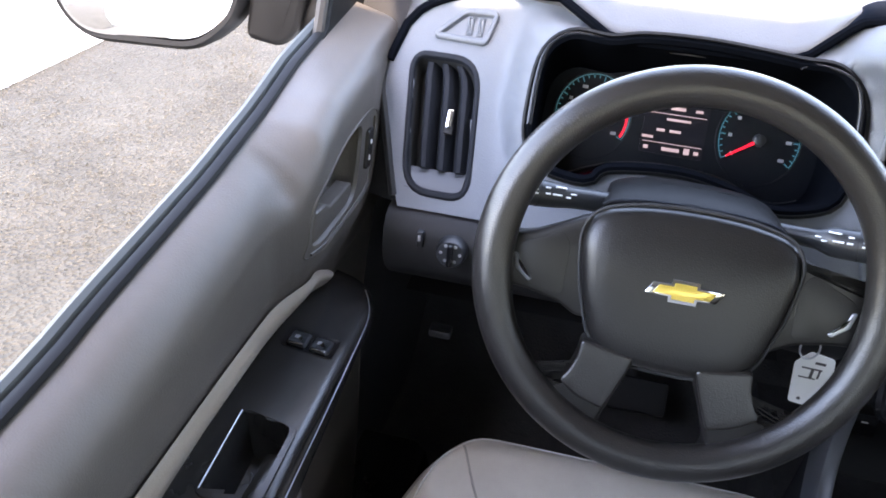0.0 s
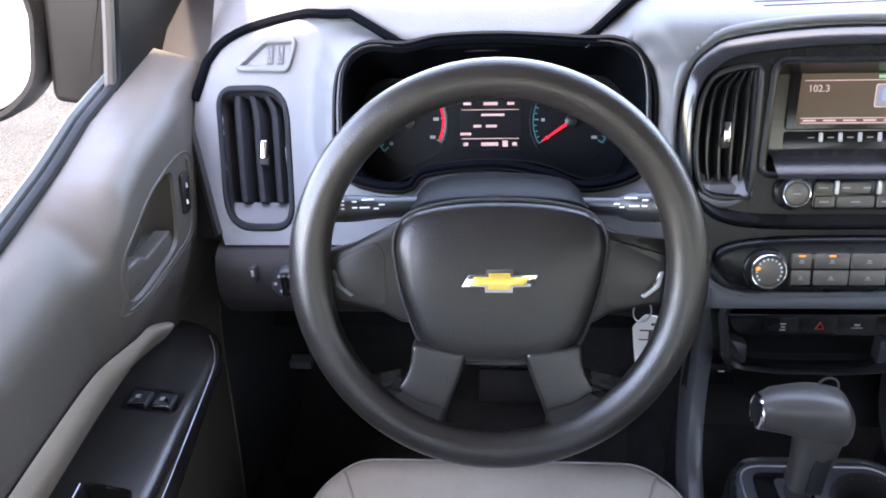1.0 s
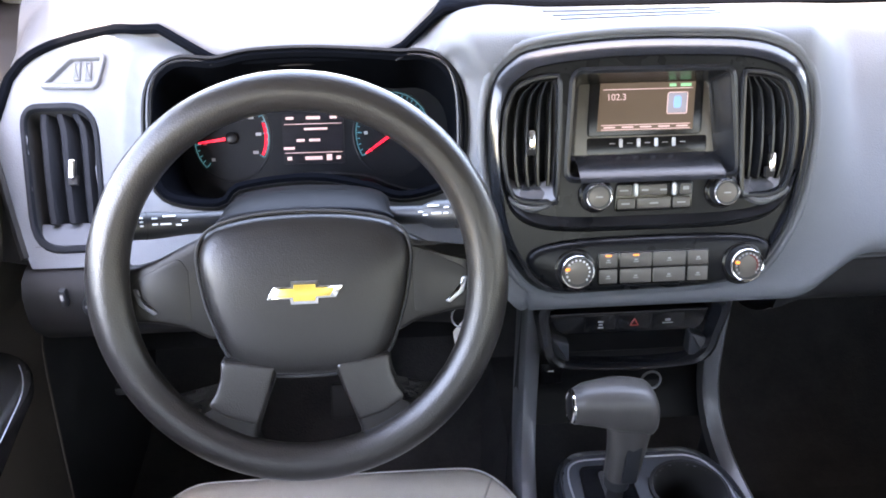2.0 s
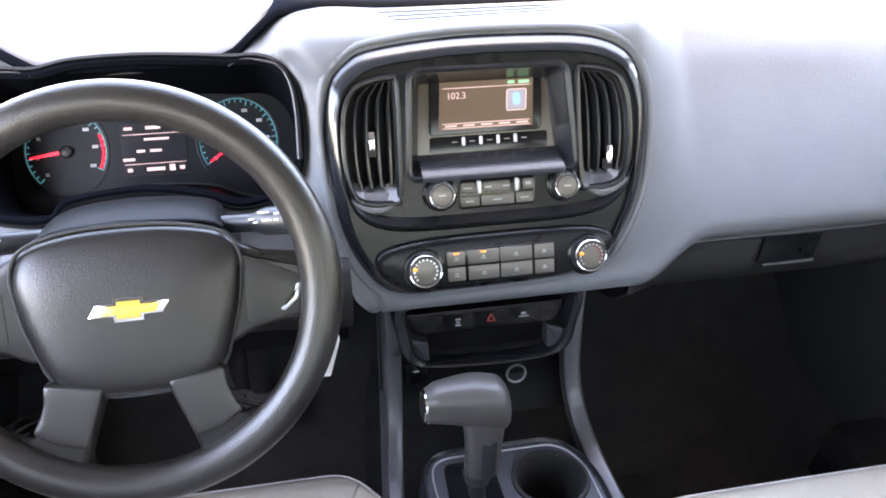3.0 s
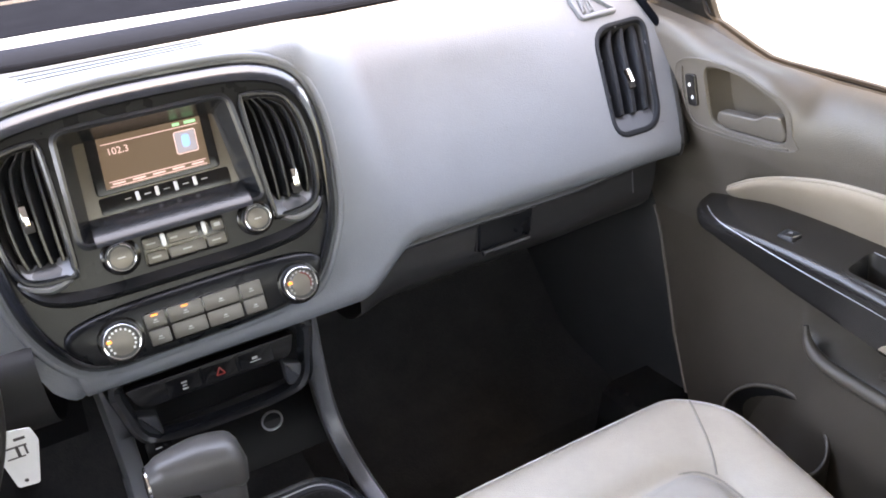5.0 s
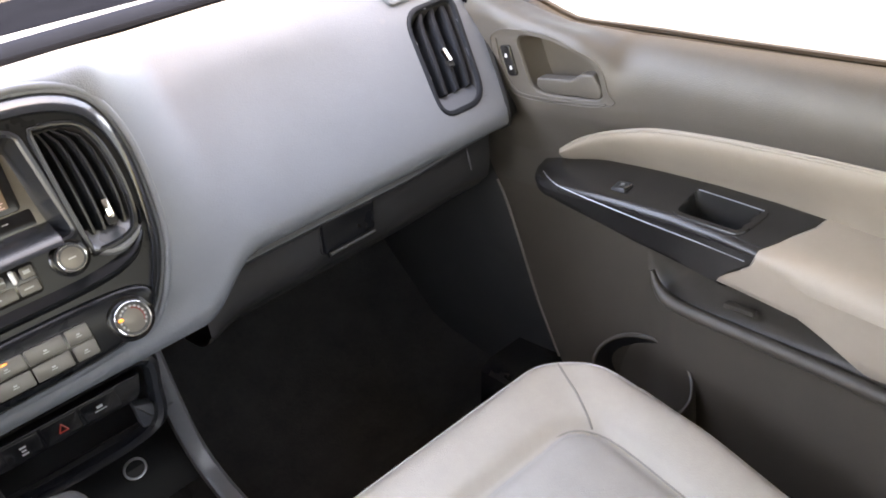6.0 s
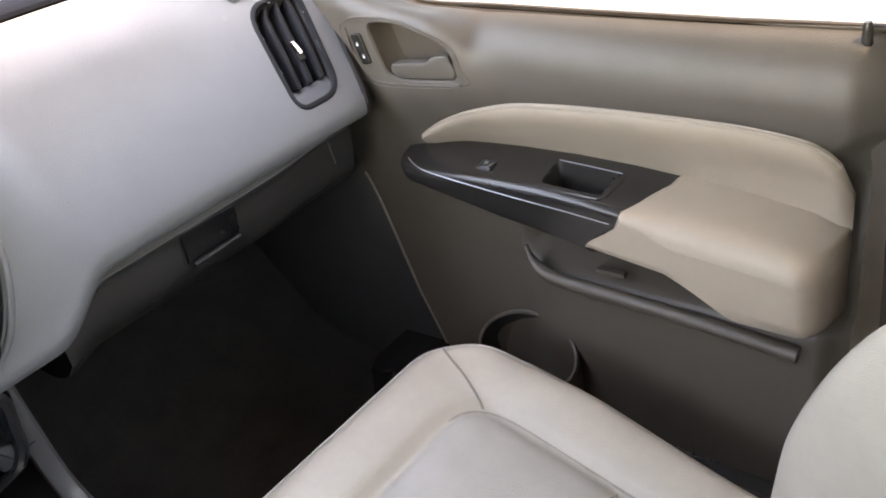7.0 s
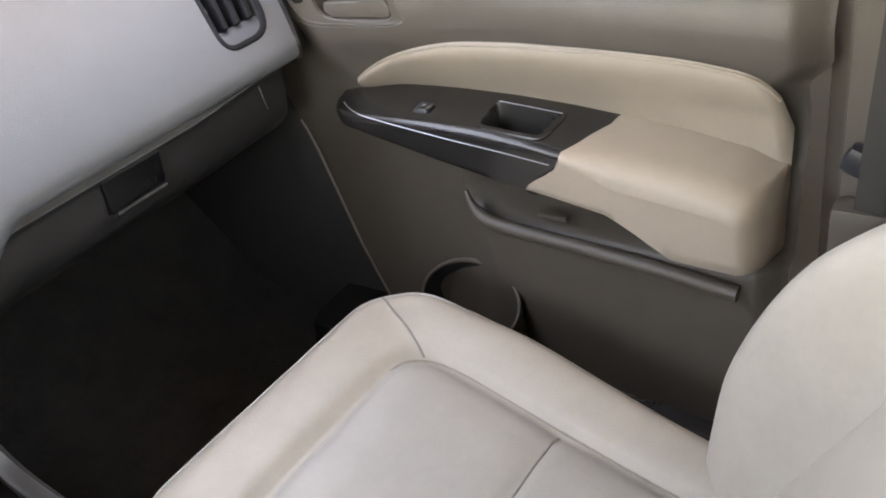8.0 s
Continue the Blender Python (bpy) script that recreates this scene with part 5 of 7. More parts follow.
wheel = thing("steering_wheel", tuple(W_C - W_OUT * 0.05), "black four-spoke steering wheel with grained airbag cover", "steering wheel")
rings = []
for k in range(120):
    a = 2 * math.pi * k / 120
    # finger swellings where the side spokes meet the rim
    grip = 0.0012 * (math.exp(-((math.cos(a) - 1) / 0.06) ** 2) + math.exp(-((math.cos(a) + 1) / 0.06) ** 2))
    rings.append([])
    for j in range(24):
        t = 2 * math.pi * j / 24
        rr = 0.1800 + (0.0187 + grip) * math.cos(t)
        rings[-1].append(wp(rr * math.cos(a), rr * math.sin(a), (0.0172 + grip) * math.sin(t)))
rings.append(rings[0])
part("rim", loft(rings, True), WHEEL_SKIN, wheel, "grained black urethane rim")


def spoke_plate(outline, front, back, soft, name, mat, parent=wheel, label=""):
    return part(name, slab(outline, wp, back, front, soft), mat, parent, label)


def domed(outline, centre, back, front, edge, name, mat, parent=wheel, label=""):
    """A pillowed plate: the outline shrinks towards its centre as it rises from edge to front."""
    rings = [[wp(p[0], p[1], back) for p in outline]]
    for t, v in ((1.0, 0.0), (0.985, 0.45), (0.95, 0.72), (0.88, 0.88), (0.72, 0.97), (0.4, 1.0), (0.1, 1.0)):
        rings.append([wp(centre[0] + (p[0] - centre[0]) * t, centre[1] + (p[1] - centre[1]) * t, edge + (front - edge) * v) for p in outline])
    return part(name, loft(rings, True, True, True), mat, parent, label, 50)


for s in (-1, 1):
    def fl(pts):
        return [(s * a, b) for a, b in (pts if s > 0 else pts[::-1])]
    arm_o = rounded(fl([(0.060, -0.054), (0.092, -0.056), (0.113, -0.0440), (0.145, -0.0375), (0.166, -0.0360), (0.176, -0.040), (0.178, 0.0), (0.176, 0.032), (0.166, 0.0165), (0.141, 0.0225), (0.112, 0.0365), (0.094, 0.0455), (0.060, 0.046)]), 0.006, 5)
    arm_p = spoke_plate(arm_o, -0.0125, -0.032, 0.0045, "side_spoke", WHEEL_SMOOTH, label="dark smooth side spoke")
    ins = rounded(fl([(0.108, -0.037), (0.140, -0.0325), (0.158, -0.016), (0.163, 0.000), (0.155, 0.008), (0.116, 0.026), (0.108, 0.014)]), 0.006, 4)
    spoke_plate(ins, -0.0120, -0.016, 0.0004, "spoke_inset", WHEEL_SMOOTH, arm_p)
    strip = [(0.1385, -0.0265), (0.1430, -0.0290), (0.1570, -0.0180), (0.1610, -0.0020), (0.1560, -0.0030), (0.1520, -0.0155)]
    if s > 0:
        spoke_plate(rounded(strip, 0.002, 3), -0.0100, -0.015, 0.001, "bright_strip", SATIN_SILVER, arm_p)
    else:
        spoke_plate(rounded(fl(strip), 0.002, 3), -0.0105, -0.015, 0.001, "strip", RAIL_GREY, arm_p)
    low_o = rounded(fl([(0.026, -0.080), (0.082, -0.072), (0.0830, -0.092), (0.0900, -0.110), (0.0985, -0.1195), (0.1120, -0.1215), (0.1280, -0.1170), (0.1520, -0.108), (0.1200, -0.150), (0.0720, -0.178), (0.0380, -0.184), (0.0470, -0.1680), (0.0520, -0.1540), (0.0430, -0.128), (0.0310, -0.097)]), 0.008, 6)
    lp = spoke_plate(low_o, 0.0, -0.026, 0.0060, "lower_spoke", WHEEL_SMOOTH, label="lower spoke")
    cap_o = rounded(fl([(0.029, -0.082), (0.081, -0.074), (0.0825, -0.092), (0.0885, -0.108), (0.0960, -0.1185), (0.0760, -0.1325), (0.0500, -0.1395), (0.0440, -0.126), (0.0335, -0.098)]), 0.005, 5)
    domed(cap_o, (s * 0.063, -0.108), -0.010, 0.0016, -0.0012, "spoke_cap", WHEEL_SKIN, lp, "dark grained spoke cap")
HALF_HUB = [(0.0, 0.0662), (0.030, 0.0652), (0.056, 0.0620), (0.082, 0.0550), (0.096, 0.0440), (0.1015, 0.0280), (0.1010, 0.0110), (0.0955, -0.0220), (0.0880, -0.0460), (0.0800, -0.0680), (0.0670, -0.0835), (0.0460, -0.0920), (0.0, -0.0945)]
HUB = curve([(0.0035 + a, b) for a, b in HALF_HUB] + [(0.0035 - a, b) for a, b in HALF_HUB[-2:0:-1]], 96, True)
hub = bmesh.new()
cx, cy = 0.0035, -0.015
hr = [[wp(p.x, p.y, -0.045) for p in HUB], [wp(p.x, p.y, -0.016) for p in HUB]]
for t, d in ((0.99, -0.010), (0.965, -0.0055), (0.92, -0.0015), (0.84, 0.0010), (0.70, 0.0024), (0.5, 0.003), (0.3, 0.003), (0.1, 0.003)):
    hr.append([wp(cx + (p.x - cx) * t, cy + (p.y - cy) * t, d - 0.010 * max(0.0, (p.y - 0.005) * t / 0.06) ** 2) for p in HUB])
loft(hr, True, True, True, hub)
part("airbag_cover", hub, WHEEL_COVER, wheel, "grained black airbag cover", 50)
part("cover_gap", tube([wp(p.x, p.y, -0.011) for p in grow(HUB, 0.001)] + [wp(HUB[0].x, HUB[0].y, -0.011)], 0.0019, 6, caps=False), CAVITY, wheel)
part("airbag_mark", bars([(0.003, -0.050, 0.006, 0.006), (0.003, -0.060, 0.022, 0.004)], wp, 0.0018, 0.0005), WHEEL_SMOOTH, wheel, "faint embossed airbag mark")
back = bmesh.new()
turned([(-0.09, 0.05), (-0.06, 0.075), (-0.035, 0.08), (-0.02, 0.06)], wp(0, -0.01, 0), W_OUT, 32, back)
part("hub_back", back, BLACK, wheel)
# emblem: plain gold shape in a bright border
BADGE = [(-0.0363, -0.0057), (-0.0143, -0.0060), (-0.0138, -0.0114), (0.0124, -0.0114), (0.0128, -0.0060), (0.0295, -0.0057), (0.0363, 0.0060), (0.0134, 0.0062), (0.0130, 0.0112), (-0.0126, 0.0112), (-0.0130, 0.0062), (-0.0295, 0.0060)]
bo = [(a + 0.0035, b - 0.0095) for a, b in BADGE]
badge = part("badge", slab(bo, wp, 0.0, 0.0052, 0.0008), CHROME, wheel, "bright-edged badge")
bi = [(0.0035 + a * 0.80, -0.0095 + b * 0.72) for a, b in BADGE]
part("badge_fill", slab(bi, wp, 0.004, 0.0060, 0.0006), GOLD, badge, "gold badge centre")

# ---------- column, stalks, key ----------
col = thing("steering_column", (0, 0.12, 1.12), "black steering column cover with two stalks", "steering column")
sh = []
for t in range(10):
    v = t / 9
    c = Vector((0, 0.085, 1.155)).lerp(Vector((0, 0.235, 1.085)), v)
    w, h = 0.083 + 0.012 * v, 0.058 - 0.008 * v
    ring = []
    for j in range(28):
        a = 2 * math.pi * j / 28
        x, z = math.copysign(abs(math.cos(a)) ** 0.6, math.cos(a)) * w, math.copysign(abs(math.sin(a)) ** 0.7, math.sin(a)) * h
        ring.append(c + Vector((x, z * math.sin(TILT_W), z * math.cos(TILT_W))))
    sh.append(ring)
part("shroud", loft(sh, True, True, True), BLACK, col, "black column shroud")
hood_c = []
for t in range(12):
    v = t / 11
    y = 0.062 + 0.075 * v
    hood_c.append([Vector((-0.003 + 0.089 * math.cos(math.pi * k / 14) * (1 - 0.06 * v), y, 1.184 + (0.030 - 0.006 * (1 - v) ** 3) * math.sin(math.pi * k / 14) ** 0.5 - 0.014 * v ** 2 + (-0.06 if k in (0, 14) else 0))) for k in range(15)])
part("shroud_top", loft(hood_c + [[p + Vector((0, 0.012, -0.03)) for p in hood_c[-1]]], False), COLUMN_BLACK, col, "upper column cover", 60)
part("shroud_edge", tube([p + Vector((0, -0.001, 0.0005)) for p in hood_c[0][1:-1]], 0.0022, 8), LEDGE_BLACK, col, "rounded front edge of the column cover")
for s in (-1, 1):
    p0, p1 = Vector((s * 0.078 - 0.004, 0.085, 1.186)), Vector((s * 0.170 - 0.004, 0.046, 1.203 if s < 0 else 1.204))
    rad = (lambda t: 0.0110 + 0.0028 * smooth(0.35, 0.75, t) - 0.003 * smooth(0.95, 1.0, t)) if s < 0 else (lambda t: 0.0095 + 0.0052 * smooth(0.42, 0.58, t) - 0.003 * smooth(0.95, 1.0, t))
    stalk = part("stalk", tube([p0.lerp(p1, t / 16) for t in range(17)], rad, 18, 0.85), SATIN_BLACK, col, "black stalk with white marks")
    ax = (p1 - p0).normalized()
    turn = ax.to_track_quat("X", "Z").to_matrix()
    face = (Vector((0, -0.75, 0.66)) - ax * ax.dot(Vector((0, -0.75, 0.66)))).normalized()
    rise = face.cross(ax) * (1 if face.cross(ax).z > 0 else -1)
    mk = bmesh.new()
    for t, w, up in ((0.46, 0.006, 0.000), (0.52, 0.005, -0.004), (0.60, 0.012, 0.005), (0.64, 0.010, -0.003), (0.74, 0.005, 0.003), (0.74, 0.005, -0.003), (0.86, 0.003, 0.004), (0.86, 0.003, 0.000), (0.86, 0.003, -0.004)):
        block((w, 0.0016, 0.0011), p0.lerp(p1, t) + face * (rad(t) * 0.95) + rise * up, 0.0, turn, mk)
    part("stalk_marks", mk, PRINT_WHITE, stalk)
    for t in (0.80, 0.94):
        part("stalk_groove", tube([p0.lerp(p1, t), p0.lerp(p1, t + 0.012)], rad(t) + 0.0003, 18, 0.85), CAVITY, stalk)
    part("stalk_tip", tube([p0.lerp(p1, 0.97), p0.lerp(p1, 1.0), p0.lerp(p1, 1.03)], lambda t: 0.0115 - 0.004 * t, 14), BLACK, stalk)

key = thing("ignition_key", (0.125, 0.06, 1.10), "ignition key with a white card tag hanging from it", "key")
part("lock_barrel", turned([(0, 0.019), (0.02, 0.018), (0.024, 0.014), (0.0245, 0)], (0.118, 0.135, 1.098), (0.55, -0.8, -0.1), 24), SATIN_BLACK, key)
part("key_head", slab(rounded([(-0.012, -0.02), (0.012, -0.02), (0.014, 0.012), (-0.014, 0.012)], 0.007), lambda a, b, d: Vector((0.146 + a * 0.5, 0.098 + a * 0.3 - d, 1.076 + b)), -0.003, 0.004, 0.002), BLACK, key, "black key head")
part("key_loop", tube([Vector((0.157 + 0.010 * math.cos(t), 0.100, 1.046 + 0.014 * math.sin(t))) for t in [2 * math.pi * k / 20 for k in range(21)]], 0.0011, 6, caps=False), SATIN_SILVER, key)
tagp = lambda a, b, d: Vector((0.004 + 1.08 * a, 0.105 - d - 0.05 * (a - 0.15), 1.08 * b - 0.125))
tag_o = rounded([(0.141, 1.012), (0.160, 1.010), (0.173, 1.058), (0.170, 1.074), (0.146, 1.078), (0.134, 1.062)], 0.003, 3)
tagc = part("card_tag", slab(tag_o, tagp, 0.0, 0.0012), PAPER, key, "white card tag with scribbled bars")
part("tag_marks", bars([(0.152, 1.058, 0.020, 0.0018), (0.158, 1.066, 0.010, 0.003), (0.150, 1.046, 0.016, 0.0014), (0.153, 1.052, 0.003, 0.012), (0.160, 1.052, 0.002, 0.010)], tagp, 0.0013), INK, tagc)
part("tag_hole", slab([(0.150 + 0.002 * math.cos(t), 1.018 + 0.002 * math.sin(t)) for t in [2 * math.pi * k / 10 for k in range(10)]], tagp, 0.0012, 0.0016), INK, tagc)

ped = thing("brake_pedal", (0.03, 0.5, 0.62), "black brake pedal under the dashboard", "pedal")
part("pad", block((0.13, 0.03, 0.06), (0.03, 0.47, 0.63), 0.006, Euler((radians(-35), 0, 0)).to_matrix()), RUBBER, ped)
part("arm", tube([(0.03, 0.49, 0.64), (0.03, 0.54, 0.75), (0.03, 0.60, 0.90)], 0.012, 10), BLACK, ped)


# ---------- seats ----------
def seat(cx, front, label):
    """A bucket seat: cx its middle, front the y of the cushion's front edge."""
    s = thing("bucket_seat", (cx, front - 0.3, FLOOR), label, "car seat", "front seats")
    half, deep = 0.271, 0.56

    def insert(x, b):
        """Distance outside the rounded middle panel; x from the seat's middle, b behind the front edge."""
        qx, qb = abs(x) - 0.155 + 0.055, 0.124 + 0.055 - b
        return math.hypot(max(qx, 0), max(qb, 0)) + min(max(qx, qb), 0) - 0.055

    def top(a, b):
        """Height of the cushion; a: -1..1 across, b: metres behind the front edge."""
        z = 0.792 - 0.21 * b - 0.03 * smooth(0.0, 0.09, -b + 0.05)
        z += 0.020 * math.sin(math.pi * min(1.0, max(0.0, (abs(a) - 0.60) / 0.40))) ** 0.8 * smooth(0.05, 0.25, b)
        gap = insert(a * half, b)
        z += 0.006 * smooth(0.0, 0.07, -gap) - 0.012 * math.exp(-(gap / 0.011) ** 2)
        z -= 0.006 * math.exp(-((b - 0.35) / 0.009) ** 2) * (1 - smooth(0.52, 0.60, abs(a)))
        z -= 0.055 * smooth(0.80, 1.02, abs(a)) ** 2
        return z

    rings = []
    nb, na = 70, 81
    for i in range(nb + 1):
        b = deep * i / nb
        row = []
        for k in range(na):
            a = -1 + 2 * k / (na - 1)
            corner = smooth(0.55, 1.0, abs(a)) ** 2 * 0.10
            bb = b + corner * (1 - b / deep)
            z = top(a, b)
            nose = math.sqrt(max(0.0, 1 - (1 - min(1.0, b / 0.035)) ** 2))
            z -= 0.030 * (1 - nose)
            row.append(Vector((cx + a * half * (1 - 0.09 * smooth(0.12, 0.5, b)), front - bb, z)))
        rings.append(row)
    cushion = part("cushion", loft(rings, False), SEAT_VINYL, s, "light grey vinyl cushion with sewn panels", 80)
    cushion.data.materials.append(SEAT_INSERT)
    for f in cushion.data.polygons:
        b = front - f.center.y
        if insert((f.center.x - cx) / (1 - 0.09 * smooth(0.12, 0.5, b)), b) < 0:
            f.material_index = 1
    skirt = []
    rim_pts = [Vector((p.x, p.y, p.z)) for p in ([r[0] for r in rings[::-1]] + rings[0][1:-1] + [r[-1] for r in rings])]
    outward = []
    for p in rim_pts:
        outward.append(Vector((p.x - cx, (p.y - front + 0.30) * 0.6, 0)).normalized())
    for dz, dd in ((0.0, 0.0), (-0.003, 0.008), (-0.010, 0.017), (-0.028, 0.024), (-0.07, 0.020), (-0.13, 0.004), (-0.15, -0.03)):
        skirt.append([p + Vector((0, 0, dz)) + o * dd for p, o in zip(rim_pts, outward)])
    part("cushion_side", loft(skirt, False), SEAT_SIDE, s, "grey vinyl cushion side", 80)
    part("piping", tube([p + o * 0.002 + Vector((0, 0, -0.001)) for p, o in zip(rim_pts, outward)], 0.0032, 6), SEAT_VINYL, s)

    def sewn(points, name="seam", r=0.0016, mat=SEAM_DARK, up=0.0006, n=40):
        pts = curve([(a, b) for a, b in points], n)
        out = []
        for p in pts:
            corner = smooth(0.55, 1.0, abs(p.x)) ** 2 * 0.10
            z = top(p.x, p.y) - 0.030 * (1 - math.sqrt(max(0.0, 1 - (1 - min(1.0, max(0, p.y) / 0.035)) ** 2)))
            out.append(Vector((cx + p.x * half * (1 - 0.09 * smooth(0.12, 0.5, p.y)), front - p.y - corner * (1 - p.y / deep), z + up)))
        return part(name, tube(out, r, 6), mat, s)

    sewn([(-0.59, 0.54), (-0.59, 0.3), (-0.59, 0.20), (-0.575, 0.165), (-0.53, 0.141), (-0.46, 0.128), (-0.36, 0.124), (0, 0.124), (0.36, 0.124), (0.46, 0.128), (0.53, 0.141), (0.575, 0.165), (0.59, 0.20), (0.59, 0.3), (0.59, 0.54)], r=0.0018, up=-0.0005, n=90)
    for k in (-1, 1):
        sewn([(k * 0.565, 0.150), (k * 0.66, 0.10), (k * 0.75, 0.03)])
        sewn([(k * 0.94, 0.55), (k * 0.94, 0.3), (k * 0.93, 0.10), (k * 0.86, 0.035), (k * 0.75, 0.020)], "stitch", 0.0010, STITCH, 0.001)
    sewn([(-0.56, 0.35), (0, 0.352), (0.56, 0.35)])
    sewn([(-0.75, 0.020), (-0.3, 0.015), (0.3, 0.015), (0.75, 0.020)], "stitch", 0.0010, STITCH, 0.001)

    # backrest
    lean = radians(27)
    base = Vector((cx, front - 0.583, 0.66))
    upv, outv = Vector((0, -math.sin(lean), math.cos(lean))), Vector((0, math.cos(lean), math.sin(lean)))

    def bp(a, h, d):
        return base + Vector((a, 0, 0)) + upv * h + outv * d

    breadth = [(p.x, p.y) for p in curve([(0, 0.225), (0.10, 0.240), (0.25, 0.255), (0.40, 0.245), (0.52, 0.205), (0.60, 0.150)], 60)]
    bolster = [(p.x, p.y) for p in curve([(0, 0.05), (0.06, 0.073), (0.12, 0.092), (0.20, 0.101), (0.28, 0.097), (0.34, 0.080), (0.40, 0.055), (0.48, 0.025), (0.6, 0.0)], 60)]
    rows_ = []
    for i in range(61):
        h = 0.60 * i / 60
        w = lerp_table(breadth, h)
        row = []
        for k in range(49):
            a = -1 + 2 * k / 48
            d = 0.035 + lerp_table(bolster, h) * smooth(0.55, 0.86, abs(a)) - 0.085 * smooth(0.88, 1.0, abs(a)) ** 2
            d -= 0.010 * math.exp(-((abs(a) - 0.58) / 0.05) ** 2)
            d -= 0.05 * smooth(0.53, 0.60, h) ** 2
            row.append(bp(a * w, h, d))
        rows_.append(row)
    part("backrest", loft(rows_, False), SEAT_VINYL, s, "light grey vinyl backrest with side bolsters", 80)
    shell = []
    for row in rows_:
        shell.append([row[0]] + [row[0].lerp(row[-1], t) - outv * (0.035 + 0.07 * math.sin(math.pi * t)) for t in (0.02, 0.15, 0.35, 0.5, 0.65, 0.85, 0.98)] + [row[-1]])
    part("backrest_shell", loft(shell, False), SEAT_SIDE, s, "grey vinyl backrest rear", 80)
    hr = part("headrest", loft([[bp(math.copysign(abs(math.cos(t)) ** 0.6, math.cos(t)) * 0.125 * q, 0.66 + hh, 0.02 + math.copysign(abs(math.sin(t)) ** 0.6, math.sin(t)) * 0.045 * q) for t in [2 * math.pi * j / 24 for j in range(24)]] for hh, q in ((0.0, 0.7), (0.01, 0.9), (0.03, 1.0), (0.08, 1.0), (0.10, 0.9), (0.11, 0.7))], True, True, True), SEAT_VINYL, s, "grey vinyl headrest")
    for a in (-0.05, 0.05):
        part("headrest_post", tube([bp(a, 0.55, -0.01), bp(a, 0.68, 0.0)], 0.006, 10), CHROME, hr)
    for a in (-0.20, 0.20):
        part("seat_rail", block((0.05, 0.50, 0.16), (cx + a, front - 0.33, FLOOR + 0.08), 0.008), BLACK, s)
    part("side_cover", block((0.035, 0.36, 0.10), (cx + (0.255 if cx > XC else -0.255), front - 0.38, 0.60), 0.012), BLACK, s, "black plastic seat side cover")
    return s


seat(-0.002, 0.155, "light grey vinyl driver seat with reclined backrest")
seat(0.772, 0.030, "light grey vinyl passenger seat with sewn side bolsters")


# ---------- doors ----------
SILL_Z = {-1: [(-0.52, 1.172), (-0.30, 1.190), (-0.246, 1.199), (-0.175, 1.207), (-0.068, 1.220), (0.051, 1.242), (0.135, 1.264), (0.195, 1.272), (0.36, 1.292)],
          1: [(-0.52, 1.169), (-0.353, 1.176), (-0.153, 1.187), (-0.027, 1.195), (0.07, 1.199), (0.10, 1.202), (0.13, 1.212), (0.20, 1.240), (0.36, 1.272)]}
CREST_Z = {-1: [(-0.07, 1.13), (-0.018, 1.168), (0.001, 1.200), (0.044, 1.232), (0.09, 1.247), (0.181, 1.258), (0.36, 1.275)],
           1: [(-0.07, 1.13), (-0.018, 1.158), (0.001, 1.180), (0.049, 1.200), (0.094, 1.210), (0.148, 1.220), (0.20, 1.236), (0.36, 1.265)]}


@functools.lru_cache(None)
def door_section(s, y):
    """Upper trim at a place along the door: half-width and height from the bolster up to the sill."""
    zs, zc, w = lerp_table(SILL_Z[s], y), lerp_table(CREST_Z[s], y), smooth(-0.07, 0.04, y)
    out = 0.006 * smooth(0.19, 0.26, y)
    rear = [(0.788, 1.00), (0.784, 1.035), (0.780, 1.07), (0.777, 1.10), (0.7765, zs - 0.062), (0.780, zs - 0.043), (0.788, zs - 0.026), (0.803, zs - 0.010), (0.828, zs)]
    fore = [(0.788, 1.00), (0.775, 1.04), (0.761 + out, 1.08), (0.757 + out, 1.12), (0.757 + out, zc - 0.032), (0.7615 + out, zc - 0.011), (0.775, zc), (0.799, (zc + zs) / 2), (0.828, zs)]
    return curve([(a[0] + (b[0] - a[0]) * w, a[1] + (b[1] - a[1]) * w) for a, b in zip(rear, fore)], 56)


@functools.lru_cache(None)
def door_table(s, y):
    kept = []
    for p in door_section(s, y):
        if not kept or p.y > kept[-1][0]:
            kept.append((p.y, p.x))
    return kept


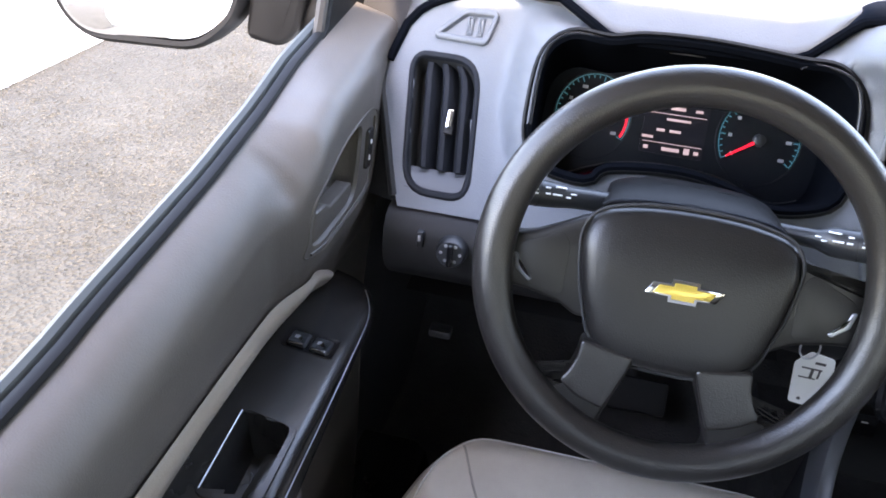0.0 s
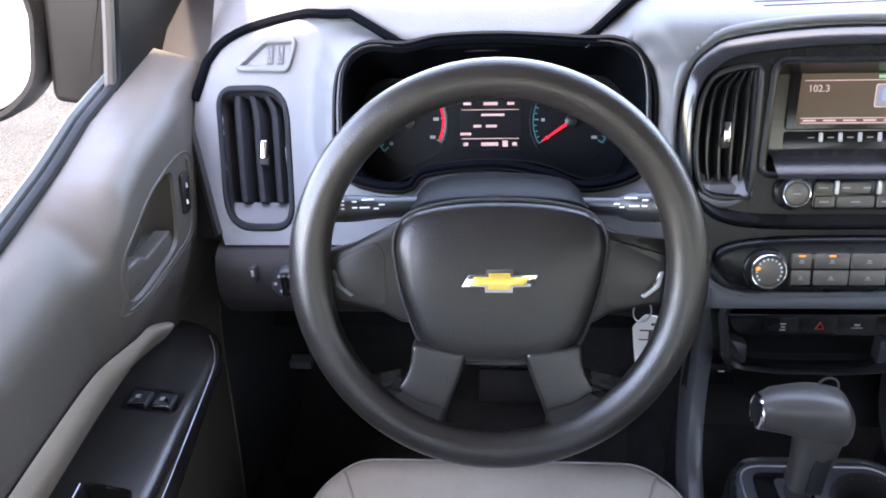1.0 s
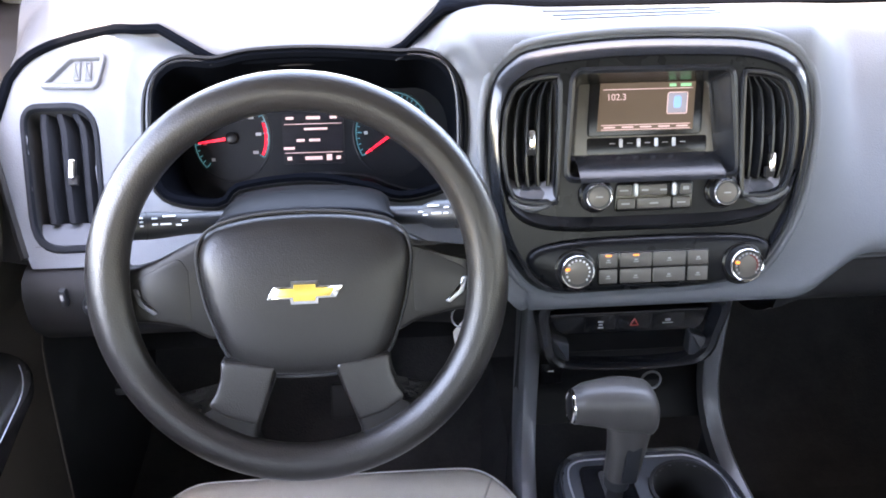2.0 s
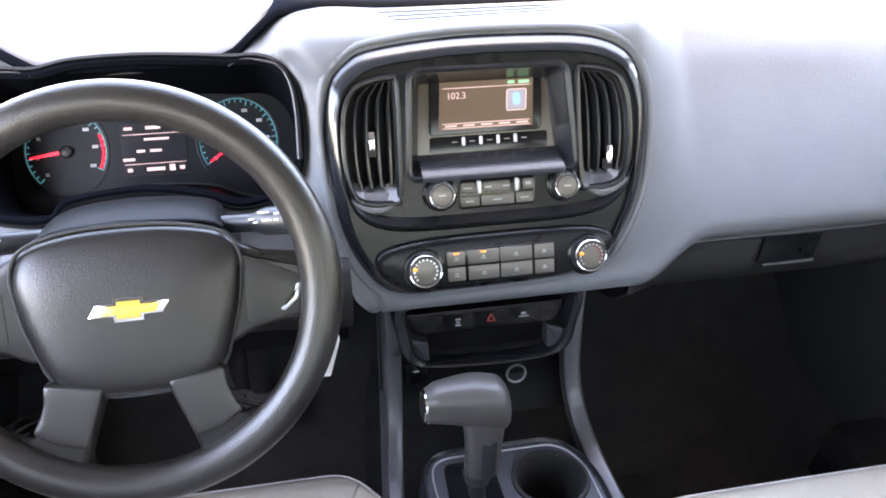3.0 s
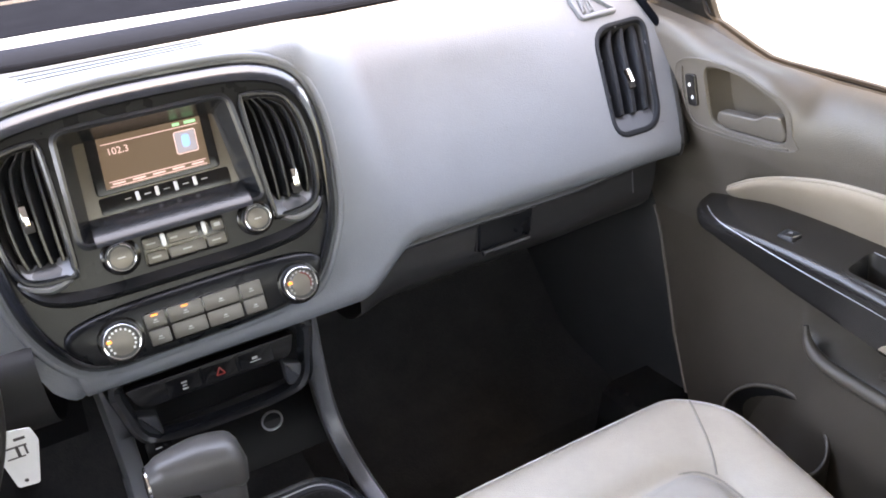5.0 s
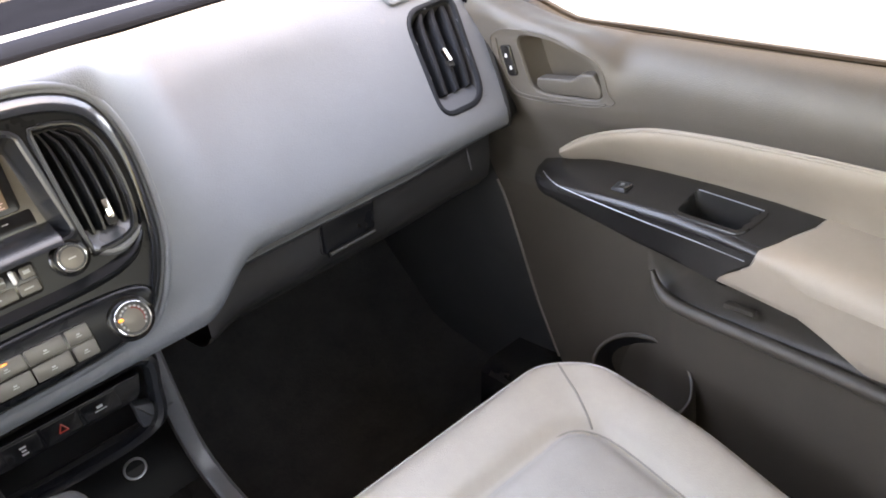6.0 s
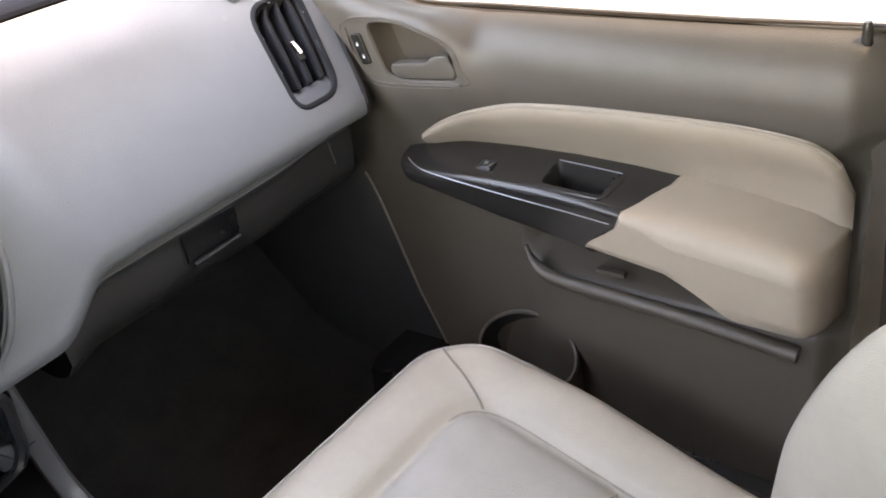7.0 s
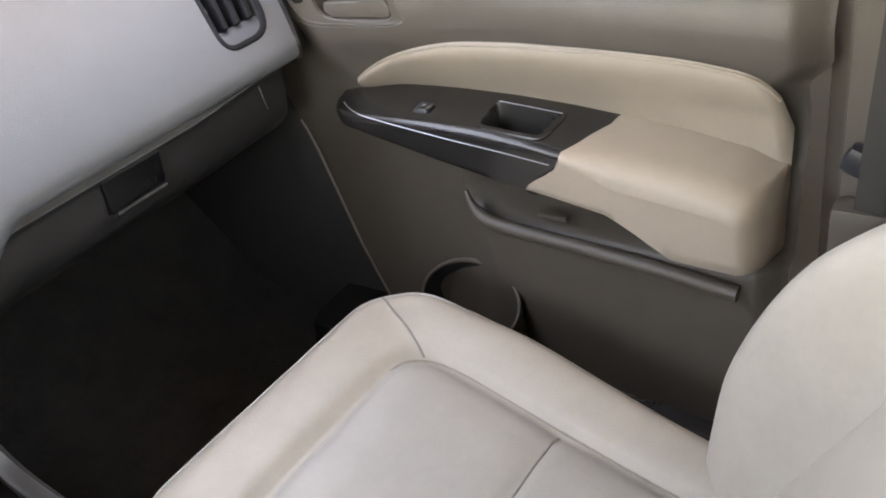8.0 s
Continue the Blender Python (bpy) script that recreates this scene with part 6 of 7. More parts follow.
def door(s, number):
    label = "charcoal door panel with beige bolster and black switch panel" if s > 0 else "charcoal driver door panel with pale bolster and window switches"
    d = thing(f"door_{number}", (side(s, 0.86), -0.1, 0.5), label, "door", kind="structure")

    def P(u, y, z):
        return Vector((side(s, u), y, z))

    def sill(y):
        return lerp_table(SILL_Z[s], y)

    def hollow(y, z):
        """Recess of the trim behind the bolster and the switch panel."""
        return lerp_table([(0.90, 0.0), (0.95, 0.018), (0.98, 0.024), (1.01, 0.024), (1.035, 0.017), (1.06, 0.009), (1.08, 0.003), (1.10, 0.0)], z) * smooth(0.14, 0.04, y)

    def skin(y, z):
        """Half-width of the trim at a place."""
        if z > 1.0:
            return lerp_table(door_table(s, round(y, 3)), z) + hollow(y, z)
        u = lerp_table([(0.48, 0.752), (0.62, 0.765), (0.80, 0.782), (0.90, 0.790), (1.00, 0.788)], z) + hollow(y, z)
        if -0.46 < y < 0.02:
            u += 0.055 * math.exp(-((z - 0.860) / 0.027) ** 2) * smooth(-0.03, -0.09, y)
        if y < -0.02 and z < 0.832:
            u -= 0.020 * smooth(0.832, 0.815, z) * smooth(-0.02, -0.10, y)
        return u

    def yfront(z):
        return lerp_table([(0.48, 0.105), (0.606, 0.171), (0.70, 0.213), (0.784, 0.241), (0.87, 0.269), (0.95, 0.302), (1.05, 0.330), (1.22, 0.34)], z)

    HO = curve([(0.205, 1.198), (0.181, 1.2055), (0.14, 1.2055), (0.09, 1.199), (0.05, 1.1865), (0.02, 1.174), (0.004, 1.157), (-0.003, 1.128), (-0.006, 1.108), (0.074, 1.101), (0.15, 1.100), (0.186, 1.108), (0.201, 1.126), (0.212, 1.157), (0.215, 1.187)], 80, True)
    HI = grow(HO, -0.001)

    def columns(y_at):
        """Place along the door of each of its columns at a height."""
        return [yfront(y_at) + (-0.498 - 0.026 * smooth(1.035, 1.075, y_at) - yfront(y_at)) * k / 150 for k in range(151)]

    def edge(k):
        return (0.02 if k == 0 else 0.0) + 0.025 * smooth(143, 150, k)

    flat = [[P(skin(y, z) + edge(k), y, z) for k, y in enumerate(columns(z))] for z in [0.50 + 0.50 * i / 100 for i in range(101)]]
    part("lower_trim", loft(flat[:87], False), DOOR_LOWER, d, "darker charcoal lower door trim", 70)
    tall = [[None] * 151 for _ in range(56)]
    for k, y in enumerate(columns(1.10)):
        for i, p in enumerate(door_section(s, round(y, 3))):
            yy = columns(p.y)[k] if p.y < 1.10 else y
            tall[i][k] = P(p.x + hollow(yy, p.y) + edge(k), yy, p.y)
    bm = loft(flat[86:] + tall[1:], False)
    ring = [tuple(p) for p in HI]
    gone = [f for f in bm.faces if f.calc_center_median().z > 1.08 and abs(f.calc_center_median().x - XC) < 0.785 and inside((f.calc_center_median().y, f.calc_center_median().z), ring)]
    touched = {v for f in gone for v in f.verts}
    bmesh.ops.delete(bm, geom=gone, context="FACES")
    for v in [v for v in bm.verts if v in touched]:
        q = min(HI, key=lambda p: (p.x - v.co.y) ** 2 + (p.y - v.co.z) ** 2)
        v.co = P(skin(q.x, q.y), q.x, q.y)
    part("door_trim", bm, DOOR_DARK, d, "charcoal grained door trim", 70)
    # front shut edge
    part("shut_edge", tube([P(skin(yfront(z), z) + 0.004, yfront(z) + 0.003, z) for z in [0.60 + 0.32 * t / 16 for t in range(17)]], 0.0030, 6), STRIP_BEIGE, d, "pale shut edge strip")
    # window seal
    seal = [P(0.830, y, sill(y) + 0.001) for y in [0.34 - 0.90 * t / 30 for t in range(31)]]
    # right seals coloured paler than the left to paint the bloom on that side
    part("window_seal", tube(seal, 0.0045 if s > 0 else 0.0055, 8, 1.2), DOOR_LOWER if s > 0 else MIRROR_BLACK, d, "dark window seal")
    part("seal_lip", tube([p + Vector((s * 0.014, 0, 0.0 if s < 0 else -0.035)) for p in seal], 0.007 if s < 0 else 0.006, 8), STRIP_BEIGE if s > 0 else SEAL_SHEEN, d, "outer seal painted pale for the bloom on it" if s > 0 else "glossy grey-green outer seal")

    # bolster
    B_TOP = [(p.x, p.y) for p in curve([(-0.489, 0.968), (-0.4865, 1.006), (-0.479, 1.032), (-0.462, 1.054), (-0.436, 1.066), (-0.375, 1.0770), (-0.30, 1.082), (-0.22, 1.0845), (-0.15, 1.085), (-0.07, 1.081), (0.007, 1.068), (0.070, 1.043), (0.110, 1.020), (0.133, 1.004)], 140)]

    def b_top(y):
        return lerp_table(B_TOP, y)


    def b_low(y):
        return lerp_table([(-0.498, 0.946), (-0.487, 0.952), (-0.446, 0.968), (-0.369, 0.981), (-0.288, 0.991), (-0.224, 0.998), (-0.141, 1.0035), (-0.05, 1.0055), (0.0, 1.005), (0.04, 1.0035), (0.09, 1.003), (0.133, 1.0005), (0.17, 0.992)], y)

    def p_top(u, y):
        """Height of the panel and armrest top, which falls towards the cabin."""
        return b_low(y) - 0.004 - 0.14 * max(0.0, 0.800 - u)

    rows_ = []
    for i in range(61):
        y = 0.133 - 0.621 * i / 60
        a, b = b_low(y), max(b_top(y), b_low(y) + 0.002)
        end = min(1.0, (0.133 - y) / 0.03, (y + 0.4885) / 0.012)
        end = math.sqrt(max(0.0, end))
        r = []
        for k in range(13):
            t = k / 12
            puff = (0.009 + (0.005 + 0.011 * t) * (1 - abs(2 * t - 1) ** 3.5)) * end
            z = a - 0.006 + (b - a + 0.006) * t
            r.append(P(min(skin(y, z), skin(min(y, 0.0), z)) + 0.006 - puff, y, z))
        rows_.append(r)
    part("bolster", loft(rows_, False), BOLSTER_BEIGE, d, "soft grey-beige vinyl bolster", 80)
    if s > 0:
        part("bolster_piping", tube([r[11].lerp(r[12], 0.5) for r in rows_[1:-1]], 0.0026, 8), BOLSTER_BEIGE, d, "beige piped edge")
    part("bolster_gap", tube([P(skin(min(y, 0), b_top(y)) + 0.001, y, b_top(y) + 0.002) for y in [0.133 - 0.560 * t / 50 for t in range(51)]], 0.0016, 6), DOOR_DARK, d)

    # switch panel
    def section(y, inner, zt, zb, outer=0.815, nose=0.012):
        def over(u):
            return zt - 0.14 * max(0.0, 0.800 - u)
        zi = over(inner + nose)
        pts = [(outer, zb)] + [(u, over(u)) for u in [inner + nose + (outer - inner - nose) * f for f in (1.0, 0.669, 0.384, 0.21, 0.052)]] + [(inner + nose, zi)]
        for t in range(1, 6):
            a = math.pi / 2 * t / 5
            pts.append((inner + nose - nose * math.sin(a), zi - nose + nose * math.cos(a)))
        pts += [(inner + 0.002 + 0.004 * f, zi - 0.024 + (zb + 0.030 - zi) * f) for f in (0, 0.2, 0.4, 0.6, 0.8, 1)] + [(inner + 0.014, zb)]
        return pts, zi

    rows_ = []
    for i in range(93):
        v = i / 92
        y = 0.158 - 0.448 * v
        tip = math.sqrt(max(0.0, 1 - (1 - min(1, v / 0.20)) ** 2))
        inner = 0.775 - 0.058 * tip
        zt = b_low(min(y, 0.16)) - 0.004
        zb = lerp_table([(-0.30, 0.900), (-0.187, 0.912), (-0.068, 0.927), (0.031, 0.945), (0.117, 0.961), (0.17, 0.972)], y)
        ring = []
        pts, zi = section(y, inner, zt, zb)
        for u, z in pts:
            lead = 0.040 * min(1.0, max(0.0, (0.79 - u) / 0.07)) + 0.058 * smooth(0.0, 0.055, zi - 0.010 - z)
            ring.append(P(u, y + lead * v ** 3, z))
        rows_.append(ring)
    bm = loft(rows_, True, True, True)
    gap = [f for f in bm.faces if -0.216 < f.calc_center_median().y < -0.124 and f.calc_center_median().z > 0.975 and 0.7335 < abs(f.calc_center_median().x - XC) < 0.787]
    bmesh.ops.delete(bm, geom=gap, context="FACES")
    sp_ = part("switch_panel", bm, DOOR_BLACK, d, "black satin switch panel", 50)
    part("panel_line", tube([P(0.7168 + 0.035 * max(0.0, (y - 0.055) / 0.08) ** 2, y, lerp_table([(-0.24, 0.957), (-0.17, 0.965), (-0.081, 0.973), (0.017, 0.984), (0.12, 0.998)], y)) for y in [0.115 - 0.348 * t / 24 for t in range(25)]], 0.0006, 6), SATIN_SILVER, sp_, "thin bright inlay line")

    # pull cup
    cup_o = rounded([(0.734, -0.124), (0.785, -0.120), (0.782, -0.222), (0.734, -0.214)], [0.010, 0.010, 0.008, 0.008], 4)
    cp = lambda u, y, dd: P(u, y, p_top(u, y) + dd)
    cup = part("pull_cup", loft([[cp(p.x, p.y, -0.001) for p in grow(cup_o, 0.007)], [cp(p.x, p.y, 0.0008) for p in grow(cup_o, 0.006)], [cp(p.x, p.y, 0.0008) for p in cup_o], [cp(p.x, p.y, -0.004) for p in grow(cup_o, -0.0015)], [cp(p.x, p.y, -0.035) for p in grow(cup_o, -0.005)], [cp(p.x, p.y, -0.045) for p in grow(cup_o, -0.013)]], True, False, True), DOOR_BLACK, d, "deep black pull cup")
    part("cup_grip", block((0.018, 0.070, 0.022), P(0.745, -0.178, b_low(-0.175) - 0.040), 0.006), DOOR_BLACK, cup)
    part("cup_edge", tube([cp(u, y, 0.0012) for u, y in ((0.7865, -0.124), (0.785, -0.17), (0.7835, -0.220))], 0.0006, 6), SATIN_SILVER, cup, "bright cup edge")
    # window switches
    if s < 0:
        cell = rounded([(0.733, 0.017), (0.792, 0.017), (0.792, -0.018), (0.733, -0.018)], 0.006, 4)
        part("switch_bed", loft([[cp(p.x, p.y, -0.001) for p in grow(cell, 0.001)], [cp(p.x, p.y, 0.0012) for p in cell], [cp(p.x, p.y, 0.0006) for p in grow(cell, -0.003)]], True, False, True), GLOSS_BLACK, sp_, "dark recess of the window switches")
    for uu in (0.752,) if s > 0 else (0.7495, 0.7755):
        yy = -0.022 if s > 0 else -0.001
        w = 0.022 if s > 0 else 0.0225
        key_o = rounded([(uu - w / 2, yy + 0.013), (uu + w / 2, yy + 0.013), (uu + w / 2, yy - 0.013), (uu - w / 2, yy - 0.013)], 0.004, 4)
        bez = part("window_switch", loft([[cp(p.x, p.y, -0.001) for p in key_o], [cp(p.x, p.y, 0.0022 - 0.05 * (p.y - yy)) for p in grow(key_o, -0.0008)], [cp(p.x, p.y, 0.0034 - 0.08 * (p.y - yy)) for p in grow(key_o, -0.003)], [cp(p.x, p.y, 0.0022 - 0.08 * (p.y - yy)) for p in grow(key_o, -0.008)]], True, False, True), SATIN_BLACK, d, "window switch")
        part("switch_tip", block((w * 0.7, 0.0036 if s > 0 else 0.0022, 0.0018), P(uu, yy - 0.0115, p_top(uu, yy) + 0.0034), 0.0006), CHROME, bez, "bright switch tip")
        part("switch_mark", block((0.005, 0.005, 0.0008), P(uu + 0.003, yy + 0.001, p_top(uu, yy) + 0.0034), 0.0), PRINT_GREY, bez)

    # armrest pad
    rows_ = []
    for i in range(31):
        v = i / 30
        y = -0.290 - 0.196 * v
        zt = b_low(y) - 0.003
        zb = lerp_table([(-0.49, 0.843), (-0.40, 0.845), (-0.388, 0.847), (-0.349, 0.875), (-0.321, 0.893), (-0.246, 0.907), (-0.19, 0.916)], y + 0.06 * (1 - v) ** 2)
        end = math.sqrt(max(0.0, 1 - max(0.0, (v - 0.86) / 0.14) ** 2))
        inner = 0.790 - (0.790 - 0.712) * max(0.15, end)
        ring = []
        pts, zi = section(y, inner, zt, zb, nose=0.012 + 0.022 * smooth(0.0, 0.35, v))
        for u, z in pts:
            lead = 0.040 * min(1.0, max(0.0, (0.79 - u) / 0.07)) + 0.058 * smooth(0.0, 0.055, zi - 0.010 - z)
            ring.append(P(u, y + lead * (1 - v) ** 2, z))
        rows_.append(ring)
    part("armrest", loft(rows_, True, True, True), VINYL_BEIGE, d, "padded grey-beige armrest", 55)

    # handle bowl with lever and lock switch
    hu = lambda y, z, dd: P(skin(y, z) - dd, y, z)
    part("handle_bezel", hoop(grow(HO, 0.0006), grow(HO, -0.0022), hu, -0.004, 0.0011), DOOR_DARK, d, "raised handle surround")
    bowl_o = curve([(0.145, 1.1975), (0.10, 1.1945), (0.06, 1.183), (0.03, 1.171), (0.014, 1.155), (0.008, 1.130), (0.014, 1.114), (0.06, 1.111), (0.117, 1.111), (0.137, 1.119), (0.146, 1.138), (0.153, 1.165), (0.158, 1.188)], 80, True)
    plate = loft([[hu(p.x, p.y, 0.0) for p in HI], [hu(p.x, p.y, -0.002) for p in bowl_o], [hu(p.x, p.y, -0.006) for p in grow(bowl_o, -0.002)]], True)
    part("handle_plate", plate, DOOR_DARK, d, "smooth plate round the handle bowl")
    # bowl coloured darker than its plate to deepen the shade in the hollow
    part("handle_bowl", loft([[hu(p.x, p.y, -0.005) for p in grow(bowl_o, -0.001)], [hu(p.x, p.y, -0.030) for p in grow(bowl_o, -0.003)], [hu(p.x, p.y, -0.042) for p in grow(bowl_o, -0.010)]], True, False, True), DOOR_LOWER, d, "hollow behind the pull lever, coloured darker for its shade")
    lev_o = rounded([(0.117, 1.1125), (0.014, 1.1145), (0.010, 1.127), (0.021, 1.150), (0.046, 1.148), (0.060, 1.1385), (0.129, 1.135), (0.132, 1.122)], 0.005, 4)
    part("door_lever", slab(lev_o, hu, -0.022, -0.0045, 0.003), DOOR_DARK, d, "charcoal pull lever")
    part("handle_line", tube([hu(p.x, p.y, 0.0002) for p in curve([(0.201, 1.190), (0.196, 1.158), (0.187, 1.130), (0.173, 1.113), (0.15, 1.1065), (0.074, 1.1065), (0.003, 1.1095)], 40)], 0.0014, 8), DOOR_DARK, d, "raised line under the handle")
    lock = part("lock_switch", slab(rounded([(0.192, 1.180), (0.172, 1.182), (0.162, 1.136), (0.181, 1.134)], 0.005), hu, -0.002, 0.0024, 0.0012), DOOR_BLACK, d, "door lock switch")
    marks = bmesh.new()
    for yy, zz in ((0.180, 1.166), (0.173, 1.148)):
        slab([(yy - 0.002, zz - 0.0026), (yy + 0.002, zz - 0.0026), (yy + 0.002, zz + 0.0006), (yy - 0.002, zz + 0.0006)], hu, 0.0024, 0.0031, bm=marks)
        slab([(yy - 0.0012, zz + 0.001), (yy + 0.0012, zz + 0.001), (yy + 0.0012, zz + 0.0028), (yy - 0.0012, zz + 0.0028)], hu, 0.0024, 0.0031, bm=marks)
    part("lock_marks", marks, PRINT_WHITE, lock, "white lock marks")

    # map pocket
    lipc = curve([(-0.054, 0.860), (-0.066, 0.838), (-0.104, 0.822), (-0.16, 0.817), (-0.25, 0.812), (-0.35, 0.805), (-0.45, 0.794)], 40)
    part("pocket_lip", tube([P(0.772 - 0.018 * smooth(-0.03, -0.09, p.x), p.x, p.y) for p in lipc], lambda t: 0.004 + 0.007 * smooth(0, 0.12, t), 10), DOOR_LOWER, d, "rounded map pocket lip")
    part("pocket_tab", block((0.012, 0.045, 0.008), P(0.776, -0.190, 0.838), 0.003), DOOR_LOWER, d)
    # bottle holder
    bt = [(-0.044 + 0.094 * math.cos(t), 0.680 + 0.050 * math.sin(t)) for t in [2 * math.pi * k / 40 for k in range(40)]]
    bu = lambda y, z, dd: P(0.730 + 0.85 * (z - 0.680) - dd * 0.6, y, z + dd * 0.75)
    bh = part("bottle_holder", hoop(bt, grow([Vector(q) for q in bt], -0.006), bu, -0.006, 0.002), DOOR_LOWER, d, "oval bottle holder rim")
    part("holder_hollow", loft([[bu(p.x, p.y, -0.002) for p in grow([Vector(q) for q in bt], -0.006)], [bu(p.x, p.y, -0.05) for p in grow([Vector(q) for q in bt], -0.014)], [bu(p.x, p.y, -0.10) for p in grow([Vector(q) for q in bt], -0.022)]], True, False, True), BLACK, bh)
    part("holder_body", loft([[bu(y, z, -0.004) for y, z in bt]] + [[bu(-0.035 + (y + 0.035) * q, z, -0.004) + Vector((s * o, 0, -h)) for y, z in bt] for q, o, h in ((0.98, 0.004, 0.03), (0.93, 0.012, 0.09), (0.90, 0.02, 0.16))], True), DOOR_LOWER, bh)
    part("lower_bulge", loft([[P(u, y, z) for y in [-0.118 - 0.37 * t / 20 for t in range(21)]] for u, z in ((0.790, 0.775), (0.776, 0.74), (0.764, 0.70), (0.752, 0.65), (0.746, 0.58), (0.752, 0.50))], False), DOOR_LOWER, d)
    # lock pin at the sill
    part("lock_pin", tube([P(0.812, -0.492, sill(-0.492) - 0.012), P(0.812, -0.492, sill(-0.492) + 0.008), P(0.812, -0.492, sill(-0.492) + 0.013)], lambda t: 0.006 - 0.002 * t, 10), DOOR_BLACK, d)
    # outer handle
    part("outer_handle", tube([P(0.912, -0.36, 1.05), P(0.945, -0.38, 1.055), P(0.948, -0.44, 1.055), P(0.945, -0.50, 1.055), P(0.912, -0.52, 1.05)], 0.013, 10), BODY_WHITE, d, "white outer door handle")
    return d


door(-1, 1)
door(1, 2)

# hinge-pillar kick panels, sill trims and lower middle pillars
for s, tag in ((-1, "left"), (1, "right")):
    kick = bmesh.new()
    edge = [(FLOOR, 0.098), (0.606, 0.171), (0.70, 0.213), (0.784, 0.241), (0.87, 0.269), (0.95, 0.302), (1.05, 0.330), (1.2, 0.34)]
    loft([[Vector((side(s, 0.80 - 0.004 * k), y + 0.006 + 0.004 * k, z)) for z, y in edge] if k < 2 else [Vector((side(s, u), max(yy, y + 0.02), z)) for z, y in edge] for k, u, yy in ((0, 0, 0), (1, 0, 0), (2, 0.785, 0.36), (3, 0.765, 0.50), (4, 0.76, 0.85))], False, bm=kick)
    solid("wall_kick_" + tag, kick, KICK_BLACK, "black kick panel beside the footwell", "wall", "structure")
    sill = bmesh.new()
    loft([[Vector((side(s, u), y, z)) for y in (0.3, 0.0, -0.3, -0.7, -1.2)] for u, z in ((0.66, FLOOR), (0.68, 0.56), (0.70, 0.575), (0.80, 0.575), (0.84, 0.50))], False, bm=sill)
    solid("trim_sill_" + tag, sill, DOOR_BLACK, "black door sill trim", "trim", "structure")
    pil = bmesh.new()
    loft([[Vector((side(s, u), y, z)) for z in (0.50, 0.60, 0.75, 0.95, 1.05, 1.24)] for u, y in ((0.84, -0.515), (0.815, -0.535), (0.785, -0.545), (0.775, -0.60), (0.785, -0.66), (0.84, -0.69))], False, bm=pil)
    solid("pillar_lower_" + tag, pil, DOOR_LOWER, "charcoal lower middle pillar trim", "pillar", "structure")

belt = thing("seat_belt", (1.13, -0.6, 0.6), "dark grey passenger seat belt on the middle pillar", "seat belt", "seat belts")
part("webbing", loft([[Vector((x, y - 0.024, z)), Vector((x - 0.004, y, z)), Vector((x, y + 0.024, z))] for x, y, z in ((1.06, -0.63, 1.50), (1.10, -0.61, 1.25), (1.135, -0.595, 1.05), (1.145, -0.585, 0.85), (1.135, -0.56, 0.62))], False), WEBBING, belt)
part("guide", block((0.02, 0.075, 0.03), (1.15, -0.585, 0.98), 0.008, Euler((radians(25), 0, 0)).to_matrix()), SATIN_BLACK, belt, "black belt guide")
part("retractor_cover", block((0.035, 0.085, 0.12), (1.150, -0.585, 0.88), 0.012), DOOR_LOWER, belt)
part("anchor", block((0.02, 0.05, 0.05), (1.12, -0.52, 0.60), 0.008), BLACK, belt)

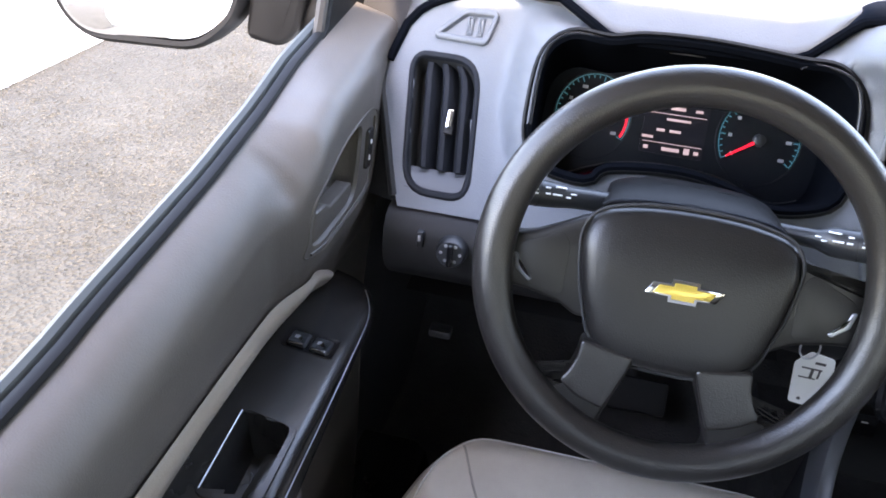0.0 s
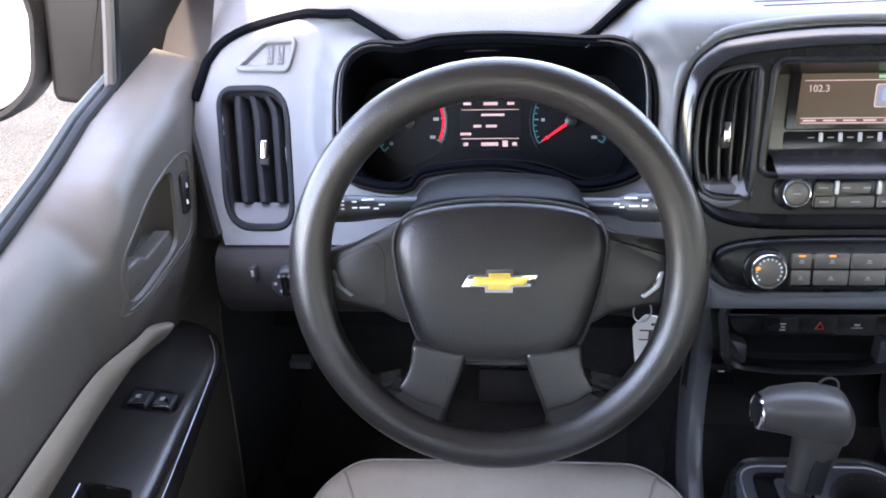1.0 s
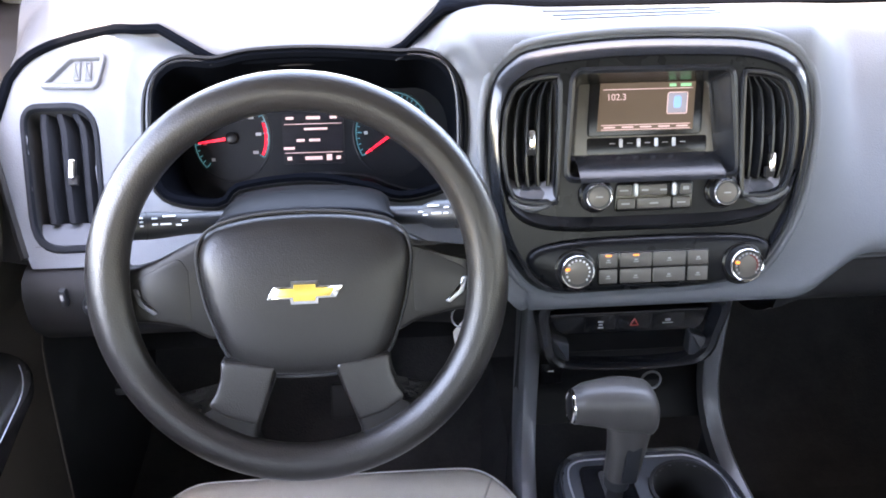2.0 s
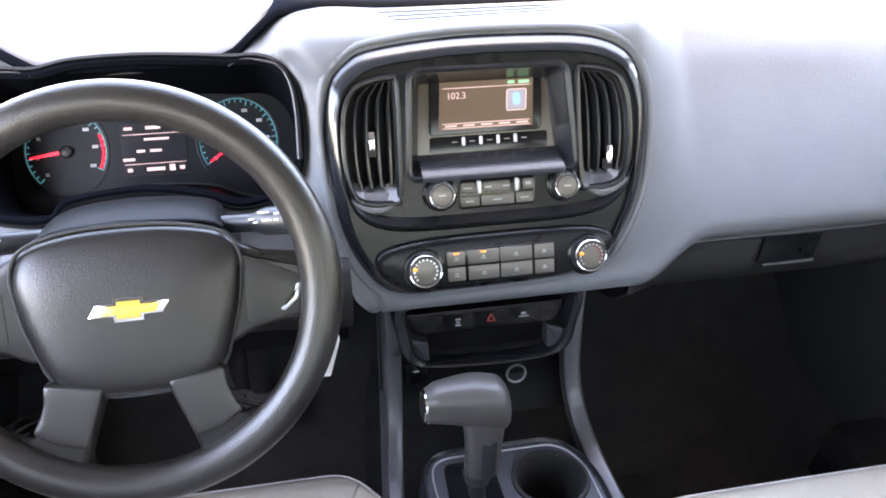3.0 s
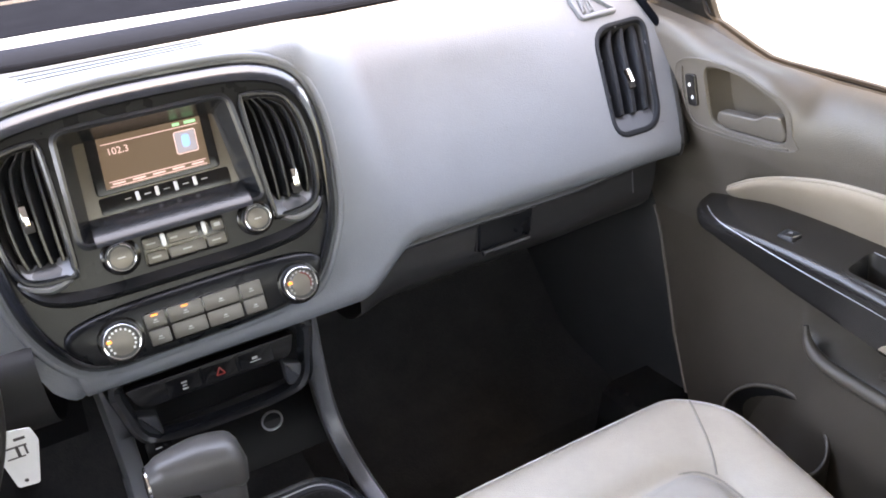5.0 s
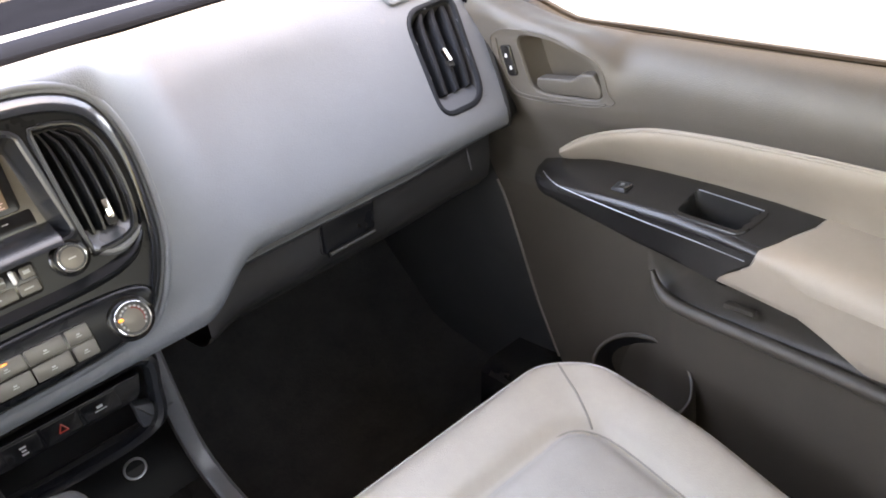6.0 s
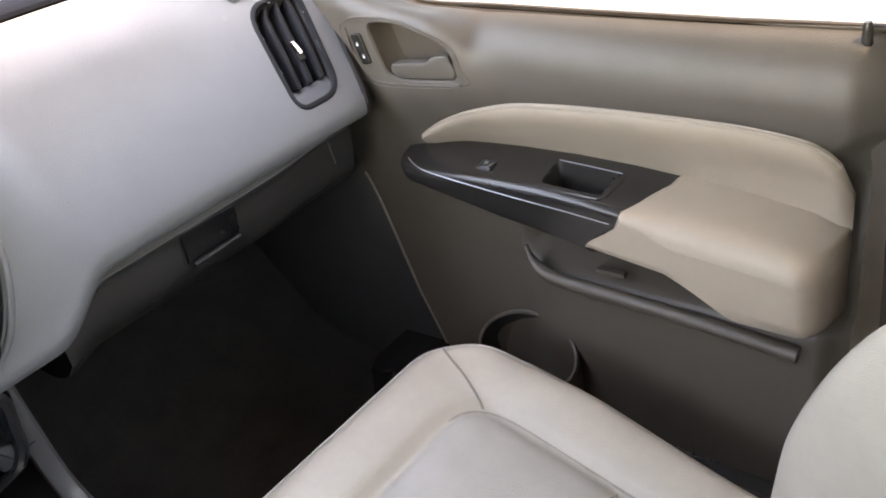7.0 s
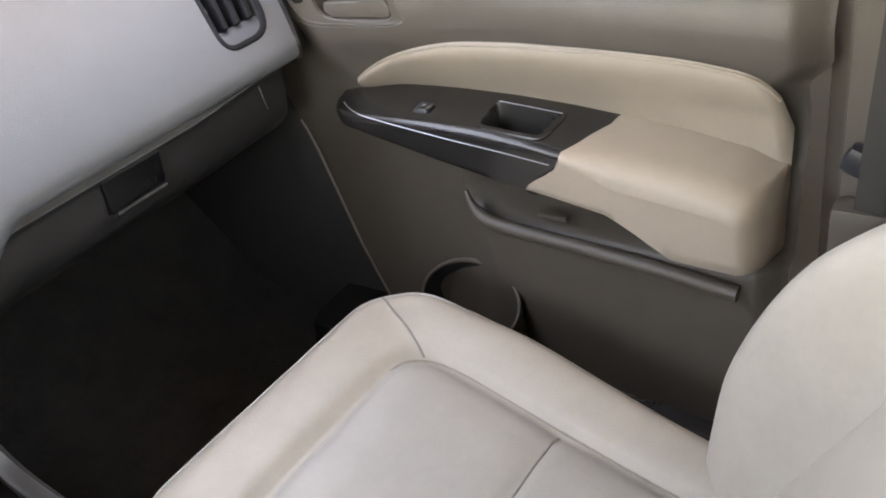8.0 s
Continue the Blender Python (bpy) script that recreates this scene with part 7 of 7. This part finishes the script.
# ---------- driver side mirror ----------
mir = thing("door_mirror", (-0.55, 0.42, 1.2), "black door mirror with a round blind-spot glass", "door mirror")
mp = lambda a, b, d: Vector((a, 0.38 - d + 0.22 * (a + 0.7), b))
MO = rounded([(-0.878, 1.225), (-0.845, 1.184), (-0.690, 1.178), (-0.636, 1.225), (-0.612, 1.330), (-0.640, 1.410), (-0.850, 1.410), (-0.885, 1.340)], 0.03, 6)
part("housing", loft([[mp(p.x, p.y, 0.012) for p in grow(MO, -0.006)], [mp(p.x, p.y, 0.014) for p in grow(MO, 0.001)], [mp(p.x, p.y, 0.006) for p in grow(MO, 0.008)], [mp(p.x, p.y, -0.03) for p in grow(MO, 0.010)], [mp(p.x, p.y, -0.08) for p in grow(MO, -0.02)], [mp(p.x, p.y, -0.11) for p in grow(MO, -0.07)]], True, False, True), MIRROR_BLACK, mir, "black mirror housing")
mg = lambda a, b, d: mp(a, b, d - 0.012 - 0.09 * (b - 1.30) - 0.10 * (a + 0.75))
part("mirror_glass", slab(grow(MO, -0.005), mg, 0.002, 0.009), MIRROR, mir, "silvered mirror glass")
part("spot_glass", turned([(0, 0.044), (0.004, 0.042), (0.006, 0.03), (0.0072, 0.015), (0.0076, 0)], mg(-0.825, 1.238, 0.009), (0.32, -1, 0.09), 36), MIRROR, mir, "round blind-spot mirror")
foot_o = rounded([(-0.630, 1.192), (-0.575, 1.184), (-0.550, 1.205), (-0.526, 1.290), (-0.505, 1.370), (-0.600, 1.370)], 0.015, 5)
part("mirror_foot", slab(foot_o, lambda a, b, d: Vector((a, 0.41 - d, b)), -0.05, 0.012, 0.010), MIRROR_BLACK, mir, "dark inner end of the mirror housing")
part("mirror_arm", tube([(-0.425, 0.43, 1.245), (-0.50, 0.43, 1.232), (-0.58, 0.44, 1.225)], lambda t: 0.040 - 0.006 * t, 16, 0.6), MIRROR_BLACK, mir, "black mirror arm")
for s, tag, drop in ((-1, "left", 0.0), (1, "right", 0.030)):
    deep = 0.12 if s < 0 else 0.0
    outline = [(0.46 + deep, 1.18), (0.17, 1.18), (0.180, 1.262 - drop), (0.222, 1.284 - drop), (0.245, 1.33 - drop), (0.285, 1.42 - drop), (0.36 + deep, 1.42 - drop), (0.46 + deep, 1.32 - drop)]
    sail = bmesh.new()
    loft([[Vector((side(s, u), y, z)) for y, z in o] for u, o in ((0.836, outline), (0.826, outline), (0.823, grow([Vector(q) for q in outline], -0.003)))], True, True, True, bm=sail)
    # right sail takes a paler colour to paint the haze and light on it
    solid("trim_sail_" + tag, sail, MIRROR_BLACK if s < 0 else DOOR_LOWER, "dark triangular mirror sail panel, coloured paler on the right for the haze there", "trim", "structure")
    solid("trim_strip_" + tag, tube([Vector((side(s, 0.832), y - 0.006, z - drop)) for y, z in ((0.206, 1.255), (0.222, 1.284), (0.245, 1.33), (0.285, 1.42))], 0.007, 8), STRIP_BROWN, "brown weatherstrip at the window corner", "trim", "structure")
